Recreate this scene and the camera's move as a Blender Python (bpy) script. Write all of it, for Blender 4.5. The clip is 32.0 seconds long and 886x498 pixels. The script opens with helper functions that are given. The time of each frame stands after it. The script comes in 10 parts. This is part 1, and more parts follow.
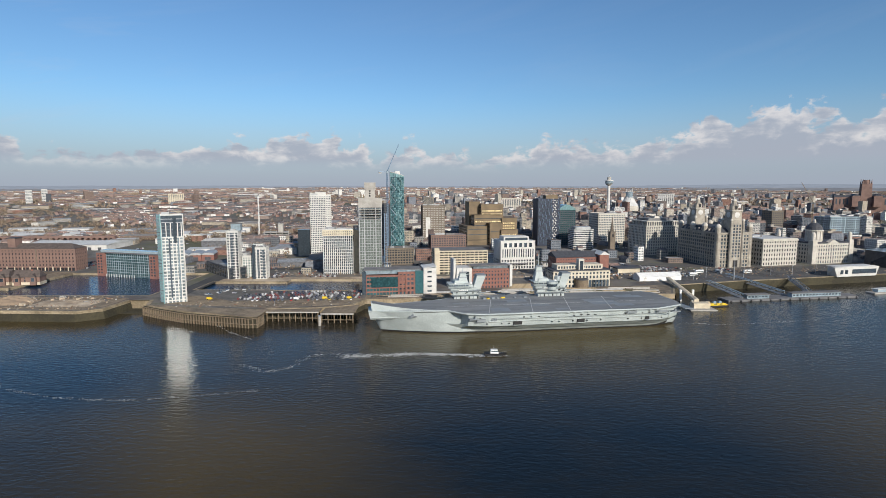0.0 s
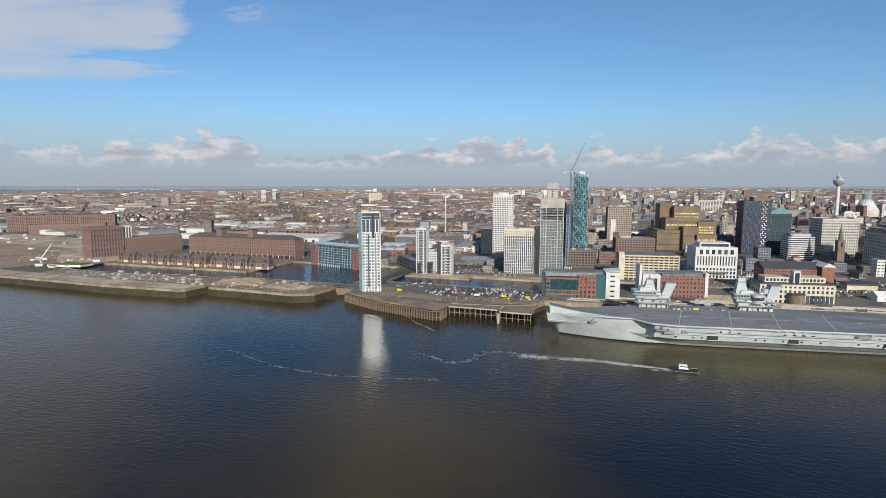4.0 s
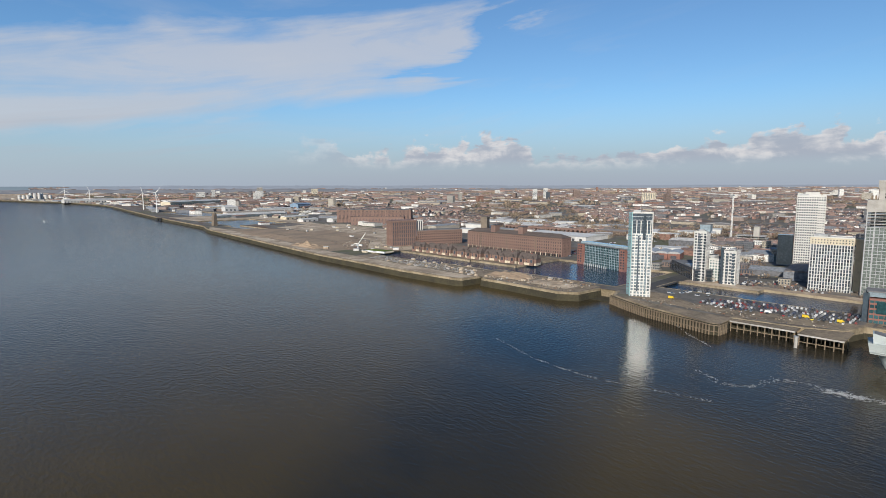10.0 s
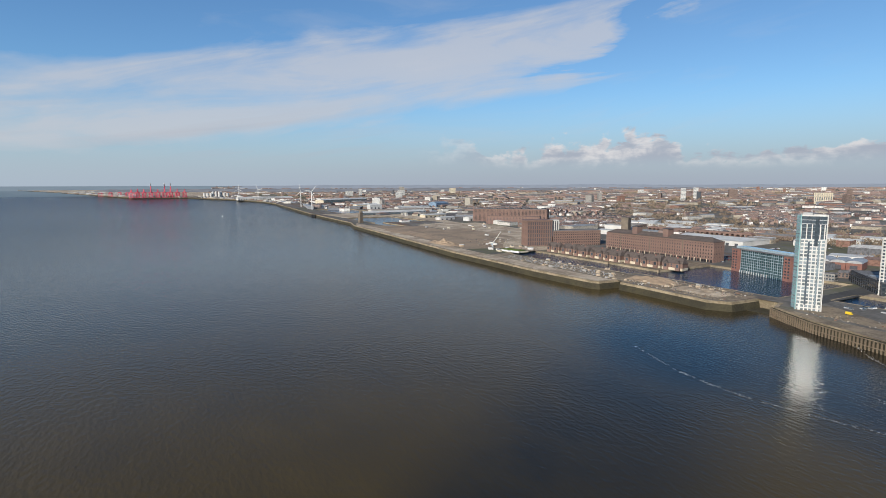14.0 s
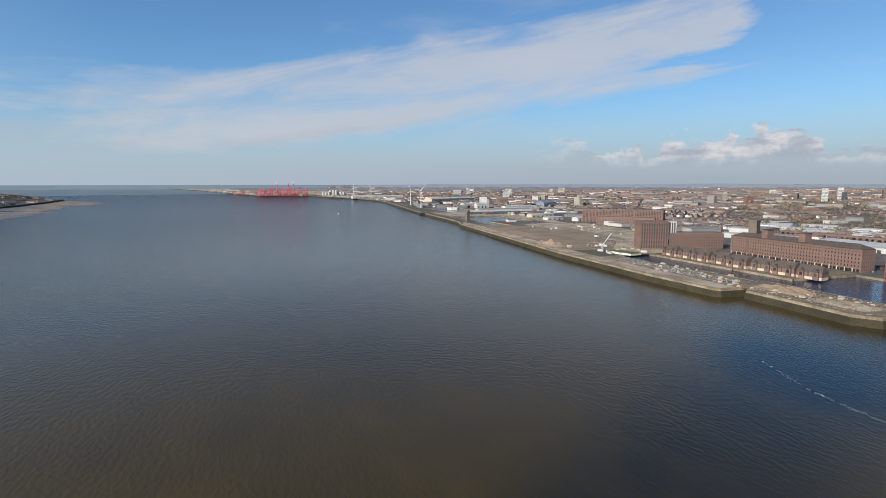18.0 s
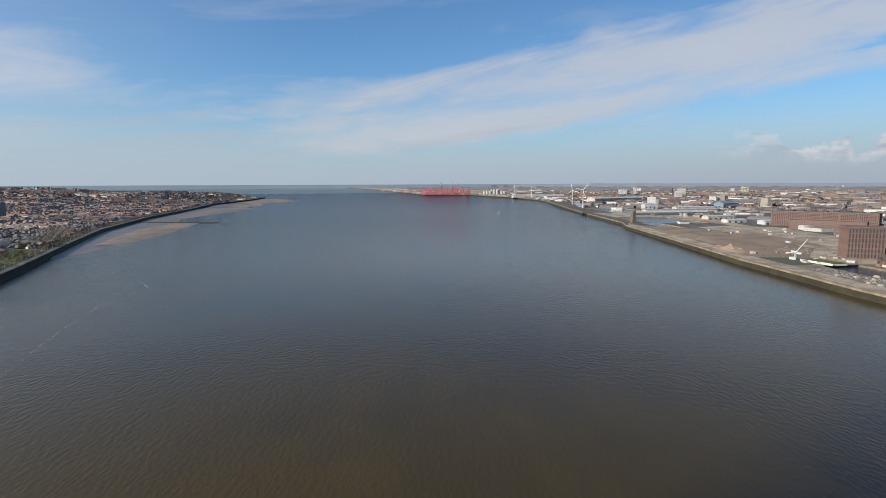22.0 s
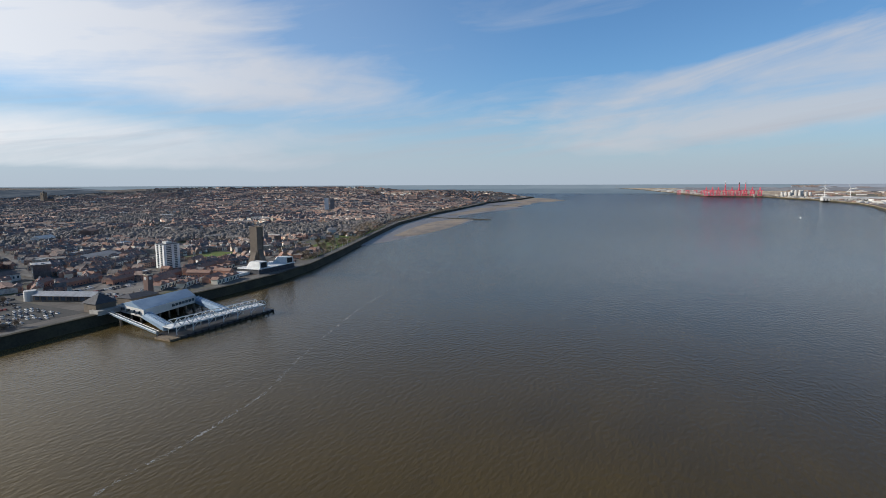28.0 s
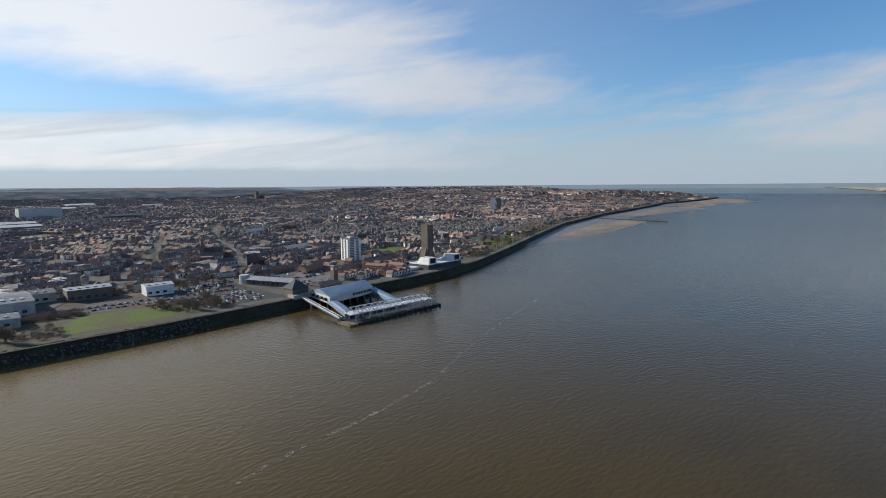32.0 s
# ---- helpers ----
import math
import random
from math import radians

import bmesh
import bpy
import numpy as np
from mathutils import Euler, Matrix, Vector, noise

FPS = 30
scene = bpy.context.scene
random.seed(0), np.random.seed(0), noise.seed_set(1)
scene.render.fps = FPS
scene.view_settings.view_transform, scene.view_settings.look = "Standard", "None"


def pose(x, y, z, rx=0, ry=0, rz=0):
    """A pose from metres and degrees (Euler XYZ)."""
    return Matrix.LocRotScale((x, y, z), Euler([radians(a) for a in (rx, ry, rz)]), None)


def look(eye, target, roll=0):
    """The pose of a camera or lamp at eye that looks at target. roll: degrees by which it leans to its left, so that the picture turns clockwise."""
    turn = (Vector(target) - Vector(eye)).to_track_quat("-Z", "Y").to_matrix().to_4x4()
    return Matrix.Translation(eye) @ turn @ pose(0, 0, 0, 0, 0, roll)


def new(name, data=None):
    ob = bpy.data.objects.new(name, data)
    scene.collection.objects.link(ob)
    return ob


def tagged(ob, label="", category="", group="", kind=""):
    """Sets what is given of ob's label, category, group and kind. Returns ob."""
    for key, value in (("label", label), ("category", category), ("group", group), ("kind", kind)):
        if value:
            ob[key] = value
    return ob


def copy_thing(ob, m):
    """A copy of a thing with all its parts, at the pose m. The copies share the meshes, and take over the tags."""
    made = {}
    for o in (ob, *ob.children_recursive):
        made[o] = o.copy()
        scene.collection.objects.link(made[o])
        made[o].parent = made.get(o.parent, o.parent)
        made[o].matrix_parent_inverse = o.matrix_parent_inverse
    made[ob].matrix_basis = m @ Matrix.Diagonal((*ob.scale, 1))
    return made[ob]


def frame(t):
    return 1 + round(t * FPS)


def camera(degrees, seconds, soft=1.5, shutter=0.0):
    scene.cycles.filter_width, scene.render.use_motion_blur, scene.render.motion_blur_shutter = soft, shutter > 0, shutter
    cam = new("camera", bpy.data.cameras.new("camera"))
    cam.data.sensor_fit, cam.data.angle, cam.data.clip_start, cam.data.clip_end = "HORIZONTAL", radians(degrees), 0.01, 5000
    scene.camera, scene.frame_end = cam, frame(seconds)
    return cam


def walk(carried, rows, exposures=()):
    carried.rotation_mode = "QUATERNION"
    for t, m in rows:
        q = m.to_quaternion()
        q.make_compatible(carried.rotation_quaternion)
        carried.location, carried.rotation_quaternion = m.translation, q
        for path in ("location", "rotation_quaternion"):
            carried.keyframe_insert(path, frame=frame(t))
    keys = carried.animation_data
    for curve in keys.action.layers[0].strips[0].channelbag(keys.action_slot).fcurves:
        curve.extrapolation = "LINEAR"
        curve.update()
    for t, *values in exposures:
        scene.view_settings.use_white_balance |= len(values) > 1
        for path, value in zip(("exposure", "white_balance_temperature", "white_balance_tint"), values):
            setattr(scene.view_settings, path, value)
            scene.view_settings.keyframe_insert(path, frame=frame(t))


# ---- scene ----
cam = camera(78.44, 32.0, soft=0.7)
EYE = 120.0
TURNS = [
    (0, -0.03, -6.64, -0.07), (0.5, 1.76, -6.63, -0.06), (1, 3.69, -6.63, -0.06), (1.5, 5.84, -6.62, -0.05),
    (2, 8.16, -6.61, -0.04), (2.5, 10.67, -6.60, -0.03), (3, 13.32, -6.59, -0.03), (3.5, 16.11, -6.60, -0.04),
    (5.5, 27.52, -6.66, -0.13), (6, 30.21, -6.67, -0.12), (6.5, 32.76, -6.67, -0.10), (7, 35.12, -6.67, -0.07),
    (7.5, 37.39, -6.68, -0.05), (8, 39.64, -6.68, -0.02), (8.5, 41.83, -6.69, 0.01), (9, 43.73, -6.69, 0.04),
    (9.5, 45.34, -6.70, 0.07), (10, 46.75, -6.71, 0.09), (10.5, 48.14, -6.72, 0.11), (11, 49.61, -6.73, 0.13),
    (11.5, 51.35, -6.74, 0.15), (12, 53.38, -6.74, 0.15), (12.5, 55.55, -6.75, 0.15), (13, 57.55, -6.75, 0.15),
    (13.5, 59.32, -6.76, 0.14), (14, 60.97, -6.76, 0.13), (14.5, 62.61, -6.76, 0.11), (16.5, 67.97, -6.80, 0.03),
    (17, 69.20, -6.80, 0.03), (17.5, 70.63, -6.81, 0.04), (18, 72.20, -6.82, 0.06), (18.5, 73.83, -6.83, 0.09),
    (19, 75.55, -6.85, 0.13), (19.5, 77.44, -6.86, 0.18), (20, 79.51, -6.86, 0.22), (20.5, 81.74, -6.87, 0.24),
    (21, 84.05, -6.87, 0.24), (21.5, 86.42, -6.87, 0.22), (22, 88.93, -6.86, 0.19), (22.5, 91.52, -6.86, 0.14),
    (23, 94.04, -6.86, 0.10), (23.5, 96.33, -6.86, 0.07), (24, 98.54, -6.86, 0.05), (24.5, 100.79, -6.86, 0.04),
    (25, 103.12, -6.86, 0.05), (25.5, 105.45, -6.85, 0.06), (26, 107.77, -6.84, 0.08), (26.5, 110.03, -6.83, 0.10),
    (28.5, 118.64, -6.76, 0.25), (29, 120.86, -6.75, 0.28), (29.5, 122.94, -6.75, 0.30), (30, 124.95, -6.74, 0.32),
    (30.5, 127.01, -6.74, 0.34), (31, 129.18, -6.73, 0.36), (31.5, 131.45, -6.73, 0.38), (32, 133.81, -6.72, 0.39),
]
walk(cam, [(t, pose(0, 0, EYE, 90 + tilt, lean, turn)) for t, turn, tilt, lean in TURNS])
scene.view_settings.exposure = 0.0

# ---- light ----
SKY_TINT = (0.95, 1.22, 1.42)
SUN_AZ, SUN_EL = 153.0, 24.0   # degrees clockwise from +y, and above the horizon


class X:
    """A number in a node tree, with plain arithmetic."""

    def __init__(self, tree, socket):
        self.tree, self.socket = tree, socket

    def op(self, kind, *others, clamp=False):
        node = self.tree.nodes.new("ShaderNodeMath")
        node.operation, node.use_clamp = kind, clamp
        for i, o in enumerate((self, *others)):
            if isinstance(o, X):
                self.tree.links.new(o.socket, node.inputs[i])
            else:
                node.inputs[i].default_value = o
        return X(self.tree, node.outputs[0])

    def __add__(self, o): return self.op("ADD", o)
    def __sub__(self, o): return self.op("SUBTRACT", o)
    def __mul__(self, o): return self.op("MULTIPLY", o)
    def __truediv__(self, o): return self.op("DIVIDE", o)
    def step(self, a, b):
        node = self.tree.nodes.new("ShaderNodeMapRange")
        node.interpolation_type = "SMOOTHSTEP"
        self.tree.links.new(self.socket, node.inputs[0])
        node.inputs[1].default_value, node.inputs[2].default_value = a, b
        return X(self.tree, node.outputs[0])
    def bump(self, centre, half):
        return (self - centre).op("ABSOLUTE").step(half, half * 0.2)


def noise_x(tree, vector, scale, detail=4.0, rough=0.55, warp=0.0):
    n = tree.nodes.new("ShaderNodeTexNoise")
    n.inputs["Scale"].default_value, n.inputs["Detail"].default_value = scale, detail
    n.inputs["Roughness"].default_value, n.inputs["Distortion"].default_value = rough, warp
    tree.links.new(vector, n.inputs["Vector"])
    return X(tree, n.outputs["Fac"])


def mix_colour(tree, fac, a, b):
    n = tree.nodes.new("ShaderNodeMix")
    n.data_type = "RGBA"
    if isinstance(fac, X):
        tree.links.new(fac.socket, n.inputs["Factor"])
    else:
        n.inputs["Factor"].default_value = fac
    for key, c in ((6, a), (7, b)):
        if isinstance(c, (tuple, list)):
            n.inputs[key].default_value = (*c[:3], 1)
        else:
            tree.links.new(c, n.inputs[key])
    return n.outputs[2]


def make_world():
    world = bpy.data.worlds.new("sky")
    scene.world = world
    world.use_nodes = True
    tree = world.node_tree
    tree.nodes.clear()
    link = tree.links.new
    sky = tree.nodes.new("ShaderNodeTexSky")
    sky.sky_type, sky.sun_disc = "NISHITA", False
    sky.sun_elevation, sky.sun_rotation = radians(SUN_EL), radians(SUN_AZ)
    sky.air_density, sky.dust_density, sky.ozone_density = 1.0, 0.4, 3.0
    coord = tree.nodes.new("ShaderNodeTexCoord")
    sep = tree.nodes.new("ShaderNodeSeparateXYZ")
    link(coord.outputs["Generated"], sep.inputs[0])
    x, y, z = (X(tree, sep.outputs[i]) for i in range(3))
    el = z.op("ARCSINE") * (180 / math.pi)
    az = (x * -1.0).op("ARCTAN2", y) * (180 / math.pi)      # to the left of +y

    def place(sx, sy, shift=0.0):
        c = tree.nodes.new("ShaderNodeCombineXYZ")
        link((az * sx + shift).socket, c.inputs[0])
        link((el * sy).socket, c.inputs[1])
        return c.outputs[0]

    # low heaps of cumulus over the city
    puff = noise_x(tree, place(0.42, 0.62), 1.0, 7, 0.58, 0.25)
    group = noise_x(tree, place(0.11, 0.05, 7.0), 1.0, 3)
    east = az.step(66, 50)
    south = az.step(-17, -26)
    crest = group.step(0.34, 0.66) * 2.6 + south * 2.6 + 2.7
    depth = crest - el + (puff - 0.5) * 7.5
    heap = depth.step(0.0, 1.0) * el.step(1.2, 3.0) * east
    # a long sheet of high cloud, drawn out in streaks and sinking to the north
    fall = el - ((az - 43.0) * -0.135 + 14.2)

    def slanted(sx, sy, shift):
        c = tree.nodes.new("ShaderNodeCombineXYZ")
        link((az * sx + shift).socket, c.inputs[0])
        link((fall * sy).socket, c.inputs[1])
        return c.outputs[0]

    streak = noise_x(tree, slanted(0.04, 0.22, 3.0), 1.0, 6, 0.58, 0.7)
    curd = noise_x(tree, slanted(0.16, 0.4, 1.0), 1.0, 5, 0.55, 0.3)
    sheet = fall.step(-6.0, -2.2) * fall.step(6.5, 1.5) * ((az + (streak - 0.5) * 34.0 + (curd - 0.5) * 14.0 + fall * 0.7).step(37.0, 49.0) * az.step(125, 92))
    thin = ((streak * 0.75 + curd * 0.25 - 0.5) * 3.4 + sheet * 1.3 - 0.62).op("MULTIPLY", 1.2, clamp=True)
    # the bright western cloud, a wedge that thickens to the south, and a low white band
    under = el - ((az - 116.0) * 0.075 + 5.6)
    over = ((az - 114.0) * 0.34 + 9.0) - el
    wedge = under.step(-2.0, 3.0) * over.step(-5.0, 8.0)
    band = el.step(0.8, 2.2) * el.step(7.2, 4.6) * az.step(118, 150)
    bright = ((streak - 0.5) * 1.9 + (curd - 0.5) * 0.9 + wedge.op("MAXIMUM", band * 0.85) * 1.3 + az.step(118, 155) * el.step(2, 7) * 0.16 - 0.40).op("MULTIPLY", 0.97, clamp=True)
    lines = noise_x(tree, slanted(0.035, 0.55, 11.0), 1.0, 5, 0.55, 0.4)
    grey = ((lines - 0.47) * 4.0).op("MULTIPLY", el.step(1.8, 3.6) * el.step(10.0, 5.0) * az.step(56, 76) * 0.7, clamp=True)
    faint = ((streak - 0.53) * 2.4).op("MULTIPLY", (az.step(18, 45) * 0.8 + 0.2) * el.step(26, 12) * el.step(1.5, 4.0) * 0.55, clamp=True)
    tops = noise_x(tree, place(0.3, 0.9, 1.0), 1.0, 5)
    lit = depth.step(2.9, 0.7) * tops.step(0.34, 0.62)
    white = mix_colour(tree, lit, (4.9, 5.35, 6.35), (9.2, 8.9, 9.0))
    veil = (7.0, 7.2, 7.8)
    haze = el.step(9.5, -0.5)
    tint = tree.nodes.new("ShaderNodeMix")
    tint.data_type, tint.blend_type = "RGBA", "MULTIPLY"
    tint.inputs["Factor"].default_value = 1.0
    link(sky.outputs[0], tint.inputs[6])
    link(mix_colour(tree, az.step(40, 120), SKY_TINT, (1.06, 1.46, 1.78)), tint.inputs[7])
    air = mix_colour(tree, az.step(40, 110), (4.5, 5.05, 6.25), (5.25, 6.2, 7.45))
    clear = mix_colour(tree, haze * 0.92, tint.outputs[2], air)
    clear = mix_colour(tree, az.step(100, 140) * el.step(36, 16) * 0.26, clear, (6.2, 7.15, 8.5))
    c = mix_colour(tree, faint, clear, veil)
    c = mix_colour(tree, thin * 0.72, c, veil)
    glare = mix_colour(tree, az.step(122, 166), (7.0, 7.4, 8.3), (11.3, 11.4, 11.7))
    c = mix_colour(tree, bright * 0.85, c, glare)
    c = mix_colour(tree, grey, c, (5.7, 6.0, 6.8))
    c = mix_colour(tree, heap * 0.9, c, white)
    c = mix_colour(tree, el.step(22, 52) * 0.85, c, (0.75, 1.4, 2.8))     # deep blue overhead
    back = tree.nodes.new("ShaderNodeBackground")
    back.inputs[1].default_value = 0.08
    link(c, back.inputs[0])
    out = tree.nodes.new("ShaderNodeOutputWorld")
    link(back.outputs[0], out.inputs[0])


make_world()
sun_data = bpy.data.lights.new("sun", "SUN")
sun_data.energy, sun_data.angle, sun_data.color = 5.0, radians(0.6), (1.0, 0.925, 0.81)
sun = new("sun", sun_data)
a = radians(SUN_AZ)
sun_way = Vector((math.sin(a) * math.cos(radians(SUN_EL)), math.cos(a) * math.cos(radians(SUN_EL)), math.sin(radians(SUN_EL))))
sun.matrix_world = look(sun_way * 1500, (0, 0, 0))


# ---- materials ----
def material(name, colour, rough=0.8, metal=0.0, second=None, scale=0.2, fine=2.0, bump=0.15, vary=0.0, random_by="", spec=0.4, stretch=None):
    """A weathered surface: two colours mixed at two scales, a fine relief, and some change from object to object."""
    m = bpy.data.materials.new(name)
    m.use_nodes = True
    tree = m.node_tree
    b = tree.nodes["Principled BSDF"]
    coord = tree.nodes.new("ShaderNodeTexCoord")
    where = coord.outputs["Object"]
    if stretch:     # streaks along one way
        n = tree.nodes.new("ShaderNodeMapping")
        n.inputs["Scale"].default_value = stretch
        tree.links.new(where, n.inputs[0])
        where = n.outputs[0]
    if second is None:
        second = tuple(c * 0.7 for c in colour)
    big = noise_x(tree, where, scale, 4)
    small = noise_x(tree, where, fine, 3)
    fac = (big * 0.65 + small * 0.35).step(0.36, 0.64)
    c = mix_colour(tree, fac, colour, second)
    if random_by:
        n = tree.nodes.new("ShaderNodeObjectInfo" if random_by == "object" else "ShaderNodeNewGeometry")
        r = X(tree, n.outputs["Random" if random_by == "object" else "Random Per Island"])
        hsv = tree.nodes.new("ShaderNodeHueSaturation")
        tree.links.new((r * (2 * vary) + (1 - vary)).socket, hsv.inputs["Value"])
        r2 = (r * 37.0).op("FRACT")
        tree.links.new((r2 * (vary * 0.8) + (1 - vary * 0.4)).socket, hsv.inputs["Saturation"])
        tree.links.new(c, hsv.inputs["Color"])
        c = hsv.outputs[0]
    tree.links.new(c, b.inputs["Base Color"])
    tree.links.new((small * 0.2 + (rough - 0.1)).socket, b.inputs["Roughness"])
    b.inputs["Metallic"].default_value = metal
    b.inputs["Specular IOR Level"].default_value = spec
    if bump:
        n = tree.nodes.new("ShaderNodeBump")
        n.inputs["Strength"].default_value, n.inputs["Distance"].default_value = bump, 0.3
        tree.links.new(small.socket, n.inputs["Height"])
        tree.links.new(n.outputs[0], b.inputs["Normal"])
    return m


def palette(name, colours, rough=0.85, scale=0.3):
    """One surface for many small things: each island takes one of the colours."""
    m = bpy.data.materials.new(name)
    m.use_nodes = True
    tree = m.node_tree
    b = tree.nodes["Principled BSDF"]
    g = tree.nodes.new("ShaderNodeNewGeometry")
    ramp = tree.nodes.new("ShaderNodeValToRGB")
    ramp.color_ramp.interpolation = "CONSTANT"
    e = ramp.color_ramp.elements
    while len(e) < len(colours):
        e.new(0.5)
    for i, c in enumerate(colours):
        e[i].position, e[i].color = i / len(colours), (*c, 1)
    tree.links.new(g.outputs["Random Per Island"], ramp.inputs[0])
    coord = tree.nodes.new("ShaderNodeTexCoord")
    grime = noise_x(tree, coord.outputs["Object"], scale, 4)
    dark = tree.nodes.new("ShaderNodeHueSaturation")
    dark.inputs["Value"].default_value = 0.62
    tree.links.new(ramp.outputs[0], dark.inputs["Color"])
    tree.links.new(mix_colour(tree, grime.step(0.4, 0.65), ramp.outputs[0], dark.outputs[0]), b.inputs["Base Color"])
    b.inputs["Roughness"].default_value = rough
    b.inputs["Specular IOR Level"].default_value = 0.3
    return m


def water_material(name, silt, dark_tone, patch=0.004, wave=1.0, bank=False):
    m = bpy.data.materials.new(name)
    m.use_nodes = True
    tree = m.node_tree
    b = tree.nodes["Principled BSDF"]
    coord = tree.nodes.new("ShaderNodeTexCoord")
    where = coord.outputs["Object"]
    broad = noise_x(tree, where, patch, 4, 0.5, 0.6)
    stretch = tree.nodes.new("ShaderNodeMapping")
    stretch.inputs["Scale"].default_value = (0.5, 1.0, 1.0)
    stretch.inputs["Rotation"].default_value = (0, 0, radians(12))
    tree.links.new(where, stretch.inputs[0])
    drift = noise_x(tree, stretch.outputs[0], patch * 6, 5, 0.6)
    level = (broad * 0.6 + drift * 0.4).step(0.42, 0.62)
    if bank:    # silt in most of the river; cloud shade painted as a dark tongue and pool off the city quays
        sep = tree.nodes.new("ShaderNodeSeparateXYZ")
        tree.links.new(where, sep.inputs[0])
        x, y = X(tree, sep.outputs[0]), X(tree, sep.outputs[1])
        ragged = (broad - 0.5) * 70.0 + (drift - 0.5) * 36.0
        shade_tongue = (x * 0.83 + y * 0.56 + ragged * 0.5).bump(-42, 78) * y.step(430, 320)
        shade_pool = (x + ragged).bump(70, 190) * (y + ragged * 0.6).bump(222, 115)
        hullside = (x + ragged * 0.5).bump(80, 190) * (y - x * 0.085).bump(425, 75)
        shade_fringe = x.step(-420, -230) * y.step(250, 340) * ((x + ragged).bump(90, 250) * y.step(290, 345) * -0.45 + 1.0)
        # blue of the sky's reflection put into the colour northwards
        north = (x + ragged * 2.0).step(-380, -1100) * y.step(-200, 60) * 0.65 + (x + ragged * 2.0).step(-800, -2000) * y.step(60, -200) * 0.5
        level = (level * 0.22 + shade_tongue * 0.62 + shade_pool * 0.9 + shade_fringe * 0.6 + north).op("MINIMUM", 1.0)
    c = mix_colour(tree, level, silt, dark_tone)
    if bank:    # brighter silt brown off the west landing, sun glint put into the colour
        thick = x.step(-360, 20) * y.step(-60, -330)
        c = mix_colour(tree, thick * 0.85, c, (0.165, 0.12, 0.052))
        # the hull's reflection and the silt are both in this colour
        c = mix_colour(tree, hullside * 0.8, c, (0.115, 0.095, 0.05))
    tree.links.new(c, b.inputs["Base Color"])
    b.inputs["Roughness"].default_value = 0.11
    if bank:
        tree.links.new((x.step(-1200, -3600) * 0.08 + 0.11).socket, b.inputs["Roughness"])
    b.inputs["IOR"].default_value = 1.33
    b.inputs["Specular IOR Level"].default_value = 0.25
    chop = noise_x(tree, stretch.outputs[0], 0.42, 3, 0.5)
    swell = noise_x(tree, stretch.outputs[0], 0.05, 3, 0.55)
    n = tree.nodes.new("ShaderNodeBump")
    n.inputs["Strength"].default_value, n.inputs["Distance"].default_value = 0.5 * wave, 1.0
    if bank:    # choppier in the open reach to the north
        tree.links.new((x.step(-600, -2200) * (1.0 * wave) + x.step(-250, -700) * y.step(50, -250) * (0.4 * wave) + 0.38 * wave).socket, n.inputs["Strength"])
    tree.links.new((chop * 0.8 + swell * 0.2).socket, n.inputs["Height"])
    tree.links.new(n.outputs[0], b.inputs["Normal"])
    return m


def glass_material(name, colour, rough=0.12, metal=0.0):
    m = bpy.data.materials.new(name)
    m.use_nodes = True
    tree = m.node_tree
    b = tree.nodes["Principled BSDF"]
    info = tree.nodes.new("ShaderNodeObjectInfo")
    coord = tree.nodes.new("ShaderNodeTexCoord")
    n = noise_x(tree, coord.outputs["Object"], 0.33, 2, 0.7)
    tone = (n * 0.7 + X(tree, info.outputs["Random"]) * 0.5).step(0.25, 0.95)
    tree.links.new(mix_colour(tree, tone, tuple(c * 0.55 for c in colour), tuple(min(1, c * 1.7) for c in colour)), b.inputs["Base Color"])
    b.inputs["Roughness"].default_value = rough
    b.inputs["Metallic"].default_value = metal
    b.inputs["Specular IOR Level"].default_value = 0.8
    return m


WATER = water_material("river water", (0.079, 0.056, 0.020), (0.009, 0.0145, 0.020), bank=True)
DOCK = water_material("dock water", (0.018, 0.045, 0.095), (0.014, 0.032, 0.065), 0.02, 1.0)
GLASS = glass_material("window glass", (0.045, 0.06, 0.075))
TEAL = glass_material("green glass", (0.028, 0.075, 0.085))
BLUEGREEN = glass_material("teal glass", (0.075, 0.155, 0.175), 0.2)
MIXGLASS = glass_material("patchy greenish glass", (0.15, 0.175, 0.16), 0.25)
SEAGLASS = glass_material("pale green glass", (0.15, 0.25, 0.26))
SUNGLASS = glass_material("pale blue coated glass", (0.26, 0.31, 0.34), 0.2, 0.45)
SKYGLASS = glass_material("pale blue glass", (0.20, 0.25, 0.28))
WHITE = material("white render", (0.62, 0.61, 0.585), 0.75, second=(0.49, 0.48, 0.455), scale=0.08, bump=0.05)
SANDSTONE = material("pale sandstone cladding", (0.58, 0.53, 0.43), 0.85, second=(0.46, 0.41, 0.33), scale=0.1)
CREAM = material("cream stone", (0.62, 0.55, 0.42), 0.85, second=(0.46, 0.40, 0.30), scale=0.1)
PORTLAND = material("portland stone", (0.58, 0.545, 0.485), 0.85, second=(0.42, 0.39, 0.34), scale=0.1)
GREYSTONE = material("sooty granite", (0.40, 0.36, 0.30), 0.85, second=(0.235, 0.215, 0.185), scale=0.1)
CONCRETE = material("raw concrete", (0.42, 0.40, 0.37), 0.9, second=(0.30, 0.285, 0.26), scale=0.1)
DARKCON = material("weathered brown concrete", (0.195, 0.158, 0.122), 0.9, second=(0.13, 0.108, 0.088), scale=0.1)
BRICK = material("red brick", (0.265, 0.125, 0.098), 0.9, second=(0.19, 0.095, 0.078), scale=0.15)
OLDBRICK = material("old brick", (0.235, 0.152, 0.126), 0.9, second=(0.165, 0.108, 0.092), scale=0.08)
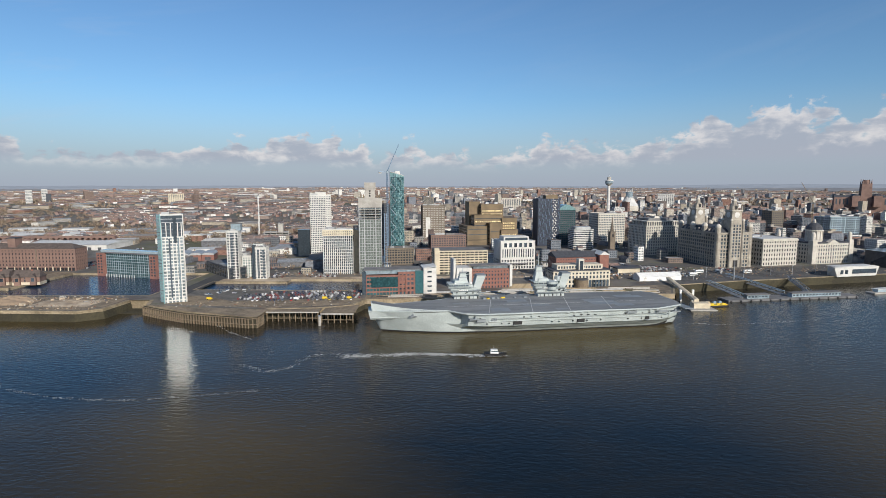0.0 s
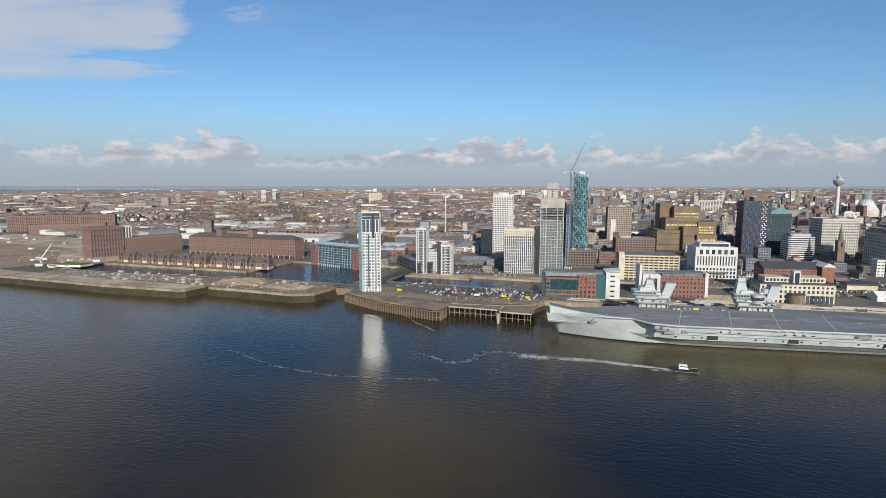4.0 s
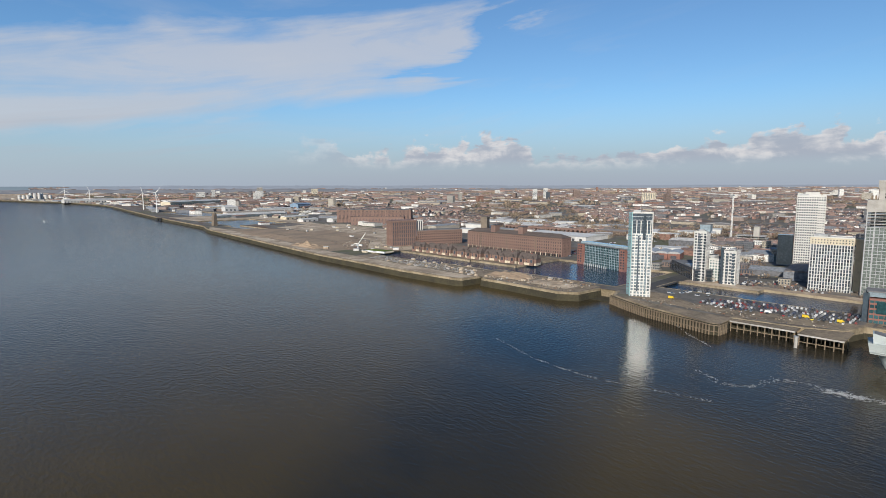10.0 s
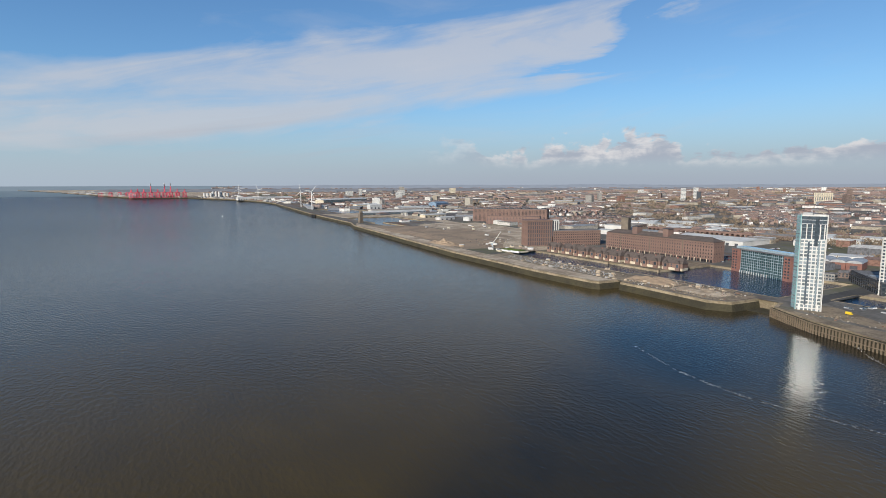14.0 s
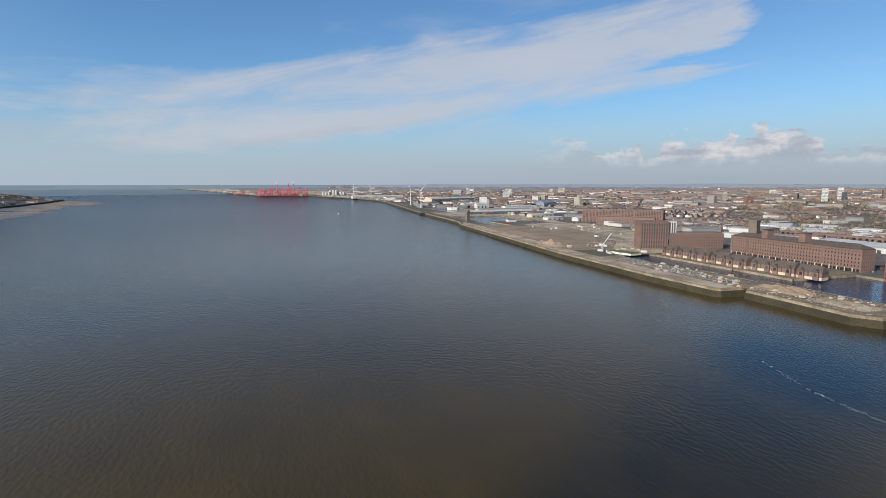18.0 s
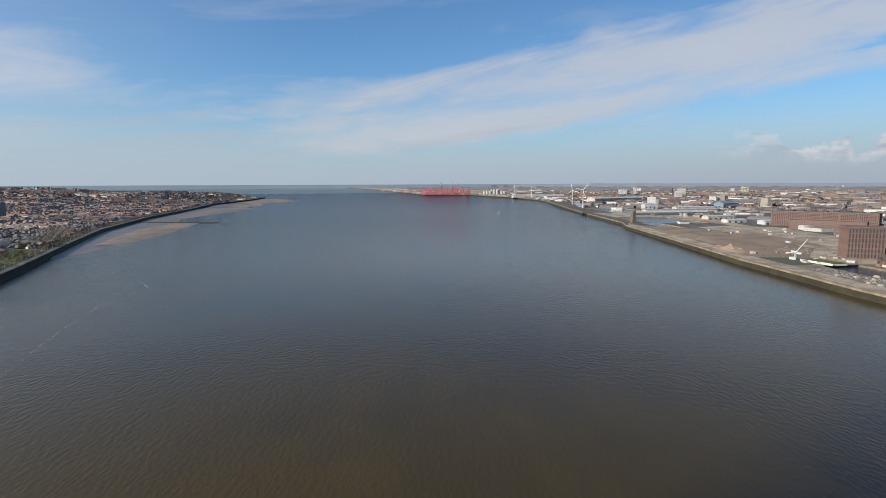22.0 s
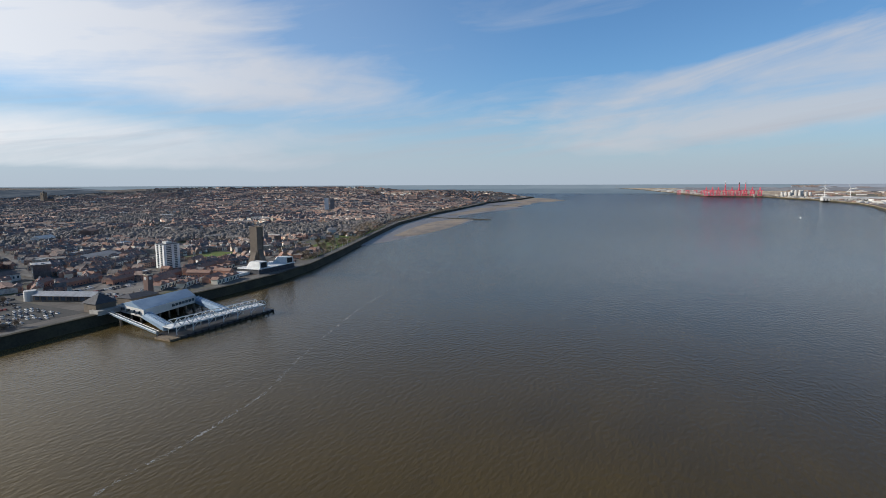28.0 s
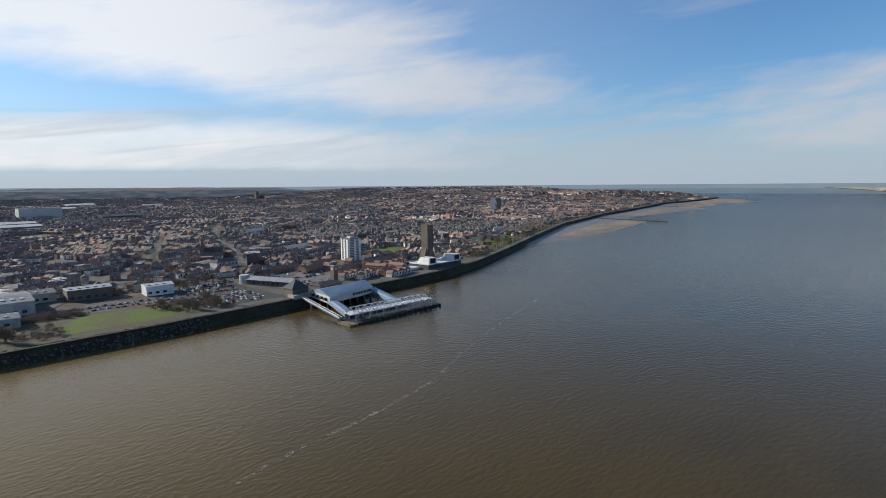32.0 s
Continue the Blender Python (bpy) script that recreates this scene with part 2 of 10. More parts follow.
GOLDBRICK = material("golden brown cladding", (0.195, 0.142, 0.085), 0.7, second=(0.13, 0.098, 0.062), scale=0.06)
NIGHTBLUE = material("night blue cladding", (0.022, 0.032, 0.06), 0.5, second=(0.014, 0.02, 0.038), scale=0.1)
STEELBLUE = material("steel blue cladding", (0.10, 0.16, 0.25), 0.45, second=(0.07, 0.11, 0.18), scale=0.1)
SLATE = material("grey slate", (0.075, 0.078, 0.09), 0.75, second=(0.05, 0.052, 0.06), scale=0.3)
BROWNSLATE = material("weathered brown slate", (0.125, 0.098, 0.086), 0.85, second=(0.08, 0.066, 0.06), scale=0.2, fine=0.5)
FELT = material("grey roof felt", (0.20, 0.20, 0.20), 0.9, second=(0.12, 0.12, 0.125), scale=0.08)
PALEROOF = material("pale sheet roof", (0.60, 0.60, 0.58), 0.6, second=(0.48, 0.48, 0.47), scale=0.05)
NAVY = material("warship grey paint", (0.43, 0.475, 0.47), 0.6, second=(0.325, 0.365, 0.365), scale=0.06, fine=0.9, bump=0.05)
NAVYDARK = material("dark warship grey paint", (0.22, 0.245, 0.26), 0.6, second=(0.18, 0.2, 0.215), scale=0.05, bump=0.03)
DECK = material("dark grey deck coating", (0.135, 0.145, 0.155), 0.9, second=(0.235, 0.245, 0.25), scale=0.05, fine=0.6, stretch=(0.12, 1.6, 1.0))
WORNDECK = material("worn pale deck coating", (0.225, 0.235, 0.24), 0.9, second=(0.15, 0.16, 0.17), scale=0.06, fine=0.8)
BLACK = material("black steel", (0.02, 0.02, 0.022), 0.6)
WHITEPAINT = material("white paint", (0.78, 0.78, 0.76), 0.5, second=(0.68, 0.68, 0.66))
YELLOW = material("yellow paint", (0.70, 0.50, 0.03), 0.5, second=(0.55, 0.38, 0.03))
REDPAINT = material("red paint", (0.72, 0.13, 0.18), 0.5, second=(0.60, 0.10, 0.15))
BLUEPAINT = material("pale blue paint", (0.21, 0.30, 0.41), 0.6, second=(0.16, 0.235, 0.33), scale=0.1)
STEEL = material("galvanised steel", (0.45, 0.46, 0.47), 0.5, 0.3)
STAGEDARK = material("dark blue-grey steel", (0.035, 0.04, 0.05), 0.6, second=(0.06, 0.055, 0.05), scale=0.3)
TIMBER = material("weathered timber", (0.24, 0.185, 0.125), 0.9, second=(0.14, 0.11, 0.08), scale=0.5)
QUAY = material("old quay masonry", (0.37, 0.30, 0.205), 0.95, second=(0.18, 0.145, 0.095), scale=0.07, fine=0.5)
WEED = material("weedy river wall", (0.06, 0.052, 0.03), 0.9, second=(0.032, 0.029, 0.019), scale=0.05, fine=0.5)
PAVING = material("grey paving", (0.165, 0.155, 0.14), 0.95, second=(0.095, 0.09, 0.085), scale=0.03, fine=0.3)
PLAZA = material("dark grey plaza paving", (0.115, 0.11, 0.105), 0.95, second=(0.06, 0.06, 0.06), scale=0.05, fine=0.4)
ASPHALT = material("asphalt", (0.075, 0.073, 0.07), 0.95, second=(0.05, 0.05, 0.05), scale=0.03, fine=0.4)
EARTH = material("bare brown earth", (0.345, 0.255, 0.175), 0.95, second=(0.23, 0.175, 0.125), scale=0.02, fine=0.2)
RUBBLE = material("demolition rubble", (0.54, 0.445, 0.335), 0.95, second=(0.27, 0.21, 0.15), scale=0.03, fine=0.25)
GRASS = material("mown grass", (0.10, 0.155, 0.012), 0.95, second=(0.10, 0.10, 0.045), scale=0.04, fine=0.3)
LAWN = material("worn winter lawn", (0.15, 0.145, 0.07), 0.95, second=(0.11, 0.095, 0.055), scale=0.06, fine=0.4)
ROUGHGRASS = material("rough winter grass", (0.10, 0.095, 0.05), 0.95, second=(0.085, 0.07, 0.05), scale=0.05, fine=0.4)
YARD = material("dirty brown quay yard", (0.285, 0.225, 0.155), 0.95, second=(0.13, 0.105, 0.078), scale=0.06, fine=0.5)
# gold glass with the sun's glint put into its base colour
GLINTGLASS = glass_material("gold window glass with painted sun glint", (0.50, 0.40, 0.21), 0.3)
MUD = material("wet grey foreshore mud", (0.215, 0.18, 0.155), 0.45, second=(0.15, 0.135, 0.125), scale=0.012, fine=0.08)
SAND = material("wet sand", (0.36, 0.275, 0.19), 0.7, second=(0.19, 0.165, 0.14), scale=0.01, fine=0.06)
DARKTWIGS = material("dark winter trees", (0.24, 0.19, 0.14), 0.95, second=(0.16, 0.13, 0.10), scale=0.5, random_by="island", vary=0.35)
TWIGS = material("bare twigs", (0.29, 0.225, 0.165), 0.95, second=(0.20, 0.155, 0.115), scale=0.5, random_by="island", vary=0.3)
HOUSEWALL = palette("house walls", [(0.32, 0.235, 0.205), (0.29, 0.21, 0.185), (0.36, 0.255, 0.22), (0.29, 0.23, 0.21), (0.70, 0.68, 0.65), (0.33, 0.23, 0.195), (0.78, 0.76, 0.73), (0.28, 0.17, 0.14), (0.50, 0.45, 0.40)])
HOUSEROOF = palette("house roofs", [(0.21, 0.165, 0.152), (0.18, 0.163, 0.163), (0.26, 0.18, 0.155), (0.14, 0.136, 0.142), (0.29, 0.195, 0.168), (0.22, 0.17, 0.155), (0.125, 0.123, 0.13)])
WESTROOF = palette("suburb roofs", [(0.28, 0.225, 0.20), (0.33, 0.245, 0.205), (0.20, 0.18, 0.175), (0.37, 0.235, 0.185), (0.30, 0.235, 0.205), (0.23, 0.19, 0.175), (0.39, 0.235, 0.175), (0.16, 0.145, 0.14)])
WESTWALL = palette("suburb walls", [(0.46, 0.30, 0.235), (0.42, 0.275, 0.215), (0.84, 0.79, 0.69), (0.50, 0.315, 0.235), (0.85, 0.81, 0.73), (0.44, 0.29, 0.225), (0.72, 0.61, 0.48), (0.42, 0.24, 0.18)])
SHEDGREY = material("grey sheeting", (0.24, 0.245, 0.255), 0.7, second=(0.17, 0.175, 0.18), scale=0.05, fine=0.3)
WOODS = material("bare winter woods", (0.215, 0.19, 0.17), 0.95, second=(0.15, 0.138, 0.128), scale=0.02, random_by="island", vary=0.3)
SHEDROOF = palette("shed roofs", [(0.42, 0.40, 0.37), (0.30, 0.28, 0.26), (0.66, 0.64, 0.60), (0.24, 0.21, 0.19), (0.38, 0.33, 0.28), (0.30, 0.32, 0.34), (0.30, 0.19, 0.155), (0.26, 0.175, 0.145)])
CITYWALL = palette("city walls", [(0.42, 0.385, 0.33), (0.25, 0.145, 0.115), (0.30, 0.285, 0.265), (0.58, 0.56, 0.52), (0.20, 0.15, 0.13), (0.15, 0.152, 0.165), (0.38, 0.335, 0.27), (0.70, 0.69, 0.66), (0.20, 0.215, 0.245), (0.28, 0.22, 0.19)])
CITYROOF = palette("city roofs", [(0.18, 0.178, 0.18), (0.10, 0.102, 0.11), (0.27, 0.265, 0.255), (0.15, 0.13, 0.122), (0.44, 0.43, 0.41), (0.13, 0.135, 0.15)])


def land_material(name, tarmac, dust, grass, earth):
    """Town ground: tarmac, brown earth and winter grass in patches."""
    m = bpy.data.materials.new(name)
    m.use_nodes = True
    tree = m.node_tree
    b = tree.nodes["Principled BSDF"]
    where = tree.nodes.new("ShaderNodeTexCoord").outputs["Object"]
    broad = noise_x(tree, where, 0.0035, 5, 0.6)
    small = noise_x(tree, where, 0.03, 5, 0.6)
    c = mix_colour(tree, small.step(0.42, 0.6), tarmac, dust)
    c = mix_colour(tree, (broad * 0.6 + small * 0.4).step(0.5, 0.6), c, grass)
    c = mix_colour(tree, (broad * 0.5 + small * 0.5).step(0.47, 0.38), c, earth)
    tree.links.new(c, b.inputs["Base Color"])
    b.inputs["Roughness"].default_value = 0.95
    b.inputs["Specular IOR Level"].default_value = 0.2
    return m


LAND = land_material("town ground", (0.115, 0.11, 0.105), (0.19, 0.175, 0.155), (0.12, 0.12, 0.075), (0.16, 0.105, 0.075))
WESTLAND = land_material("suburb ground", (0.105, 0.10, 0.095), (0.16, 0.145, 0.13), (0.095, 0.10, 0.055), (0.12, 0.09, 0.07))

# ---- building kit ----
NEAR, SPAN = 2600.0, 2250.0


def shrink(x, y):
    """Beyond NEAR the distance is drawn in towards the eye, so that the horizon lies within reach; all keeps its bearing and height of view."""
    r = np.hypot(x, y)
    drawn = NEAR + SPAN * (1 - 1 / (1 + np.maximum(r - NEAR, 0) / SPAN))
    return np.where(r > NEAR, drawn / np.maximum(r, 1), 1.0)


def drawn_in(v):
    v = np.array(v, float)
    s = shrink(v[:, 0], v[:, 1])
    return np.c_[v[:, 0] * s, v[:, 1] * s, EYE + (v[:, 2] - EYE) * s]


class Mesh:
    def __init__(self):
        self.v, self.f = [], []

    def add(self, v, f):
        n = len(self.v)
        self.v += v
        self.f += [tuple(i + n for i in q) for q in f]
        return self

    def prism(self, poly, z0, z1, top=None):
        """poly anticlockwise; top: the outline at z1, if it differs."""
        n, top = len(poly), top or poly
        v = [(x, y, z0) for x, y in poly] + [(x, y, z1) for x, y in top]
        return self.add(v, [tuple(range(n - 1, -1, -1)), tuple(range(n, 2 * n))] + [(i, (i + 1) % n, n + (i + 1) % n, n + i) for i in range(n)])

    def box(self, x0, x1, y0, y1, z0, z1):
        return self.prism([(x0, y0), (x1, y0), (x1, y1), (x0, y1)], z0, z1)

    def tube(self, x, y, z0, z1, r0, r1=None, n=12):
        r1 = r0 if r1 is None else r1
        ring = [(math.cos(2 * math.pi * i / n), math.sin(2 * math.pi * i / n)) for i in range(n)]
        return self.prism([(x + r0 * c, y + r0 * s) for c, s in ring], z0, z1, [(x + r1 * c, y + r1 * s) for c, s in ring])

    def gable(self, x0, x1, y0, y1, z0, z1, along="x", over=0.0, hip=0.0):
        if along == "x":
            m, k = (y0 + y1) / 2, hip * (x1 - x0)
            v = [(x0 - over, y0 - over, z0), (x1 + over, y0 - over, z0), (x1 + over, y1 + over, z0), (x0 - over, y1 + over, z0), (x0 - over + k, m, z1), (x1 + over - k, m, z1)]
        else:
            m, k = (x0 + x1) / 2, hip * (y1 - y0)
            v = [(x1 + over, y0 - over, z0), (x1 + over, y1 + over, z0), (x0 - over, y1 + over, z0), (x0 - over, y0 - over, z0), (m, y0 - over + k, z1), (m, y1 + over - k, z1)]
        return self.add(v, [(3, 2, 1, 0), (0, 1, 5, 4), (2, 3, 4, 5), (1, 2, 5), (3, 0, 4)])

    def bar(self, p, q, r):
        p, q = Vector(p), Vector(q)
        d = (q - p).normalized()
        u = d.orthogonal().normalized() * r
        w = d.cross(u).normalized() * r
        v = [tuple(e + a * u + b * w) for e in (p, q) for a, b in ((1, 1), (-1, 1), (-1, -1), (1, -1))]
        return self.add(v, [(3, 2, 1, 0), (4, 5, 6, 7)] + [(i, (i + 1) % 4, 4 + (i + 1) % 4, 4 + i) for i in range(4)])

    def data(self, name, mat, far=False):
        d = bpy.data.meshes.new(name)
        v = drawn_in(self.v).tolist() if far else self.v
        d.from_pydata(v, [], self.f)
        d.materials.append(mat)
        return d


def part(name, shape, mat, parent=None, label="", at=None, far=False):
    d = shape if isinstance(shape, bpy.types.Mesh) else shape.data(name, mat, far)
    ob = new(name, d)
    if parent is not None:
        ob.parent = parent
    if at is not None:
        ob.matrix_basis = at
    return tagged(ob, label)


def thing(name, label, category, x, y, z, turn=0.0, group="", kind=""):
    e = new(name)
    s = float(shrink(x, y))
    e.location = (x * s, y * s, EYE + (z - EYE) * s)
    e.rotation_euler = (0, 0, radians(turn))
    e.scale = (s, s, s)
    return tagged(e, label, category, group, kind)


def structure(name, shape, mat, label, category, far=False):
    return tagged(part(name, shape, mat, far=far), label, category, kind="structure")


def stuff(name, shape, mat, label, category, far=False):
    return tagged(part(name, shape, mat, far=far), label, category, kind="stuff")


def smooth(t):
    t = np.clip(t, 0, 1)
    return t * t * (3 - 2 * t)


# ---- the lie of the land ----
EAST = [(-90000, -14000), (-16000, -2500), (-11000, -1230), (-7000, -350), (-5560, -60), (-5480, 380), (-4500, 650), (-3800, 728), (-3377, 714), (-2076, 575),
        (-1540, 542), (-1429, 512), (-1017, 474), (-780, 452), (-632, 449), (-557, 446), (-457, 451), (-451, 455), (-448, 486), (-439, 488), (-436, 474), (-400, 474), (-325, 471),
        (-308, 482), (-305, 520), (-284, 520), (-276, 497), (-227, 471), (-163, 453), (-159, 482), (-110, 488), (-84, 499), (-76, 524),
        (240, 552), (262, 604), (343, 629), (479, 662), (566, 684), (1200, 850), (6000, 2200), (16000, 5000), (90000, 30000)]
WEST = [(-5100, -1750), (-4700, -1440), (-3924, -1325), (-3172, -1270), (-2451, -1095), (-1900, -985), (-1650, -911), (-1379, -834), (-1066, -705), (-754, -571), (-606, -512), (-517, -488),
        (-415, -478), (-286, -474), (-157, -464), (-48, -462), (300, -468), (1500, -700), (6000, -1500), (16000, -3000)]


def along(line, x):
    return np.interp(x, [p[0] for p in line], [p[1] for p in line])


def east_z(x, y):
    d = np.asarray(y) - along(EAST, x)
    return 9 + 43 * smooth((d - 220) / 2300) * smooth((np.asarray(x) + 7500) / 4000)


def west_z(x, y):
    x, y = np.asarray(x, float), np.asarray(y, float)
    d = along(WEST, x) - y
    ridge = 88 * np.maximum(smooth((d - 150) / 1100) * smooth((-900 - x) / 2300), 0.72 * smooth((d - 10) / 380) * smooth((-2600 - x) / 700)) * (1 - 0.3 * smooth((-3600 - x) / 400))
    plain = 30 * smooth((d - 400) / 3000)
    return 9 + np.maximum(ridge, plain)


BASINS = [(-722, -556, 518, 577), (-556, -470, 529, 580), (-470, -298, 541, 682), (-266, -180, 573, 622), (-180, -58, 571, 638), (-1500, -1325, 582, 628), (-1770, -1500, 600, 772), (-2440, -2040, 692, 850), (-3000, -2440, 772, 880)]


def ground_sheet(line, zfun, side, xs, ys, basins):
    m = Mesh()
    edge = along(line, np.array(xs))
    nx, ny = len(xs), len(ys)
    for i, x in enumerate(xs):
        for y in ys:
            yy = max(y, edge[i]) if side > 0 else min(y, edge[i])
            m.v.append((x, yy, float(zfun(x, yy))))
    for i in range(nx - 1):
        for j in range(ny - 1):
            cx, cy = (xs[i] + xs[i + 1]) / 2, (ys[j] + ys[j + 1]) / 2
            if (cy - (edge[i] + edge[i + 1]) / 2) * side < -max(1.0, abs(ys[j + 1] - ys[j]) / 2 + abs(edge[i] - edge[i + 1]) / 2):
                continue
            if any(a < cx < b and c < cy < d for a, b, c, d in basins):
                continue
            if side > 0 and math.hypot(cx, cy) > 9500:
                continue
            if side < 0 and math.hypot(cx, cy) > 5050 and math.degrees(math.atan2(-cx, cy)) < 153:      # open sea to the north-west
                continue
            q = (i * ny + j, (i + 1) * ny + j, (i + 1) * ny + j + 1, i * ny + j + 1)
            m.f.append(q if side > 0 else q[::-1])
    if side > 0:        # the far plain, in rings
        reach, bearings = [8600 * 1.25 ** k for k in range(12)], np.radians(np.arange(-100, 79, 2.5))
        base, k = len(m.v), len(bearings)
        for i, r in enumerate(reach):
            for a in bearings:
                x, y = -r * math.sin(a), r * math.cos(a)
                m.v.append((x, y, float(zfun(x, y)) - (8 if i == 0 else 2)))
        for i in range(len(reach) - 1):
            for j in range(k - 1):
                x, y = -reach[i] * math.sin(bearings[j]), reach[i] * math.cos(bearings[j])
                if y > along(line, x):
                    m.f.append((base + i * k + j, base + (i + 1) * k + j, base + (i + 1) * k + j + 1, base + i * k + j + 1)[::-1])
    return m


def spaced(*stops):
    out = []
    for (a, b, step) in stops:
        out += list(np.arange(a, b, step))
    return out


exs = sorted(set([p[0] for p in EAST] + spaced((-16000, -6000, 1000), (-6000, -2600, 150), (-2600, -800, 40), (-800, 700, 15), (700, 3000, 100), (3000, 16001, 1000)) + [30000, 90000, -30000, -90000] + [v for b in BASINS for v in b[:2]]))
eys = sorted(set(spaced((-2600, 400, 200), (400, 740, 10), (740, 1200, 30), (1200, 3000, 100), (3000, 8000, 400), (8000, 12001, 1000)) + [v for b in BASINS for v in b[2:]]))
structure("ground_east", ground_sheet(EAST, east_z, 1, exs, eys, BASINS), LAND, "grey and brown city ground along the river", "ground", far=True)
wxs = sorted(set([p[0] for p in WEST] + spaced((-5100, -1000, 60), (-1000, 600, 20), (600, 3000, 200), (3000, 16001, 1000))))
wys = sorted(set(spaced((-460, -1000, -12), (-1000, -2400, -40), (-2400, -5000, -150), (-5000, -24001, -1500))), reverse=True)
structure("ground_west", ground_sheet(WEST, west_z, -1, wxs, wys, []), WESTLAND, "suburban ground rising behind the promenade", "ground", far=True)


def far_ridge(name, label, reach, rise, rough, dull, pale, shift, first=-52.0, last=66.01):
    """A low wooded ridge behind the whole town, its blue distance haze painted as emission."""
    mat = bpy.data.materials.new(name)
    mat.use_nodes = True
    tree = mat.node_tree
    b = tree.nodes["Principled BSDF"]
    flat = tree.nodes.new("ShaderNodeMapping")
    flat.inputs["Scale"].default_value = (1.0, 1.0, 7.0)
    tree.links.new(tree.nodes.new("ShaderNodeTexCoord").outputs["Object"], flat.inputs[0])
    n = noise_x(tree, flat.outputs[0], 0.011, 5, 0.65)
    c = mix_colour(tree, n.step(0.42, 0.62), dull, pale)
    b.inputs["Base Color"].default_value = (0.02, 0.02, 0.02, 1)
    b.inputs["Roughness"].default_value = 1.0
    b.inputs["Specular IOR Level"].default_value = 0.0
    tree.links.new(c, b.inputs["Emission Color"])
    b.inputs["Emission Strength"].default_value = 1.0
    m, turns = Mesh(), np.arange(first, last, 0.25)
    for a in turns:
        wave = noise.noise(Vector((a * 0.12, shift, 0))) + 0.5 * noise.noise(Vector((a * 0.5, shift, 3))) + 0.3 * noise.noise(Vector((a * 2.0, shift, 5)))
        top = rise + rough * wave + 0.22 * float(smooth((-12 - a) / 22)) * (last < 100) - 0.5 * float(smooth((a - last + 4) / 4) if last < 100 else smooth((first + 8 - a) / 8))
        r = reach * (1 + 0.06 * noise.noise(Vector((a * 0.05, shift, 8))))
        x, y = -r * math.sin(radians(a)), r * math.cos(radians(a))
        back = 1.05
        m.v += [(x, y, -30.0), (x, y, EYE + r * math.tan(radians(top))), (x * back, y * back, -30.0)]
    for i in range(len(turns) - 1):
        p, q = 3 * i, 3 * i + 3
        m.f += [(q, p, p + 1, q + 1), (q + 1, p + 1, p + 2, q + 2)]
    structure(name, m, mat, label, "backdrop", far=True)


far_ridge("backdrop_near_ridge", "low wooded ridge, blue distance haze painted as its glow", 9000, -0.36, 0.10, (0.17, 0.185, 0.22), (0.23, 0.24, 0.27), 2.0, -52.0, 96.01)
far_ridge("backdrop_far_ridge", "skyline hills in a glowing pale haze colour", 17000, -0.03, 0.09, (0.255, 0.295, 0.365), (0.285, 0.325, 0.40), 9.0, -52.0, 84.01)
far_ridge("backdrop_west_woods", "woods beyond the suburb, blue haze put into their glow", 4500, -0.36, 0.08, (0.055, 0.072, 0.098), (0.105, 0.124, 0.152), 4.0, 143.0, 184.01)
far_ridge("backdrop_west_rise", "low wooded rise behind the western woods, glowing haze blue", 9000, -0.2, 0.09, (0.12, 0.15, 0.19), (0.165, 0.195, 0.24), 5.0, 143.0, 184.01)
far_ridge("backdrop_west_hills", "hills beyond the western plain, glowing pale haze blue", 17000, -0.04, 0.07, (0.20, 0.245, 0.31), (0.24, 0.285, 0.35), 6.0, 150.0, 184.01)

m = Mesh()      # the pale made ground of the outer port
for x in np.linspace(-15000, -5450, 44):
    for f in np.linspace(0, 1, 9):
        m.v.append((float(x), float(along(EAST, x)) + 25 + 2600 * f * f, 11.5))
m.f = [(i * 9 + k, (i + 1) * 9 + k, (i + 1) * 9 + k + 1, i * 9 + k + 1) for i in range(43) for k in range(8)]
structure("ground_outer_port", m, RUBBLE, "pale made ground of the outer port", "ground", far=True)
rings = np.r_[np.linspace(0, 2600, 40), 2600 * 1.12 ** np.arange(1, 10)]
turns = np.radians(np.arange(0, 360, 3))
m = Mesh()
m.v = [(r * math.cos(a), r * math.sin(a), 0.0) for r in rings for a in turns]
n = len(turns)
m.f = [(i * n + j, (i + 1) * n + j, (i + 1) * n + (j + 1) % n, i * n + (j + 1) % n) for i in range(len(rings) - 1) for j in range(n)]
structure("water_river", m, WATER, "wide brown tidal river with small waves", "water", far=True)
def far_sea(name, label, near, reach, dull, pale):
    """Open sea too far off to show a wave; pale haze and sky sheen painted as emission."""
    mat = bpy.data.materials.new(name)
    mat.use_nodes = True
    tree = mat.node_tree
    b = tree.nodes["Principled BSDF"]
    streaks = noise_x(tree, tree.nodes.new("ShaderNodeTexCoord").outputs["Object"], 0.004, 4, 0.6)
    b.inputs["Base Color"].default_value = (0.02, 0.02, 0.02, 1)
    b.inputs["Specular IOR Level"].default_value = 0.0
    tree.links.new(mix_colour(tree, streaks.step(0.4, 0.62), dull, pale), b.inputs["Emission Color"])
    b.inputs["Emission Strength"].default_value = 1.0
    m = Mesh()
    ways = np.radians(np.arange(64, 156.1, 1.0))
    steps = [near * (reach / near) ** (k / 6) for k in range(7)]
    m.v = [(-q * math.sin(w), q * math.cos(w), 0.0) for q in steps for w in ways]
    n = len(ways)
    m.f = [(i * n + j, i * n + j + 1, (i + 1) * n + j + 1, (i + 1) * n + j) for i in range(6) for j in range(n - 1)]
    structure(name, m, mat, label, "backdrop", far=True)


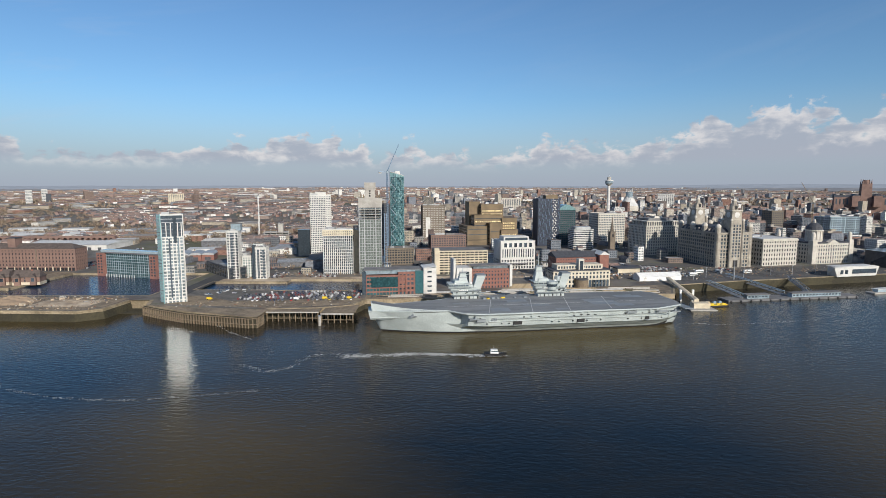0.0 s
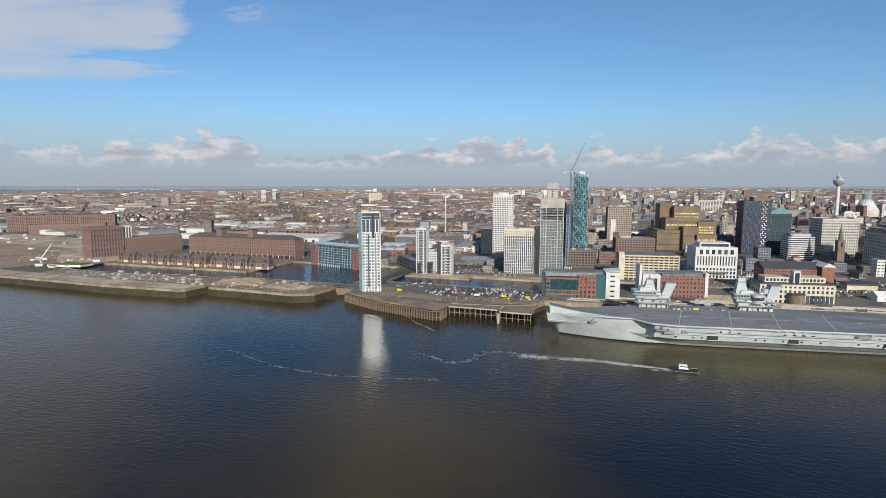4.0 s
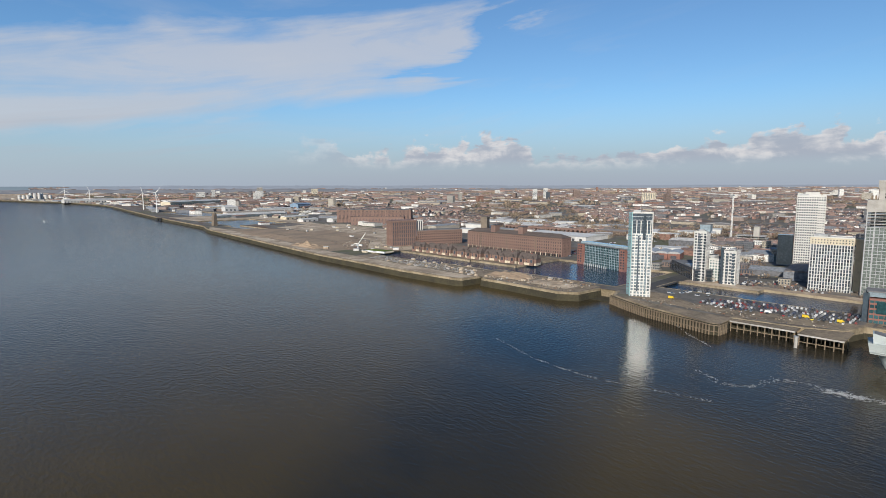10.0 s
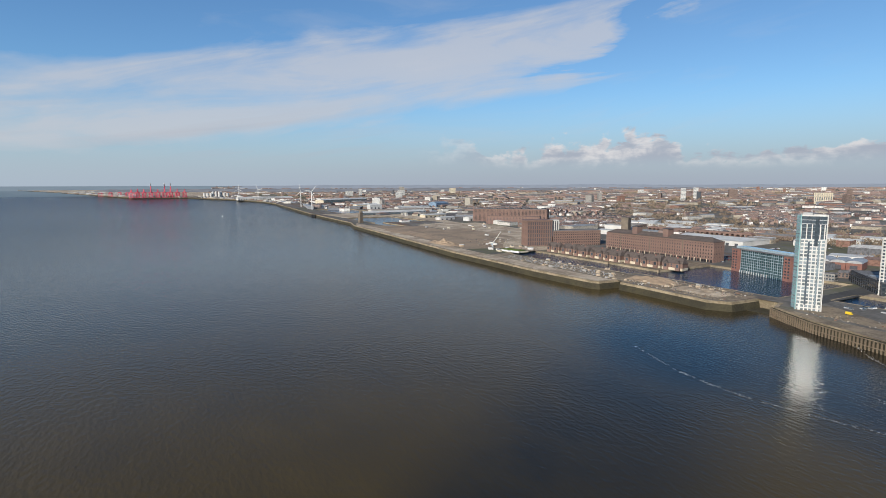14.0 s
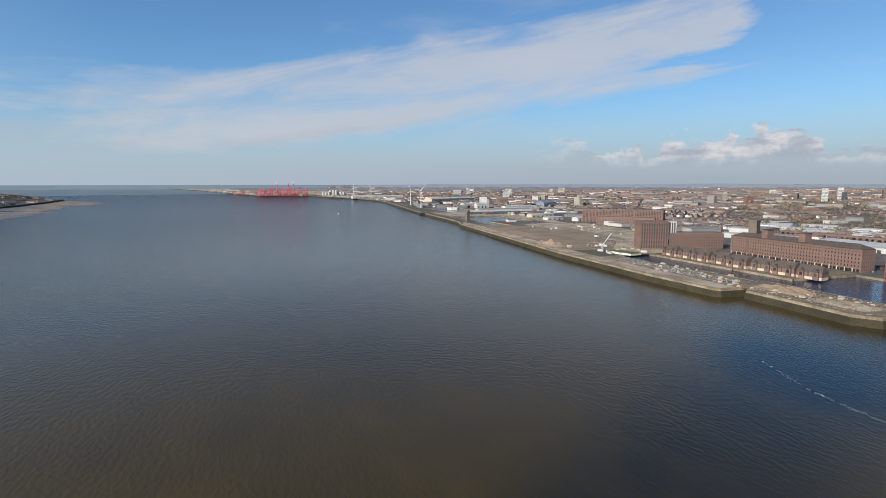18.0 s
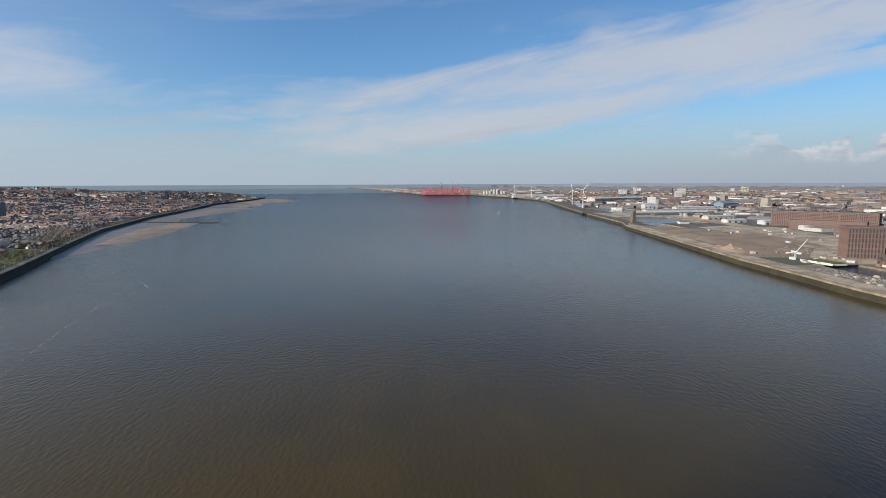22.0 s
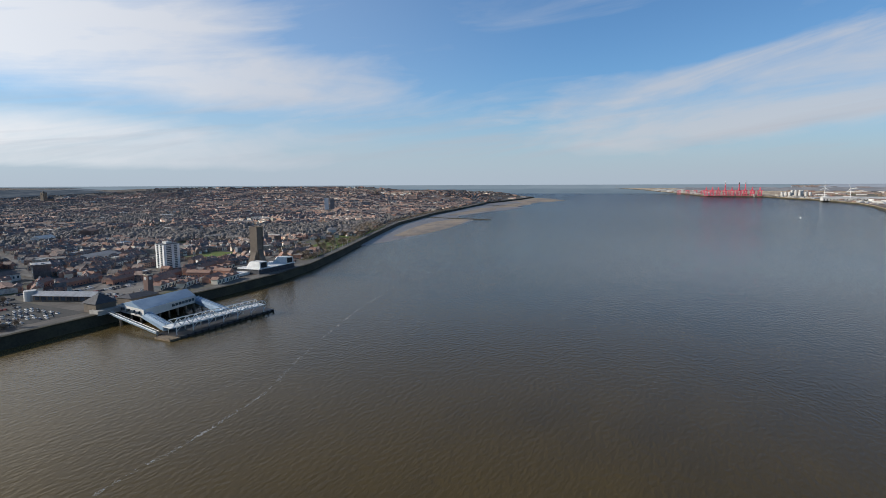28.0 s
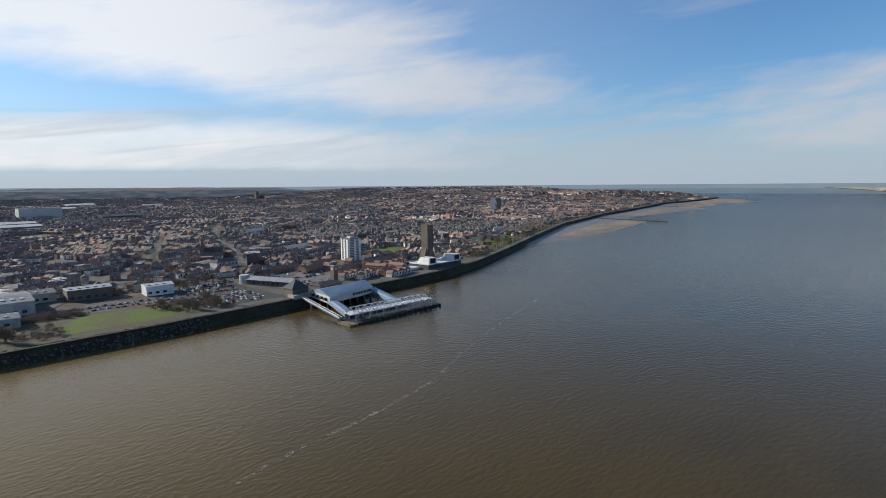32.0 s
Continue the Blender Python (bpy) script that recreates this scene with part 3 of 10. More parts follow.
far_sea("backdrop_sea", "open sea off the river mouth, haze and sky sheen painted as glow", 7205, 15000, (0.13, 0.185, 0.24), (0.15, 0.205, 0.26))
far_sea("backdrop_far_sea", "sea below the horizon, glowing with painted pale haze", 15000, 100000, (0.185, 0.245, 0.305), (0.205, 0.265, 0.325))
for i, (x0, x1, y0, y1) in enumerate(BASINS):
    m = Mesh().add([(x0, y0, 6.6), (x1, y0, 6.6), (x1, y1, 6.6), (x0, y1, 6.6)], [(0, 1, 2, 3)])
    structure(f"water_dock_{i + 1}", m, DOCK, "still dark blue dock water between stone quays", "water", far=True)
    w = Mesh()
    for ax, ay, bx, by in ((x0, y0, x1, y0), (x1, y0, x1, y1), (x1, y1, x0, y1), (x0, y1, x0, y0)):
        dx, dy = np.sign(bx - ax), np.sign(by - ay)
        cx, cy = dy * 1.6, -dx * 1.6
        n = max(1, int(math.hypot(bx - ax, by - ay) / 6))
        for k in range(n):
            px, py, qx, qy = ax + (bx - ax) * k / n, ay + (by - ay) * k / n, ax + (bx - ax) * (k + 1) / n, ay + (by - ay) * (k + 1) / n
            mx, my = (px + qx) / 2 + cx, (py + qy) / 2 + cy
            if not any(a < mx < b and c < my < d for a, b, c, d in BASINS):      # open where two docks meet
                w.prism([(px, py), (qx, qy), (qx + cx, qy + cy), (px + cx, py + cy)][::-1], 0.5, 9.25)
    structure(f"dock_wall_{i + 1}", w, QUAY, "stone dock wall with worn coping", "dock wall", far=True)


def river_wall(line, xs, lo, hi, batter, side, mat, name, label, thick=2.5, lip=0.4):
    """A sloping wall face with a coping, along a shore line."""
    m = Mesh()
    pts = [(x, float(along(line, x))) for x in xs]
    rows = []
    for i, (x, y) in enumerate(pts):
        a, b = pts[max(i - 1, 0)], pts[min(i + 1, len(pts) - 1)]
        t = Vector((b[0] - a[0], b[1] - a[1])).normalized()
        nx, ny = t.y * side, -t.x * side      # towards the water
        rows.append([(x + nx * batter, y + ny * batter, lo), (x + nx * lip, y + ny * lip, hi - 0.8), (x + nx * (lip + 0.5 if thick > 0 else lip - 0.1), y + ny * (lip + 0.5 if thick > 0 else lip - 0.1), hi - 0.8), (x + nx * (lip + 0.5 if thick > 0 else lip - 0.2), y + ny * (lip + 0.5 if thick > 0 else lip - 0.2), hi + 0.3),
                     (x - nx * thick, y - ny * thick, hi + 0.3), (x - nx * thick, y - ny * thick, hi - 1)])
    k = 6
    m.v = [p for r in rows for p in r]
    m.f = [((i * k + j), (i * k + j + 1), ((i + 1) * k + j + 1), ((i + 1) * k + j))[::side] for i in range(len(rows) - 1) for j in range(k - 1)]
    structure(name, m, mat, label, "river wall", far=True)


river_wall(EAST, [p[0] for p in EAST if p[0] < -305] + [-305], -2, 9, 2.5, 1, QUAY, "river_wall_north", "tall stone river wall stained by the tide")
river_wall(EAST, [p[0] for p in EAST if p[0] < -305] + [-305], -2, 6.4, 2.8, 1, WEED, "river_wall_foot_north", "weed-grown foot of the river wall", -0.2, 1.35)
river_wall(EAST, [p[0] for p in EAST if -284 <= p[0] < 6001], -2, 9, 1.0, 1, QUAY, "river_wall_city", "stone river wall of the city quays")
river_wall(EAST, [p[0] for p in EAST if -284 <= p[0] < 241], -2, 4.2, 1.8, 1, WEED, "river_wall_foot_city", "weed-grown foot of the city wall", -0.2, 1.1)
river_wall(EAST, [p[0] for p in EAST if 239 < p[0] < 6001], -2, 8.4, 1.8, 1, WEED, "river_wall_foot_ferry", "dark weed-grown wall behind the ferry landing", -0.2, 1.1)
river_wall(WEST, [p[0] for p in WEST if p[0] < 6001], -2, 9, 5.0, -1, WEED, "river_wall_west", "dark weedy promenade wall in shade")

# ---- buildings ----
def slabs_and_piers(t, w, d, h, floors, bw, bd, wall, glass, band=0.45, pier=0.35, proud=0.3, panes=False, sides="flr", base=0.0, x0=0.0, y0=0.0, glazing="glazing"):
    """A framed block under the thing t: a glass core, one floor band a storey, one pier a bay."""
    fh = (h - base) / floors
    part(glazing, Mesh().box(x0 - w / 2 + proud, x0 + w / 2 - proud, y0 - d / 2 + proud, y0 + d / 2 - proud, 0, h - 0.3), glass, t)
    bm = Mesh().box(-w / 2 + 0.1, w / 2 - 0.1, -d / 2 + 0.1, d / 2 - 0.1, -fh * band / 2, fh * band / 2).data("floor_band", wall)
    for i in range(floors + 1):
        part("floor_band", bm, wall, t, at=pose(x0, y0, base + i * fh if i < floors else h - fh * band / 2))
    if pier > 0:
        for s in sides:
            n, length = (bw, w) if s in "fb" else (bd, d)
            pw = length / n * pier
            pm = Mesh().box(-pw / 2, pw / 2, -proud, proud, 0, h).data("pier", wall) if s in "fb" else Mesh().box(-proud, proud, -pw / 2, pw / 2, 0, h).data("pier", wall)
            for i in range(n + 1):
                u = -length / 2 + pw / 2 + (length - pw) * i / n
                px, py = {"f": (u, -d / 2 + proud), "b": (u, d / 2 - proud), "l": (-w / 2 + proud, u), "r": (w / 2 - proud, u)}[s]
                part("pier", pm, wall, t, at=pose(x0 + px, y0 + py, 0))
    for s in panes or "":
        n, length = (bw, w) if s in "fb" else (bd, d)
        pw = length / n * pier
        gw, gh = (length - pw) / n - pw, fh * (1 - band)
        wm = (Mesh().box(-gw / 2, gw / 2, -0.06, 0.06, 0, gh) if s in "fb" else Mesh().box(-0.06, 0.06, -gw / 2, gw / 2, 0, gh)).data("window", glass)
        for i in range(n):
            u = -length / 2 + pw / 2 + (length - pw) * (i + 0.5) / n
            px, py = {"f": (u, -d / 2 + proud), "b": (u, d / 2 - proud), "l": (-w / 2 + proud, u), "r": (w / 2 - proud, u)}[s]
            for k in range(floors):
                part("window", wm, glass, t, at=pose(x0 + px, y0 + py, base + k * fh + fh * band / 2))


def roof_on(t, w, d, h, mat, x0=0.0, y0=0.0, plant=True, rim=None, seed=1):
    rnd = random.Random(seed)
    part("roof", Mesh().box(x0 - w / 2 + 0.5, x0 + w / 2 - 0.5, y0 - d / 2 + 0.5, y0 + d / 2 - 0.5, h, h + 0.4), mat, t)
    r = Mesh()
    for a, b, c, e in ((-w / 2, w / 2, -d / 2, -d / 2 + 0.45), (-w / 2, w / 2, d / 2 - 0.45, d / 2), (-w / 2, -w / 2 + 0.45, -d / 2 + 0.45, d / 2 - 0.45), (w / 2 - 0.45, w / 2, -d / 2 + 0.45, d / 2 - 0.45)):
        r.box(x0 + a, x0 + b, y0 + c, y0 + e, h, h + 1.1)
    part("parapet", r, rim or mat, t)
    if plant:
        for i in range(3):
            a, b, c = rnd.uniform(2, w * 0.18), rnd.uniform(2, d * 0.18), rnd.uniform(1.5, 3)
            px, py = x0 + rnd.uniform(-0.28, 0.28) * w, y0 + rnd.uniform(-0.25, 0.25) * d
            part("roof_plant", Mesh().box(px - a, px + a, py - b, py + b, h + 0.4, h + 0.4 + c), STEEL if i else FELT, t)


def block(name, label, x, y, z, w, d, h, turn, floors, bw, bd, wall, glass=GLASS, roof=FELT, category="building", **kw):
    """x, y: the middle of the front, which looks at -y before the turn."""
    plant = kw.pop("plant", True)
    t = thing(name, label, category, x, y, z - 1.0, turn)
    kw.setdefault("y0", d / 2)
    kw.setdefault("base", 1.0)
    slabs_and_piers(t, w, d, h + 1, floors, bw, bd, wall, glass, **kw)
    roof_on(t, w, d, h + 1, roof, y0=d / 2, plant=plant, rim=wall, seed=int(abs(x) + abs(y)))
    return t


def dome(t, x, y, z, r, mat, name="dome", squash=1.0):
    m = Mesh()
    for k in range(4):
        a, b = k * math.pi / 8, (k + 1) * math.pi / 8
        m.tube(x, y, z + r * math.sin(a) * squash, z + r * math.sin(b) * squash, r * math.cos(a), r * math.cos(b) + 0.01, 14)
    return part(name, m, mat, t)

# ---- the warship at the quay ----
def island_tiers(s0, s1):
    """One island's stepped house: base, waist, bridge and aft tiers, each a little proud of the one below."""
    m, c = Mesh(), (s0 + s1) / 2
    for a, b, y, z0, z1, flare in ((s0 + 4, s1 - 3, 23.2, 19.6, 23.4, -0.5), (s0 + 3, s1 - 2, 22.6, 23.4, 27.2, 0.5), (s0 + 1, s1 - 6, 21.8, 27.2, 30.0, 0.4), (s0 - 0.5, c + 2, 21.0, 30.0, 33.6, 0.7),
                                   (s0 + 4, c - 2, 23.0, 33.6, 36.2, -0.8), (c + 2, s1 - 9, 22.8, 30.0, 32.4, -0.2)):
        m.prism([(a, y), (b, y), (b, 35), (a, 35)], z0, z1, [(a - flare, y - flare * 0.5), (b + flare, y - flare * 0.5), (b + flare, 35), (a - flare, 35)])
    return m


def island_fittings(isl, s0, s1):
    """Windows, ledges, ladders, rafts and aerials on an island's deck side."""
    c, r = (s0 + s1) / 2, random.Random(int(s0))
    part("bridge_window", Mesh().box(s0 - 0.8, c + 1.4, 20.3, 20.9, 31.6, 32.9), GLASS, isl)
    part("bridge_window", Mesh().box(s0 - 1.5, s0 - 0.7, 21.2, 34.5, 31.6, 32.9), GLASS, isl)
    for k in range(7):
        u = s0 + 0.6 + k * (c - s0) / 7
        part("window_post", Mesh().box(u, u + 0.35, 20.1, 20.6, 31.5, 33.0), NAVY, isl)
    for z, a, b in ((23.4, s0 + 1, s1 + 0.5), (27.2, s0, s1 - 2), (30.0, s0 - 2, c + 4)):
        part("ledge", Mesh().box(a, b, 20.4, 23.2, z - 0.18, z + 0.16), NAVYDARK, isl)
        part("ledge_rail", Mesh().bar((a, 20.5, z + 1.1), (b, 20.5, z + 1.1), 0.09).bar((a, 20.5, z + 0.6), (b, 20.5, z + 0.6), 0.06), NAVY, isl)
    for k in range(6):
        part("island_door", Mesh().box(s0 + 5.4 + k * 3.9, s0 + 6.6 + k * 3.9, 22.9, 23.4, 19.7, 21.9), BLACK if k % 2 else NAVYDARK, isl)
    for k in range(9):
        if r.random() < 0.75:
            u, z = s0 + 4 + r.uniform(0, s1 - s0 - 9), r.choice((24.6, 25.2, 28.2))
            w, h = r.uniform(0.5, 1.8), r.uniform(0.5, 1.1)
            part("side_fitting", Mesh().box(u, u + w, 21.4, 22.9, z, z + h), BLACK if k % 3 else NAVYDARK, isl)
    for k in range(5):
        u = s0 + 8 + k * 1.7
        part("raft_canister", Mesh().box(u, u + 1.2, 20.2, 21.2, 27.5, 28.3), WHITEPAINT, isl)
    for k in range(4):
        u = s0 + 2 + r.uniform(0, s1 - s0 - 6)
        part("whip_aerial", Mesh().tube(u, r.uniform(22, 33), 33, 33 + r.uniform(5, 9), 0.12, 0.05, 5), NAVY, isl)
    part("ladder", Mesh().bar((s1 - 7, 22.2, 23.5), (s1 - 3, 22.2, 27.2), 0.25), NAVYDARK, isl)


def warship():
    t = thing("aircraft_carrier", "long pale grey aircraft carrier with two islands, moored at the quay", "ship", -59.1, 440.9, 0, 9.0)
    # hull: half breadths at five heights along the length
    zs = (-1.5, 1.2, 6.0, 12.0, 18.2)
    stations = [(0, 10, 0.1, 0.15, 0.6, 3.0, 8.4), (5, 7, 0.8, 0.9, 2.0, 5.2, 10.2), (12, 3.5, 2.2, 2.6, 4.6, 8.6, 12.8), (25, 0, 6.2, 7.0, 9.4, 12.8, 15.6), (45, 0, 12, 13, 15, 17, 18.6), (70, 0, 17, 18, 19, 19.6, 19.8),
                (110, 0, 19, 19.6, 19.8, 19.8, 19.8), (200, 0, 19, 19.6, 19.8, 19.8, 19.8), (240, 0, 17.5, 18.4, 19.2, 19.6, 19.8), (256, 0, 14.5, 16.0, 18.0, 19.0, 19.6), (264, 0, 11, 13.5, 17.0, 18.5, 19.4)]
    skin, boot = Mesh(), Mesh()
    for m, ks in ((boot, (0,)), (skin, (1, 2, 3))):
        for side in (-1, 1):
            n0 = len(m.v)
            for s, rake, *b in stations:
                for k, z in enumerate(zs):
                    m.v.append((s + rake * (4 - k) / 4, side * b[k], z))
            for i in range(len(stations) - 1):
                for k in ks:
                    q = (n0 + i * 5 + k, n0 + (i + 1) * 5 + k, n0 + (i + 1) * 5 + k + 1, n0 + i * 5 + k + 1)
                    m.f.append(q if side < 0 else q[::-1])
        e, h = (len(stations) - 1) * 5, len(stations) * 5
        for k in ks:
            m.f.append((e + k, h + e + k, h + e + k + 1, e + k + 1))
            m.f.append((k, k + 1, h + k + 1, h + k))
    hull = part("hull", skin, NAVY, t)
    for poly in hull.data.polygons:
        poly.use_smooth = True
    part("boot_topping", boot, BLACK, hull, "black waterline band")
    deck = [(2, -8), (30, -15), (62, -19), (74, -32), (90, -36), (236, -36), (252, -30), (262, -26), (266, -14), (266, 24), (258, 33), (200, 36), (84, 36), (60, 24), (30, 16), (2, 9)]
    part("flight_deck", Mesh().prism(deck, 18.6, 19.6), DECK, t)
    rim = Mesh()
    for (ax, ay), (bx, by) in zip(deck, deck[1:]):
        rim.bar((ax, ay, 18.9), (bx, by, 18.9), 0.55)
    part("deck_edge", rim, NAVY, t)
    # flared sponsons under the deck's port edge
    for a, b, c, d in (((72, -19.6), (92, -19.7), (92, -35), (76, -31)), ((92, -19.7), (138, -19.7), (138, -35), (92, -35)), ((138, -19.7), (190, -19.7), (190, -35), (138, -35)), ((190, -19.7), (232, -19.6), (232, -35), (190, -35)), ((232, -19.6), (256, -19), (250, -29), (232, -35))):
        part("sponson", Mesh().add([(*a, 5.2), (*b, 5.2), (*b, 18.4), (*a, 18.4), (d[0], d[1] * 0.93, 8.6), (c[0], c[1] * 0.93, 8.6), (*c, 18.4), (*d, 18.4)], [(0, 4, 5, 1), (4, 7, 6, 5), (3, 2, 6, 7), (0, 3, 7, 4), (1, 5, 6, 2), (0, 1, 2, 3)]), NAVY, t)
    plan = [(56, 15.6, 0), (70, 22.0, 0), (84, 27.0, 0), (98, 30.2, 0), (120, 31.4, 0), (232, 31.4, 0), (244, 30.4, 0.6), (253, 27.6, 2.4), (260, 23.0, 5.0), (265, 17.0, 7.6)]
    low, boot = Mesh(), Mesh()
    for s, y, rise in plan:
        low.v += [(s, -y * 0.66, 0.9 + rise * 0.9), (s, -y * 0.76, 4.0 + rise * 0.5), (s, -y * 0.83, 4.5 + rise * 0.5), (s, -y - 0.5, 8.75)]
        boot.v += [(s, -y * 0.64, -1.2 + rise), (s, -y * 0.665, 1.0 + rise * 0.9)]
    n = len(plan) - 1
    low.f = [(i * 4 + k, i * 4 + 4 + k, i * 4 + 5 + k, i * 4 + 1 + k) for i in range(n) for k in range(3)] + [(n * 4, 3 * 0 + n * 4 + 1, n * 4 + 2, n * 4 + 3)]
    boot.f = [(i * 2, i * 2 + 2, i * 2 + 3, i * 2 + 1) for i in range(n)]
    part("lower_hull", low, NAVY, t)
    part("lower_boot", boot, BLACK, t)
    part("starboard_sponson", Mesh().add([(60, 19, 10.5), (255, 19, 10.5), (255, 19, 18.4), (60, 19, 18.4), (86, 35, 14.5), (245, 35, 14.5), (245, 35, 18.4), (86, 35, 18.4)],
                                         [(1, 5, 4, 0), (5, 6, 7, 4), (7, 6, 2, 3), (4, 7, 3, 0), (2, 6, 5, 1), (3, 2, 1, 0)]), NAVY, t)
    # long ledges and rubbing strakes along the side
    for s0, s1, z, y in ((92, 240, 12.6, 34.0), (92, 244, 8.9, 32.3)):
        part("strake", Mesh().bar((s0, -y, z), (s1, -y, z), 0.3), NAVY, t)
    part("gallery", Mesh().box(96, 250, -36.0, -34.8, 15.0, 15.3), NAVY, t)
    rnd = random.Random(6)
    for i in range(30):
        s = 78 + i * 6.0
        if rnd.random() < 0.36:
            w, h = rnd.uniform(0.8, 1.8), rnd.uniform(0.6, 1.2)
            part("gallery_opening", Mesh().box(s, s + w, -35.2, -34.4, 15.2, 15.2 + h), BLACK, t)
        if rnd.random() < 0.35:
            part("deck_locker", Mesh().box(s, s + rnd.uniform(0.8, 2.4), -36.7, -35.6, 18.0, 19.3), NAVY, t)
        if rnd.random() < 0.4:
            part("scuttle", Mesh().box(s, s + 0.8, -34.2, -33.0, 10.4, 11.2), BLACK, t)
    for s, w, h in ((112, 7, 3.0), (166, 6, 3.0), (226, 3, 2.4)):
        part("side_opening", Mesh().box(s, s + w, -34.3, -33.0, 9.6, 9.6 + min(h, 3.4)), BLACK, t)
        part("opening_frame", Mesh().box(s - 0.4, s + w + 0.4, -34.5, -33.2, 9.1, 9.5), NAVY, t)
    for s in (212, 240):
        b = part("life_boat", Mesh().prism([(s - 4, -37), (s + 4, -37), (s + 5, -36), (s - 5, -36)], 16.0, 17.6), NAVYDARK, t)
        for u in (-3, 3):
            part("davit", Mesh().bar((s + u, -35.2, 18.2), (s + u, -37.2, 18.4), 0.2), NAVY, b)
    # port quarter gun platform and bow platforms
    for s, y, w in ((76, -32, 10), (30, -15.0, 6), (250, -30, 8)):
        part("gun_platform", Mesh().box(s, s + w, y - 3.2, y + 1, 14.6, 15.3), NAVYDARK, t)
        part("gun_mount", Mesh().tube(s + w / 2, y - 1.4, 15.3, 17.4, 1.1, 0.6, 8), NAVYDARK, t)
    # the take-off ramp at the bow, one smooth upper skin
    prof = [(0.5 + 5 * i, 19.6 + 5.6 * (1 - i / 11) ** 2) for i in range(12)]
    r = Mesh()
    for s, z in prof:
        w = 8 + 0.15 * s
        r.v += [(s, -w, 18.7), (s, -w, z), (s, 2, z), (s, 2, 18.7)]
    r.f = [(i * 4 + k, i * 4 + 4 + k, i * 4 + 5 + k, i * 4 + 1 + k) for i in range(11) for k in range(3)] + [(0, 1, 2, 3)]
    part("ski_ramp", r, DECK, t)
    part("bow_face", Mesh().add([(0.4, -8.2, 17), (0.4, 2.2, 17), (-0.4, 2.2, 25.0), (-0.4, -8.2, 25.0), (1, -8.2, 17), (1, 2.2, 17), (1, 2.2, 25), (1, -8.2, 25)], [(0, 3, 2, 1), (0, 4, 7, 3), (1, 2, 6, 5), (3, 7, 6, 2)]), NAVY, t)
    side = Mesh()
    for (s0, z0), (s1, z1) in zip(prof, prof[1:]):
        w0, w1 = 8.15 + 0.15 * s0, 8.15 + 0.15 * s1
        side.v += [(s0, -w0, 18.2), (s1, -w1, 18.2), (s1, -w1, z1), (s0, -w0, z0)]
    side.f = [(i * 4, i * 4 + 1, i * 4 + 2, i * 4 + 3) for i in range(11)]
    part("ramp_side", side, NAVY, t)
    # the blunt overhanging bow under the ramp
    low = [(-1, -7.6), (14, -9.6), (34, -14.6), (34, 14.6), (14, 9.6), (-1, 7.6)]
    part("bow_box", Mesh().prism(low, 11.6, 18.7, [(-2.6, -8.8), (14, -12.4), (34, -16.4), (34, 16.4), (14, 12.4), (-2.6, 8.8)]), NAVY, t)
    part("bow_strake", Mesh().bar((-1.4, -8.0, 13), (14, -10.4, 13), 0.3).bar((14, -10.4, 13), (34, -15.2, 13), 0.3), NAVY, t)
    for s, w, z in ((82, 7, 12.6), (94, 4, 13.4)):
        part("boat_bay", Mesh().box(s, s + w, -34.6, -33.6 if s > 90 else -30, z, z + 2.4), NAVYDARK, t)
    # islands
    for s0, s1, mast in ((70, 100, 6), (148, 180, 13)):
        c = (s0 + s1) / 2
        isl = part("island", island_tiers(s0, s1), NAVY, t)
        island_fittings(isl, s0, s1)
        part("funnel", Mesh().prism([(s1 - 9, 24), (s1 - 2, 24), (s1 - 2, 33.5), (s1 - 9, 33.5)], 28, 40, [(s1 - 5, 24.5), (s1 + 3, 24.5), (s1 + 3, 33), (s1 - 5, 33)]), NAVY, isl)
        part("funnel_cap", Mesh().prism([(s1 - 5.2, 24.3), (s1 + 3.2, 24.3), (s1 + 3.2, 33.2), (s1 - 5.2, 33.2)], 40, 40.8), NAVYDARK, isl)
        mx = c if s0 < 100 else s0 + 8
        tall = 42 if s0 < 100 else 46
        part("mast", Mesh().prism([(mx - 7, 25), (mx + 2, 25), (mx + 2, 32), (mx - 7, 32)], 33.5, tall, [(mx - 5, 26.5), (mx, 26.5), (mx, 30.5), (mx - 5, 30.5)]), NAVY, isl)
        part("mast_pole", Mesh().tube(mx - 2.5, 28.5, tall, tall + mast, 0.6, 0.2, 8), NAVY, isl)
        part("mast_platform", Mesh().box(mx - 6.4, mx + 1.4, 25.4, 31.6, tall - 3.4, tall - 2.9), NAVYDARK, isl)
        part("mast_yard", Mesh().bar((mx - 8, 28.5, tall - 1), (mx + 3, 28.5, tall - 1), 0.2), NAVY, isl)
        part("search_radar", Mesh().box(mx - 6, mx + 1, 26, 27, tall + 0.4, tall + 1.8), NAVYDARK, isl)
        part("yard", Mesh().bar((mx - 2.5, 24, tall + 2), (mx - 2.5, 33, tall + 2), 0.25), NAVY, isl)
        dome(isl, c + 4, 24, 33.5, 1.6, WHITEPAINT, "aerial_dome")
        dome(isl, s0 + 5, 24, 33.5, 1.2, WHITEPAINT, "aerial_dome")
        part("stair_platform", Mesh().box(s1 - 4, s1 + 2.5, 20.5, 23, 25, 25.6), NAVYDARK, isl)
    bay = part("control_bay", Mesh().tube(164, 21.5, 26.5, 34, 4.0, 5.2, 18), NAVY, t)
    part("control_window", Mesh().tube(164, 21.5, 29.4, 31.8, 5.0, 5.3, 18), GLASS, bay)
    part("radar_drum", Mesh().tube(172, 28, 33.5, 37.5, 3.2, 3.0, 14), NAVY, t)
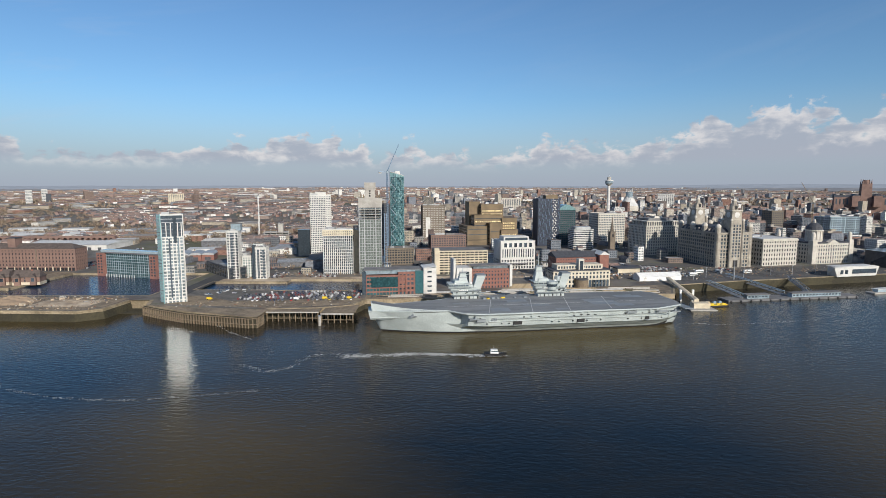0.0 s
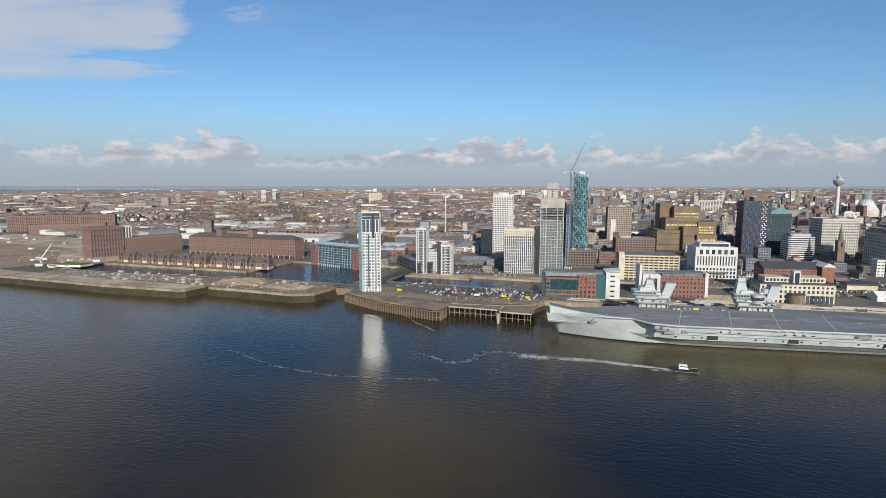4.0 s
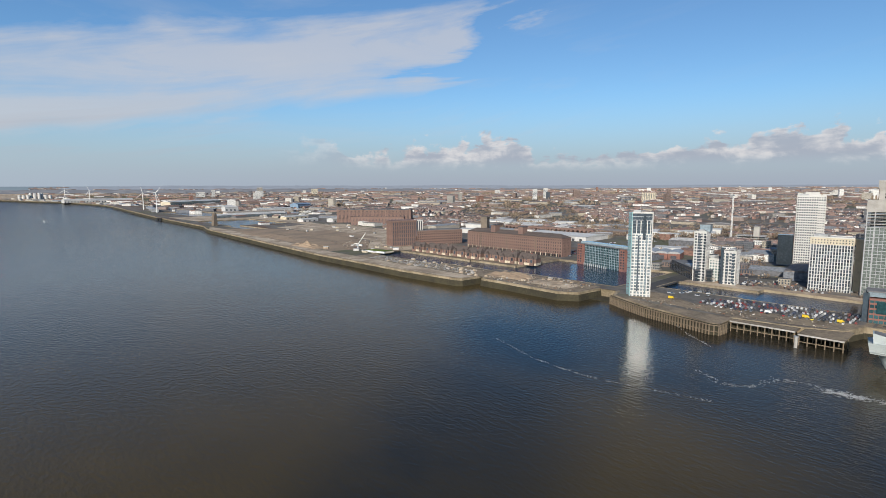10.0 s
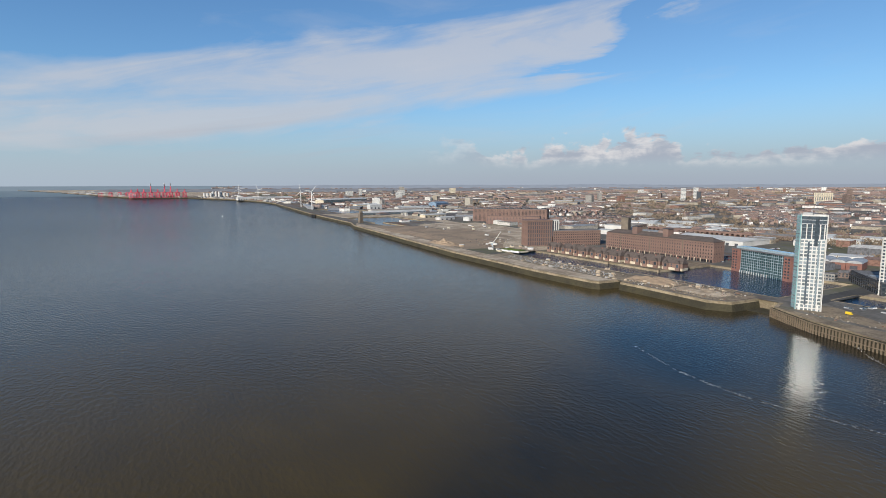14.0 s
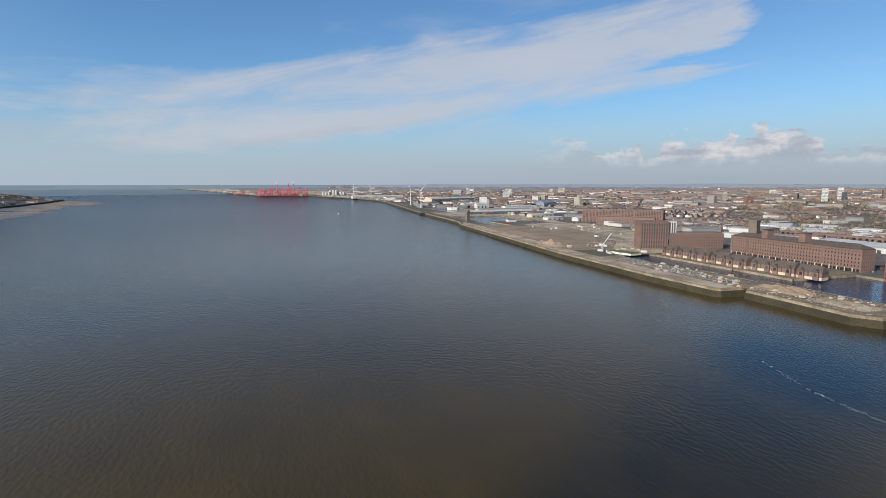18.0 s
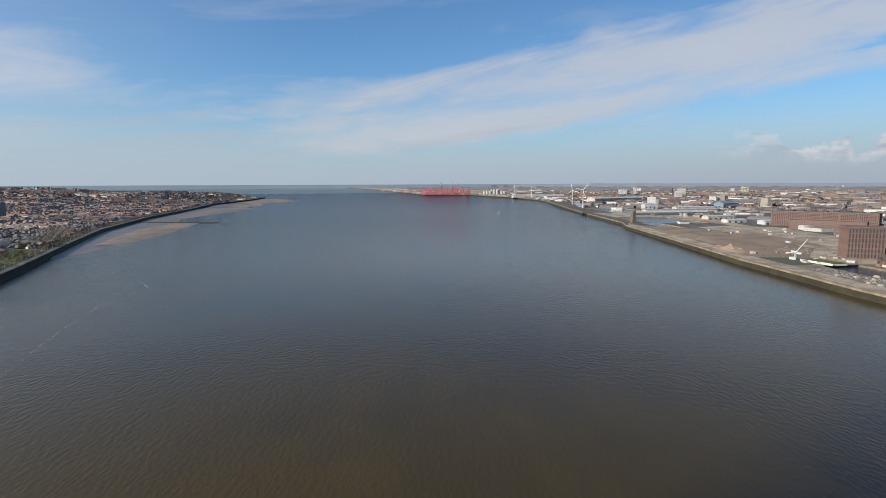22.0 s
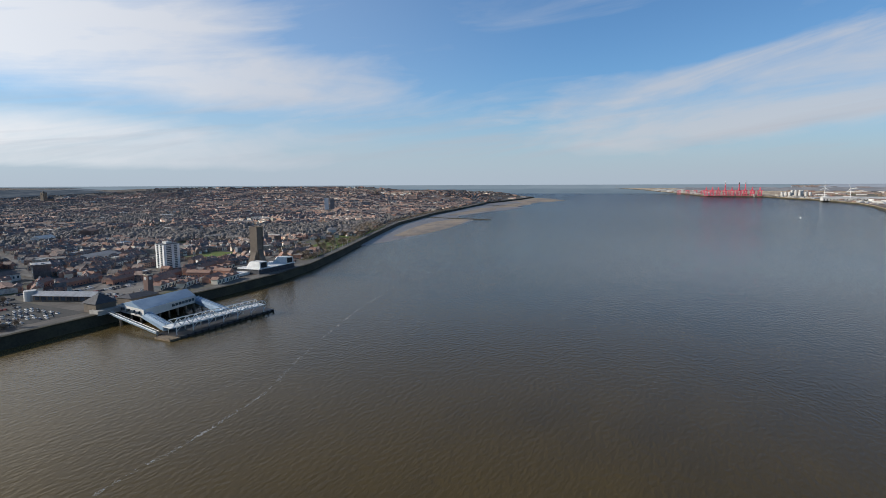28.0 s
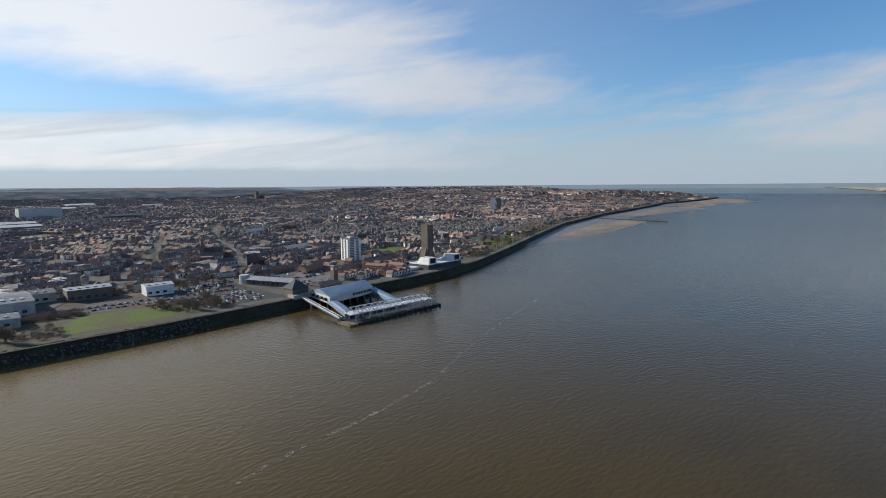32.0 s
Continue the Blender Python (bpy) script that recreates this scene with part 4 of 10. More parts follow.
    # deck markings, worn patches and gear
    part("deck_line", Mesh().box(60, 250, -6.0, -5.6, 19.6, 19.64), PALEROOF, t)
    for s0, s1, y0, y1 in ((96, 112, -28, -17), (128, 150, -14, -7), (186, 206, -2, 7), (206, 222, -24, -16), (228, 246, 8, 16), (150, 162, -30, -24), (70, 84, 2, 9)):
        part("dark_patch", Mesh().box(s0, s1, y0, y1, 19.6, 19.632), NAVYDARK, t)
    for s in (92, 128, 160, 196):
        part("deck_line", Mesh().add([(s, -33, 19.65), (s + 0.45, -33, 19.65), (s + 14.45, 18, 19.65), (s + 14, 18, 19.65), (s, -33, 19.6), (s + 0.45, -33, 19.6), (s + 14.45, 18, 19.6), (s + 14, 18, 19.6)],
                                     [(0, 1, 2, 3), (4, 7, 6, 5), (0, 4, 5, 1), (1, 5, 6, 2), (2, 6, 7, 3), (3, 7, 4, 0)]), PALEROOF, t)
    for y, w, s0, s1 in ((-27, 3.4, 70, 252), (-19, 1.6, 80, 246), (-13, 4.2, 40, 240), (2, 2.2, 66, 220), (9, 3.0, 100, 256), (15, 1.4, 110, 250)):
        part("worn_lane", Mesh().box(s0, s1, y, y + w, 19.6, 19.625), WORNDECK, t)
    for s, y, w, d in ((188, -16, 24, 14), (118, 4, 18, 9), (222, 10, 18, 10)):
        part("deck_lift", Mesh().box(s, s + w, y, y + d, 19.6, 19.63), NAVYDARK, t)
    for i in range(9):
        s = 104 + rnd.uniform(-6, 44)
        part("deck_tractor", Mesh().box(s, s + rnd.uniform(1.6, 3), 18.5 + rnd.uniform(-1, 3), 20.6 + rnd.uniform(0, 2), 19.6, 20.8), NAVYDARK if i % 3 else YELLOW, t)
    # stern platforms
    part("stern_step", Mesh().box(262, 270, -16, 16, 12.4, 13.2), NAVYDARK, t)
    part("stern_walk", Mesh().box(264, 272, -30, -12, 16, 16.8), NAVYDARK, t)
    return t


warship()

# ---- the city by the quay ----
def box_part(name, t, mat, x0, x1, y0, y1, z0, z1, label=""):
    return part(name, Mesh().box(x0, x1, y0, y1, z0, z1), mat, t, label)


def quay_tower():
    t = thing("apartment_tower", "slim apartment tower of white panels and pale green glass", "tower block", -254.5, 509, 8, 28)
    slabs_and_piers(t, 19, 16, 64, 20, 6, 4, WHITE, SUNGLASS, band=0.34, pier=0.26, y0=8, panes="f", proud=0.35)
    part("upper_block", Mesh().box(-9.2, 9.2, 0.6, 15.6, 64, 84), GLASS, t)
    for i in range(6):
        box_part("floor_band", t, STEEL if i > 3 else SKYGLASS, -9.4, 9.4, 0.3, 15.8, 64 + i * 3.3, 64.5 + i * 3.3)
    box_part("dark_slot", t, GLASS, 1.0, 3.6, -0.2, 0.4, 58, 83)
    for x in (-9.5, -5.4, -1.5, 4.4, 7.6):
        box_part("stair_fin", t, WHITE, x, x + 0.8, 0, 1.2, 64, 77)
    for x in (-9.9, 9.2):
        box_part("corner_fin", t, WHITE if x > 0 else SEAGLASS, x, x + 0.8, -0.7, 2.2, 0, 85.5)
    part("glass_flank", Mesh().prism([(-9.8, 0.6), (-9.8, 15.6), (-12.6, 15.6), (-12.6, 5.4)], 2, 84.5), SEAGLASS, t)
    for i in range(25):
        part("flank_rail", Mesh().prism([(-9.9, 0.2), (-9.9, 0.5), (-12.8, 5.4), (-12.8, 15.4), (-13.0, 15.4), (-13.0, 5.2)], 3 + i * 3.25, 3.9 + i * 3.25), SKYGLASS, t)
    box_part("slot", t, GLASS, -3.4, -2.0, -0.12, 0.2, 4, 62)
    box_part("slot", t, SKYGLASS, 4.2, 5.4, -0.12, 0.2, 4, 62)
    for x in (-7, -3, 3, 7):
        box_part("ground_column", t, WHITE, x - 0.5, x + 0.5, -0.9, 0.1, 0, 6)
    roof_on(t, 18.4, 15, 84, FELT, y0=8, rim=WHITE)


quay_tower()


def white_cluster():
    t = block("apartment_block", "white apartment tower with a dark window strip", -249.5, 640, 9, 13.5, 16, 57, 6, 17, 4, 4, WHITE, GLASS, FELT, panes="f")
    for x, w in ((-2.4, 3.2), (4.6, 1.7)):
        box_part("window_strip", t, GLASS, x, x + w, -0.3, 0.2, 3, 56)
        for k in range(16):
            box_part("balcony_slab", t, WHITE, x - 0.2, x + w + 0.2, -0.9, 0, 4 + k * 3.35, 4.5 + k * 3.35)
    block("apartment_block", "lower white apartment wing with wide windows", -234, 650, 9, 16, 12, 26, 6, 8, 5, 3, WHITE, SEAGLASS, FELT)
    t = block("apartment_block", "white apartment block with a dark glass stair", -218, 641, 9, 16, 16, 37, 6, 10, 4, 4, WHITE, GLASS, FELT, panes="f")
    box_part("stair_glass", t, GLASS, -8.1, -5.2, -0.4, 4, 1, 42)
    for x in (-2.8, 3.2):
        box_part("window_strip", t, GLASS, x, x + 2.6, -0.3, 0.2, 3, 36)
        for k in range(9):
            box_part("balcony_slab", t, WHITE, x - 0.2, x + 2.8, -0.9, 0, 4.5 + k * 3.6, 5 + k * 3.6)
    t = thing("penthouse", "grey glazed penthouse on a white tower", "penthouse", -247, 646, 66.5, 6)
    t.scale.x = 0.8
    part("body", Mesh().box(-7, 7, 0, 9, 0, 8), SKYGLASS, t)
    part("roof", Mesh().box(-7.6, 7.6, -0.6, 9.6, 8, 8.6), FELT, t)


white_cluster()


def green_block():
    t = thing("apartment_block", "green glass apartment block with red brick ends, at the dock", "apartment block", -402, 668, 5, -17)
    for x0, x1 in ((-36, -22), (47, 57)):
        box_part("brick_end", t, BRICK, x0, x1, 0, 18, 0, 31)
        for k in range(7):
            for j in range(2):
                box_part("window", t, GLASS, x0 + 2.2 + j * 4.4, x0 + 4.4 + j * 4.4, -0.15, 0.2, 5 + k * 3.6, 7 + k * 3.6)
    slabs_and_piers(t, 69, 16, 31, 8, 22, 4, SKYGLASS, TEAL, band=0.22, pier=0.2, x0=12.5, y0=9.5, base=4)
    part("roof", Mesh().box(-37, 58, -0.6, 19, 31, 32), FELT, t)
    part("roof_house", Mesh().box(-32, 54, 3, 15, 32, 34.5), SKYGLASS, t)
    for i in range(12):
        box_part("quay_post", t, WHITE, -20 + i * 4, -19.4 + i * 4, -1.6, -1, 0, 5)


green_block()


def dotted_block():
    t = thing("apartment_block", "pale grey gridded apartment block with a white dotted top storey", "apartment block", -131, 676, 8, 8)
    t.scale.x = 0.84
    slabs_and_piers(t, 44, 24, 50, 14, 15, 7, PALEROOF, GLASS, band=0.14, pier=0.34, y0=12, panes="f", proud=0.4)
    box_part("top_storey", t, CREAM, -22.6, 22.6, -0.4, 24.4, 50, 57)
    for i in range(14):
        for k in range(2):
            box_part("top_window", t, GLASS, -20.6 + i * 3.1, -19.4 + i * 3.1, -0.6, -0.3, 51.4 + k * 2.7, 52.6 + k * 2.7)
    box_part("cream_wing", t, CREAM, 23, 38, 14, 30, 0, 56)
    roof_on(t, 44, 24, 57, PALEROOF, y0=12, rim=WHITE)


dotted_block()


def balcony_tower():
    t = thing("apartment_tower", "tall white apartment tower with rounded corner and balconies", "tower block", -187, 832, 13, 14)
    t.scale.x = 0.86
    slabs_and_piers(t, 37, 24, 92, 28, 12, 8, WHITE, GLASS, band=0.45, pier=0.35, y0=12)
    for i in range(24):
        box_part("balcony", t, WHITE, 9, 19.4, -1.6, 2, 8 + i * 3.3, 8.9 + i * 3.3)
    box_part("lower_wing", t, GLASS, -40, -19, 4, 22, 0, 40)
    roof_on(t, 37, 24, 92, PALEROOF, y0=12, rim=WHITE)
    box_part("roof_house", t, WHITE, -8, 10, 6, 18, 92.4, 97)


balcony_tower()


def concrete_tower():
    t = thing("unfinished_tower", "concrete apartment tower under construction, partly glazed, with screens", "tower block", -90, 676, 8, 8)
    slabs_and_piers(t, 28, 24, 70, 21, 8, 6, STEEL, MIXGLASS, band=0.13, pier=0.11, y0=12)
    for x in (-14.4, -8, 6, 13.2):
        box_part("column", t, STEEL, x, x + 0.8, -0.5, 0.5, 0, 86)
    # black box stands in for the shade inside the open storeys
    box_part("dark_inside", t, BLACK, -11, 11, 4, 20, 70, 86)
    for i in range(6):
        box_part("open_slab", t, CONCRETE, -13.8, 13.8, 0.3, 24, 69.5 + i * 3.2, 70.1 + i * 3.2)
        box_part("edge_rail", t, SKYGLASS, -13.8, 13.8, 0.2, 0.3, 70.9 + i * 3.2, 71.2 + i * 3.2)
    box_part("safety_screen", t, CONCRETE, -14.6, 14.6, -0.9, 25, 85, 97)
    box_part("lift_core", t, CONCRETE, -6, 6, 6, 18, 97, 115)
    box_part("core_cap", t, CONCRETE, -7, 7, 5, 19, 108, 116)
    for k in range(3):
        box_part("core_opening", t, BLACK, -1.4, 0.6, 5.8, 6.2, 98.5 + k * 3.0, 100.4 + k * 3.0)
    for x in (-12, -9, 8, 11):
        box_part("formwork", t, TIMBER, x, x + 1.5, 3, 20, 97, 101)
    for x in (17, 20):
        box_part("hoist_mast", t, BLUEPAINT, x, x + 0.7, 3, 3.7, 0, 78)
    for k in range(24):
        box_part("hoist_rung", t, BLUEPAINT, 17, 20.7, 3, 3.4, 2 + k * 3.2, 2.4 + k * 3.2)


concrete_tower()


def curved_glass_tower():
    """A lens-shaped tower: a bowed front of storey-high panes under a lattice of pale diagonal fins, a sloping open crown."""
    t = thing("glass_tower", "slim green glass tower with pale diagonal fins and sloping crown", "tower block", -70, 838, 11, 10)
    n, w = 8, 10.4
    front = [(-w + 2 * w * i / n, -4.2 * math.sin(math.pi * i / n)) for i in range(n + 1)]
    back = [(w - 2 * w * i / 4, 18 + 2.5 * math.sin(math.pi * i / 4)) for i in range(5)]
    outline = front + back
    k = len(outline)
    part("glass_core", Mesh().prism([(x * 0.97, y * 0.97 + 0.3) for x, y in outline], 14, 122), BLUEGREEN, t)
    slab = Mesh().prism(outline, 0, 0.55).data("floor_band", TEAL)
    for i in range(34):
        part("floor_band", slab, TEAL, t, at=pose(0, 0, 14 + i * 3.24))
    rnd = random.Random(4)
    pane = {}
    for i in range(n):
        (x0, y0), (x1, y1) = front[i], front[i + 1]
        a, length = math.degrees(math.atan2(y1 - y0, x1 - x0)), math.hypot(x1 - x0, y1 - y0)
        for name, mat in (("glass_pane", SEAGLASS), ("dark_pane", TEAL)):
            pane[name] = Mesh().box(-length * 0.44, length * 0.44, -0.18, 0.1, 0, 2.4).data(name, mat)
        for z in range(33):
            name = "glass_pane" if (z + 2 * i) % 7 < 2 or rnd.random() < 0.12 else "dark_pane"
            if name == "glass_pane" or (z + i) % 3 == 0:
                part(name, pane[name], SEAGLASS, t, at=pose((x0 + x1) / 2, (y0 + y1) / 2, 14.7 + z * 3.24, 0, 0, a))
    for i in range(n + 1):      # mullions up to the crown
        x, y = front[i]
        part("mullion", Mesh().box(x - 0.22, x + 0.22, y - 0.55, y + 0.2, 14, 123 + 6 * (1 - i / n)), SEAGLASS if i in (0, n) else TEAL, t)
    for s in range(11):         # pale fins climbing in zigzags on the sunny half
        z0 = 16 + s * 9.8
        a, b = (front[0], front[3]) if s % 2 == 0 else (front[3], front[0])
        part("diagonal_fin", Mesh().bar((a[0], a[1] - 0.7, z0), (b[0], b[1] - 0.7, z0 + 9.6), 0.42), SKYGLASS, t)
        a, b = (front[5], front[7]) if s % 2 else (front[7], front[5])
        part("diagonal_fin", Mesh().bar((a[0], a[1] - 0.7, z0), (b[0], b[1] - 0.7, z0 + 9.6), 0.34), SEAGLASS, t)
    top = [(x * 0.97, y, 130 - 5.5 * (x + w) / (2 * w)) for x, y in outline]
    part("crown", Mesh().add([(x, y, 122) for x, y in outline] + top, [(i, (i + 1) % k, k + (i + 1) % k, k + i) for i in range(k)]), SEAGLASS, t)
    part("roof", Mesh().prism([(x * 0.94, y * 0.94 + 0.6) for x, y in outline], 124.2, 124.8), FELT, t)
    rail = Mesh()
    for p, q in zip(top, top[1:] + top[:1]):
        rail.bar(p, q, 0.35)
    part("crown_rail", rail, WHITE, t)
    for i in range(0, n + 1, 2):
        x, y = front[i]
        part("leg", Mesh().bar((x, y + 0.5, 0), (x * 0.95, y + 0.8, 14.5), 0.5), WHITE, t)
    part("core", Mesh().box(-6, 6, 5, 15, 0, 14), CONCRETE, t)
    part("roof_cabin", Mesh().box(-3, 5, 5, 13, 124.8, 131), WHITE, t)


curved_glass_tower()


def glassy_offices():
    t = thing("office_building", "red brick and green glass offices with a white end", "office building", -42, 550, 8, 10)
    slabs_and_piers(t, 40, 22, 21, 5, 12, 5, BRICK, TEAL, band=0.35, pier=0.12, x0=-16, y0=11, panes="f")
    box_part("green_glazing", t, TEAL, -31, -4, -0.6, 0, 9, 19, "dark green glass curtain wall")
    box_part("upper_storey", t, SKYGLASS, -37, 20, 3, 20, 22, 26)
    box_part("upper_roof", t, FELT, -38, 21, 2, 21, 26, 26.8)
    slabs_and_piers(t, 18, 20, 24, 5, 4, 4, BRICK, GLASS, band=0.45, pier=0.4, x0=5, y0=10, panes="f")
    box_part("glass_link", t, TEAL, 14, 23, 0.6, 18, 0, 25)
    box_part("white_end", t, WHITE, 22.5, 36, -1.2, 20, 0, 27.5)
    for k in range(5):
        for x in (26.5, 27):
            box_part("window", t, GLASS, x, x + 4, -1.35, -1.1, 3 + k * 5, 4.6 + k * 5)
    part("white_roof", Mesh().add([(22, -1.6, 27.5), (36.4, -1.6, 29), (36.4, 20.4, 29), (22, 20.4, 27.5), (22, -1.6, 28.1), (36.4, -1.6, 29.6), (36.4, 20.4, 29.6), (22, 20.4, 28.1)],
                                  [(3, 2, 1, 0), (4, 5, 6, 7), (0, 1, 5, 4), (1, 2, 6, 5), (2, 3, 7, 6), (3, 0, 4, 7)]), PALEROOF, t)
    box_part("blue_end", t, GLASS, -40, -36, 2, 21, 0, 25)


glassy_offices()


def parking_house():
    t = thing("car_park", "cream multi-storey car park with open decks", "car park", 24, 682, 9, 8)
    t.scale.x = 0.92
    # black core painted in place of shade between the parking decks
    box_part("dark_inside", t, BLACK, -36, 36, 1, 33, 0, 27)
    for k in range(9):
        box_part("deck_rail", t, CREAM, -37, 37, 0, 34, 2.4 + k * 3.2, 3.9 + k * 3.2)
    for i in range(13):
        box_part("column", t, CREAM, -37 + i * 6.05, -36 + i * 6.05, -0.3, 0.5, 0, 29)
    box_part("stair_tower", t, CREAM, -37.5, -31, -1, 6, 0, 33)
    box_part("roof_deck", t, FELT, -36.5, 36.5, 0.5, 33.5, 30, 30.3)


parking_house()


def dock_side_blocks():
    t = block("office_building", "low dark glazed leisure building by the dock road", -280, 668, 9, 84, 26, 13, -49, 3, 14, 4, SLATE, GLASS, FELT, band=0.2, pier=0.12)
    t = thing("works_hall", "red brick hall with pale curved roofs", "works hall", -362, 785, 10, 15)
    for i in range(3):
        box_part("bay", t, BRICK, -24 + i * 17, -7.5 + i * 17, 0, 40, 0, 9)
        m = Mesh()
        for k in range(7):
            a = math.pi * k / 6
            m.v += [(-15.75 + i * 17 - 8.6 * math.cos(a), y, 9 + 3.6 * math.sin(a)) for y in (-0.6, 40.6)]
        m.f = [(2 * k, 2 * k + 2, 2 * k + 3, 2 * k + 1)[::-1] for k in range(6)] + [tuple(range(0, 14, 2)), tuple(range(13, 0, -2))]
        part("curved_roof", m, STEEL, t)
        box_part("bay_door", t, SLATE, -20 + i * 17, -12 + i * 17, -0.2, 0.3, 0, 6)
    t = thing("railway_viaduct", "long brown brick railway viaduct with round arches", "viaduct", -752, 1036, 10, 4)
    n = 22
    box_part("parapet_deck", t, OLDBRICK, -118, 118, 0, 11, 9.5, 13)
    for i in range(n + 1):
        u = -118 + i * 236 / n
        box_part("pier", t, OLDBRICK, u - 1.2, u + 1.2, 0.2, 10.8, 0, 9.5)
    for i in range(n):
        u = -118 + (i + 0.5) * 236 / n
        arch = Mesh()
        for k in range(6):
            a, b = math.pi * k / 6, math.pi * (k + 1) / 6
            p, q = (u - 4.2 * math.cos(a), 5.4 + 4.1 * math.sin(a)), (u - 4.2 * math.cos(b), 5.4 + 4.1 * math.sin(b))
            arch.add([(p[0], 0.3, p[1]), (q[0], 0.3, q[1]), (q[0], 0.3, 9.6), (p[0], 0.3, 9.6), (p[0], 10.6, p[1]), (q[0], 10.6, q[1])], [(0, 1, 2, 3), (1, 0, 4, 5)])
        part("arch", arch, OLDBRICK, t)


dock_side_blocks()


def slot_hotel():
    t = thing("hotel", "white stone hotel with tall window slots and set-back top", "hotel", 101, 722, 9, 10)
    t.scale.x = 0.87
    slabs_and_piers(t, 55, 36, 14, 3, 12, 8, WHITE, GLASS, band=0.3, pier=0.4, y0=18)
    box_part("facade", t, WHITE, -27.5, 27.5, 0, 36, 14, 37)
    m = Mesh().box(-0.8, 0.8, -0.12, 0.3, 0, 11).data("window_slot", GLASS)
    for i in range(14):
        part("window_slot", m, GLASS, t, at=pose(-24 + i * 3.7, 0, 16))
    m = Mesh().box(-2.2, 2.2, -0.15, 0.3, 0, 5.5).data("upper_window", GLASS)
    for i in range(6):
        part("upper_window", m, GLASS, t, at=pose(-20 + i * 8, 0, 29.5))
    box_part("set_back", t, WHITE, -20, 20, 8, 30, 37, 43)
    box_part("set_back_glass", t, GLASS, -18, 18, 7.7, 8.2, 38, 41.5)
    box_part("canopy", t, FELT, -12, 14, -5, 0, 7, 8)
    roof_on(t, 55, 36, 37, PALEROOF, y0=18, plant=False, rim=WHITE)


slot_hotel()


def brick_offices_b():
    t = thing("office_building", "red brick offices with a white wedge-shaped corner", "office building", 46, 585, 8, 10)
    t.scale.x = 0.86
    slabs_and_piers(t, 50, 18, 22, 5, 12, 4, BRICK, GLASS, band=0.5, pier=0.5, x0=8, y0=9, panes="f")
    box_part("roof_storey", t, SKYGLASS, -14, 32, 3, 17, 22, 25)
    box_part("roof", t, FELT, -18, 34, 1.5, 18, 25, 25.8)
    box_part("white_end", t, WHITE, 32.5, 36, -1, 19, 0, 26)
    part("white_wedge", Mesh().prism([(-38, -3), (-18, -3), (-17, 18), (-38, 18)], 0, 24, [(-36, 0), (-17.5, -3), (-17, 18), (-36, 18)]), WHITE, t)
    box_part("tall_slab", t, WHITE, -40, -37, 2, 20, 0, 33)
    box_part("stair_glass", t, GLASS, -27, -21, -3.3, -2.5, 2, 20)


brick_offices_b()


def cream_offices():
    t = thing("office_building", "cream offices with a round brown glazed bay and stair tower", "office building", 154, 592, 8, 10)
    t.scale.x = 0.9
    slabs_and_piers(t, 74, 24, 19, 4, 16, 5, SANDSTONE, GLASS, band=0.4, pier=0.45, y0=12, panes="f")
    box_part("roof", t, SLATE, -38, 38, -0.6, 25, 19, 20)
    box_part("upper_storey", t, SANDSTONE, -30, 30, 6, 22, 20, 25)
    for i in range(16):
        box_part("upper_window", t, GLASS, -28.6 + i * 3.6, -26.4 + i * 3.6, 5.8, 6.2, 21, 23.6)
    for i in range(7):
        box_part("tall_window", t, GLASS, 9 + i * 3.9, 11.6 + i * 3.9, -0.75, 0.2, 1, 8.4)
    part("round_bay", Mesh().tube(-2, -2, 0, 10, 8, 8, 20), TIMBER, t)
    part("bay_roof", Mesh().tube(-2, -2, 10, 11, 8.6, 8.2, 20), SLATE, t)
    box_part("stair_tower", t, PORTLAND, -4, 3, 1, 8, 10, 32)
    box_part("tower_glass", t, GLASS, -2.6, 1.6, 0.7, 1.2, 12, 30)
    t = thing("office_building", "red brick offices with curved dark roof", "office building", 164, 640, 8, 10)
    t.scale.x = 0.72
    slabs_and_piers(t, 84, 26, 28, 6, 18, 5, BRICK, GLASS, band=0.5, pier=0.5, y0=13)
    part("roof", Mesh().gable(-44, 44, -1, 27, 28, 34, "x"), SLATE, t)
    part("end_pavilion", Mesh().box(30, 46, -6, 22, 0, 31), BRICK, t)
    part("vault", Mesh().gable(29, 47, -7, 23, 31, 35, "y"), PALEROOF, t)


cream_offices()


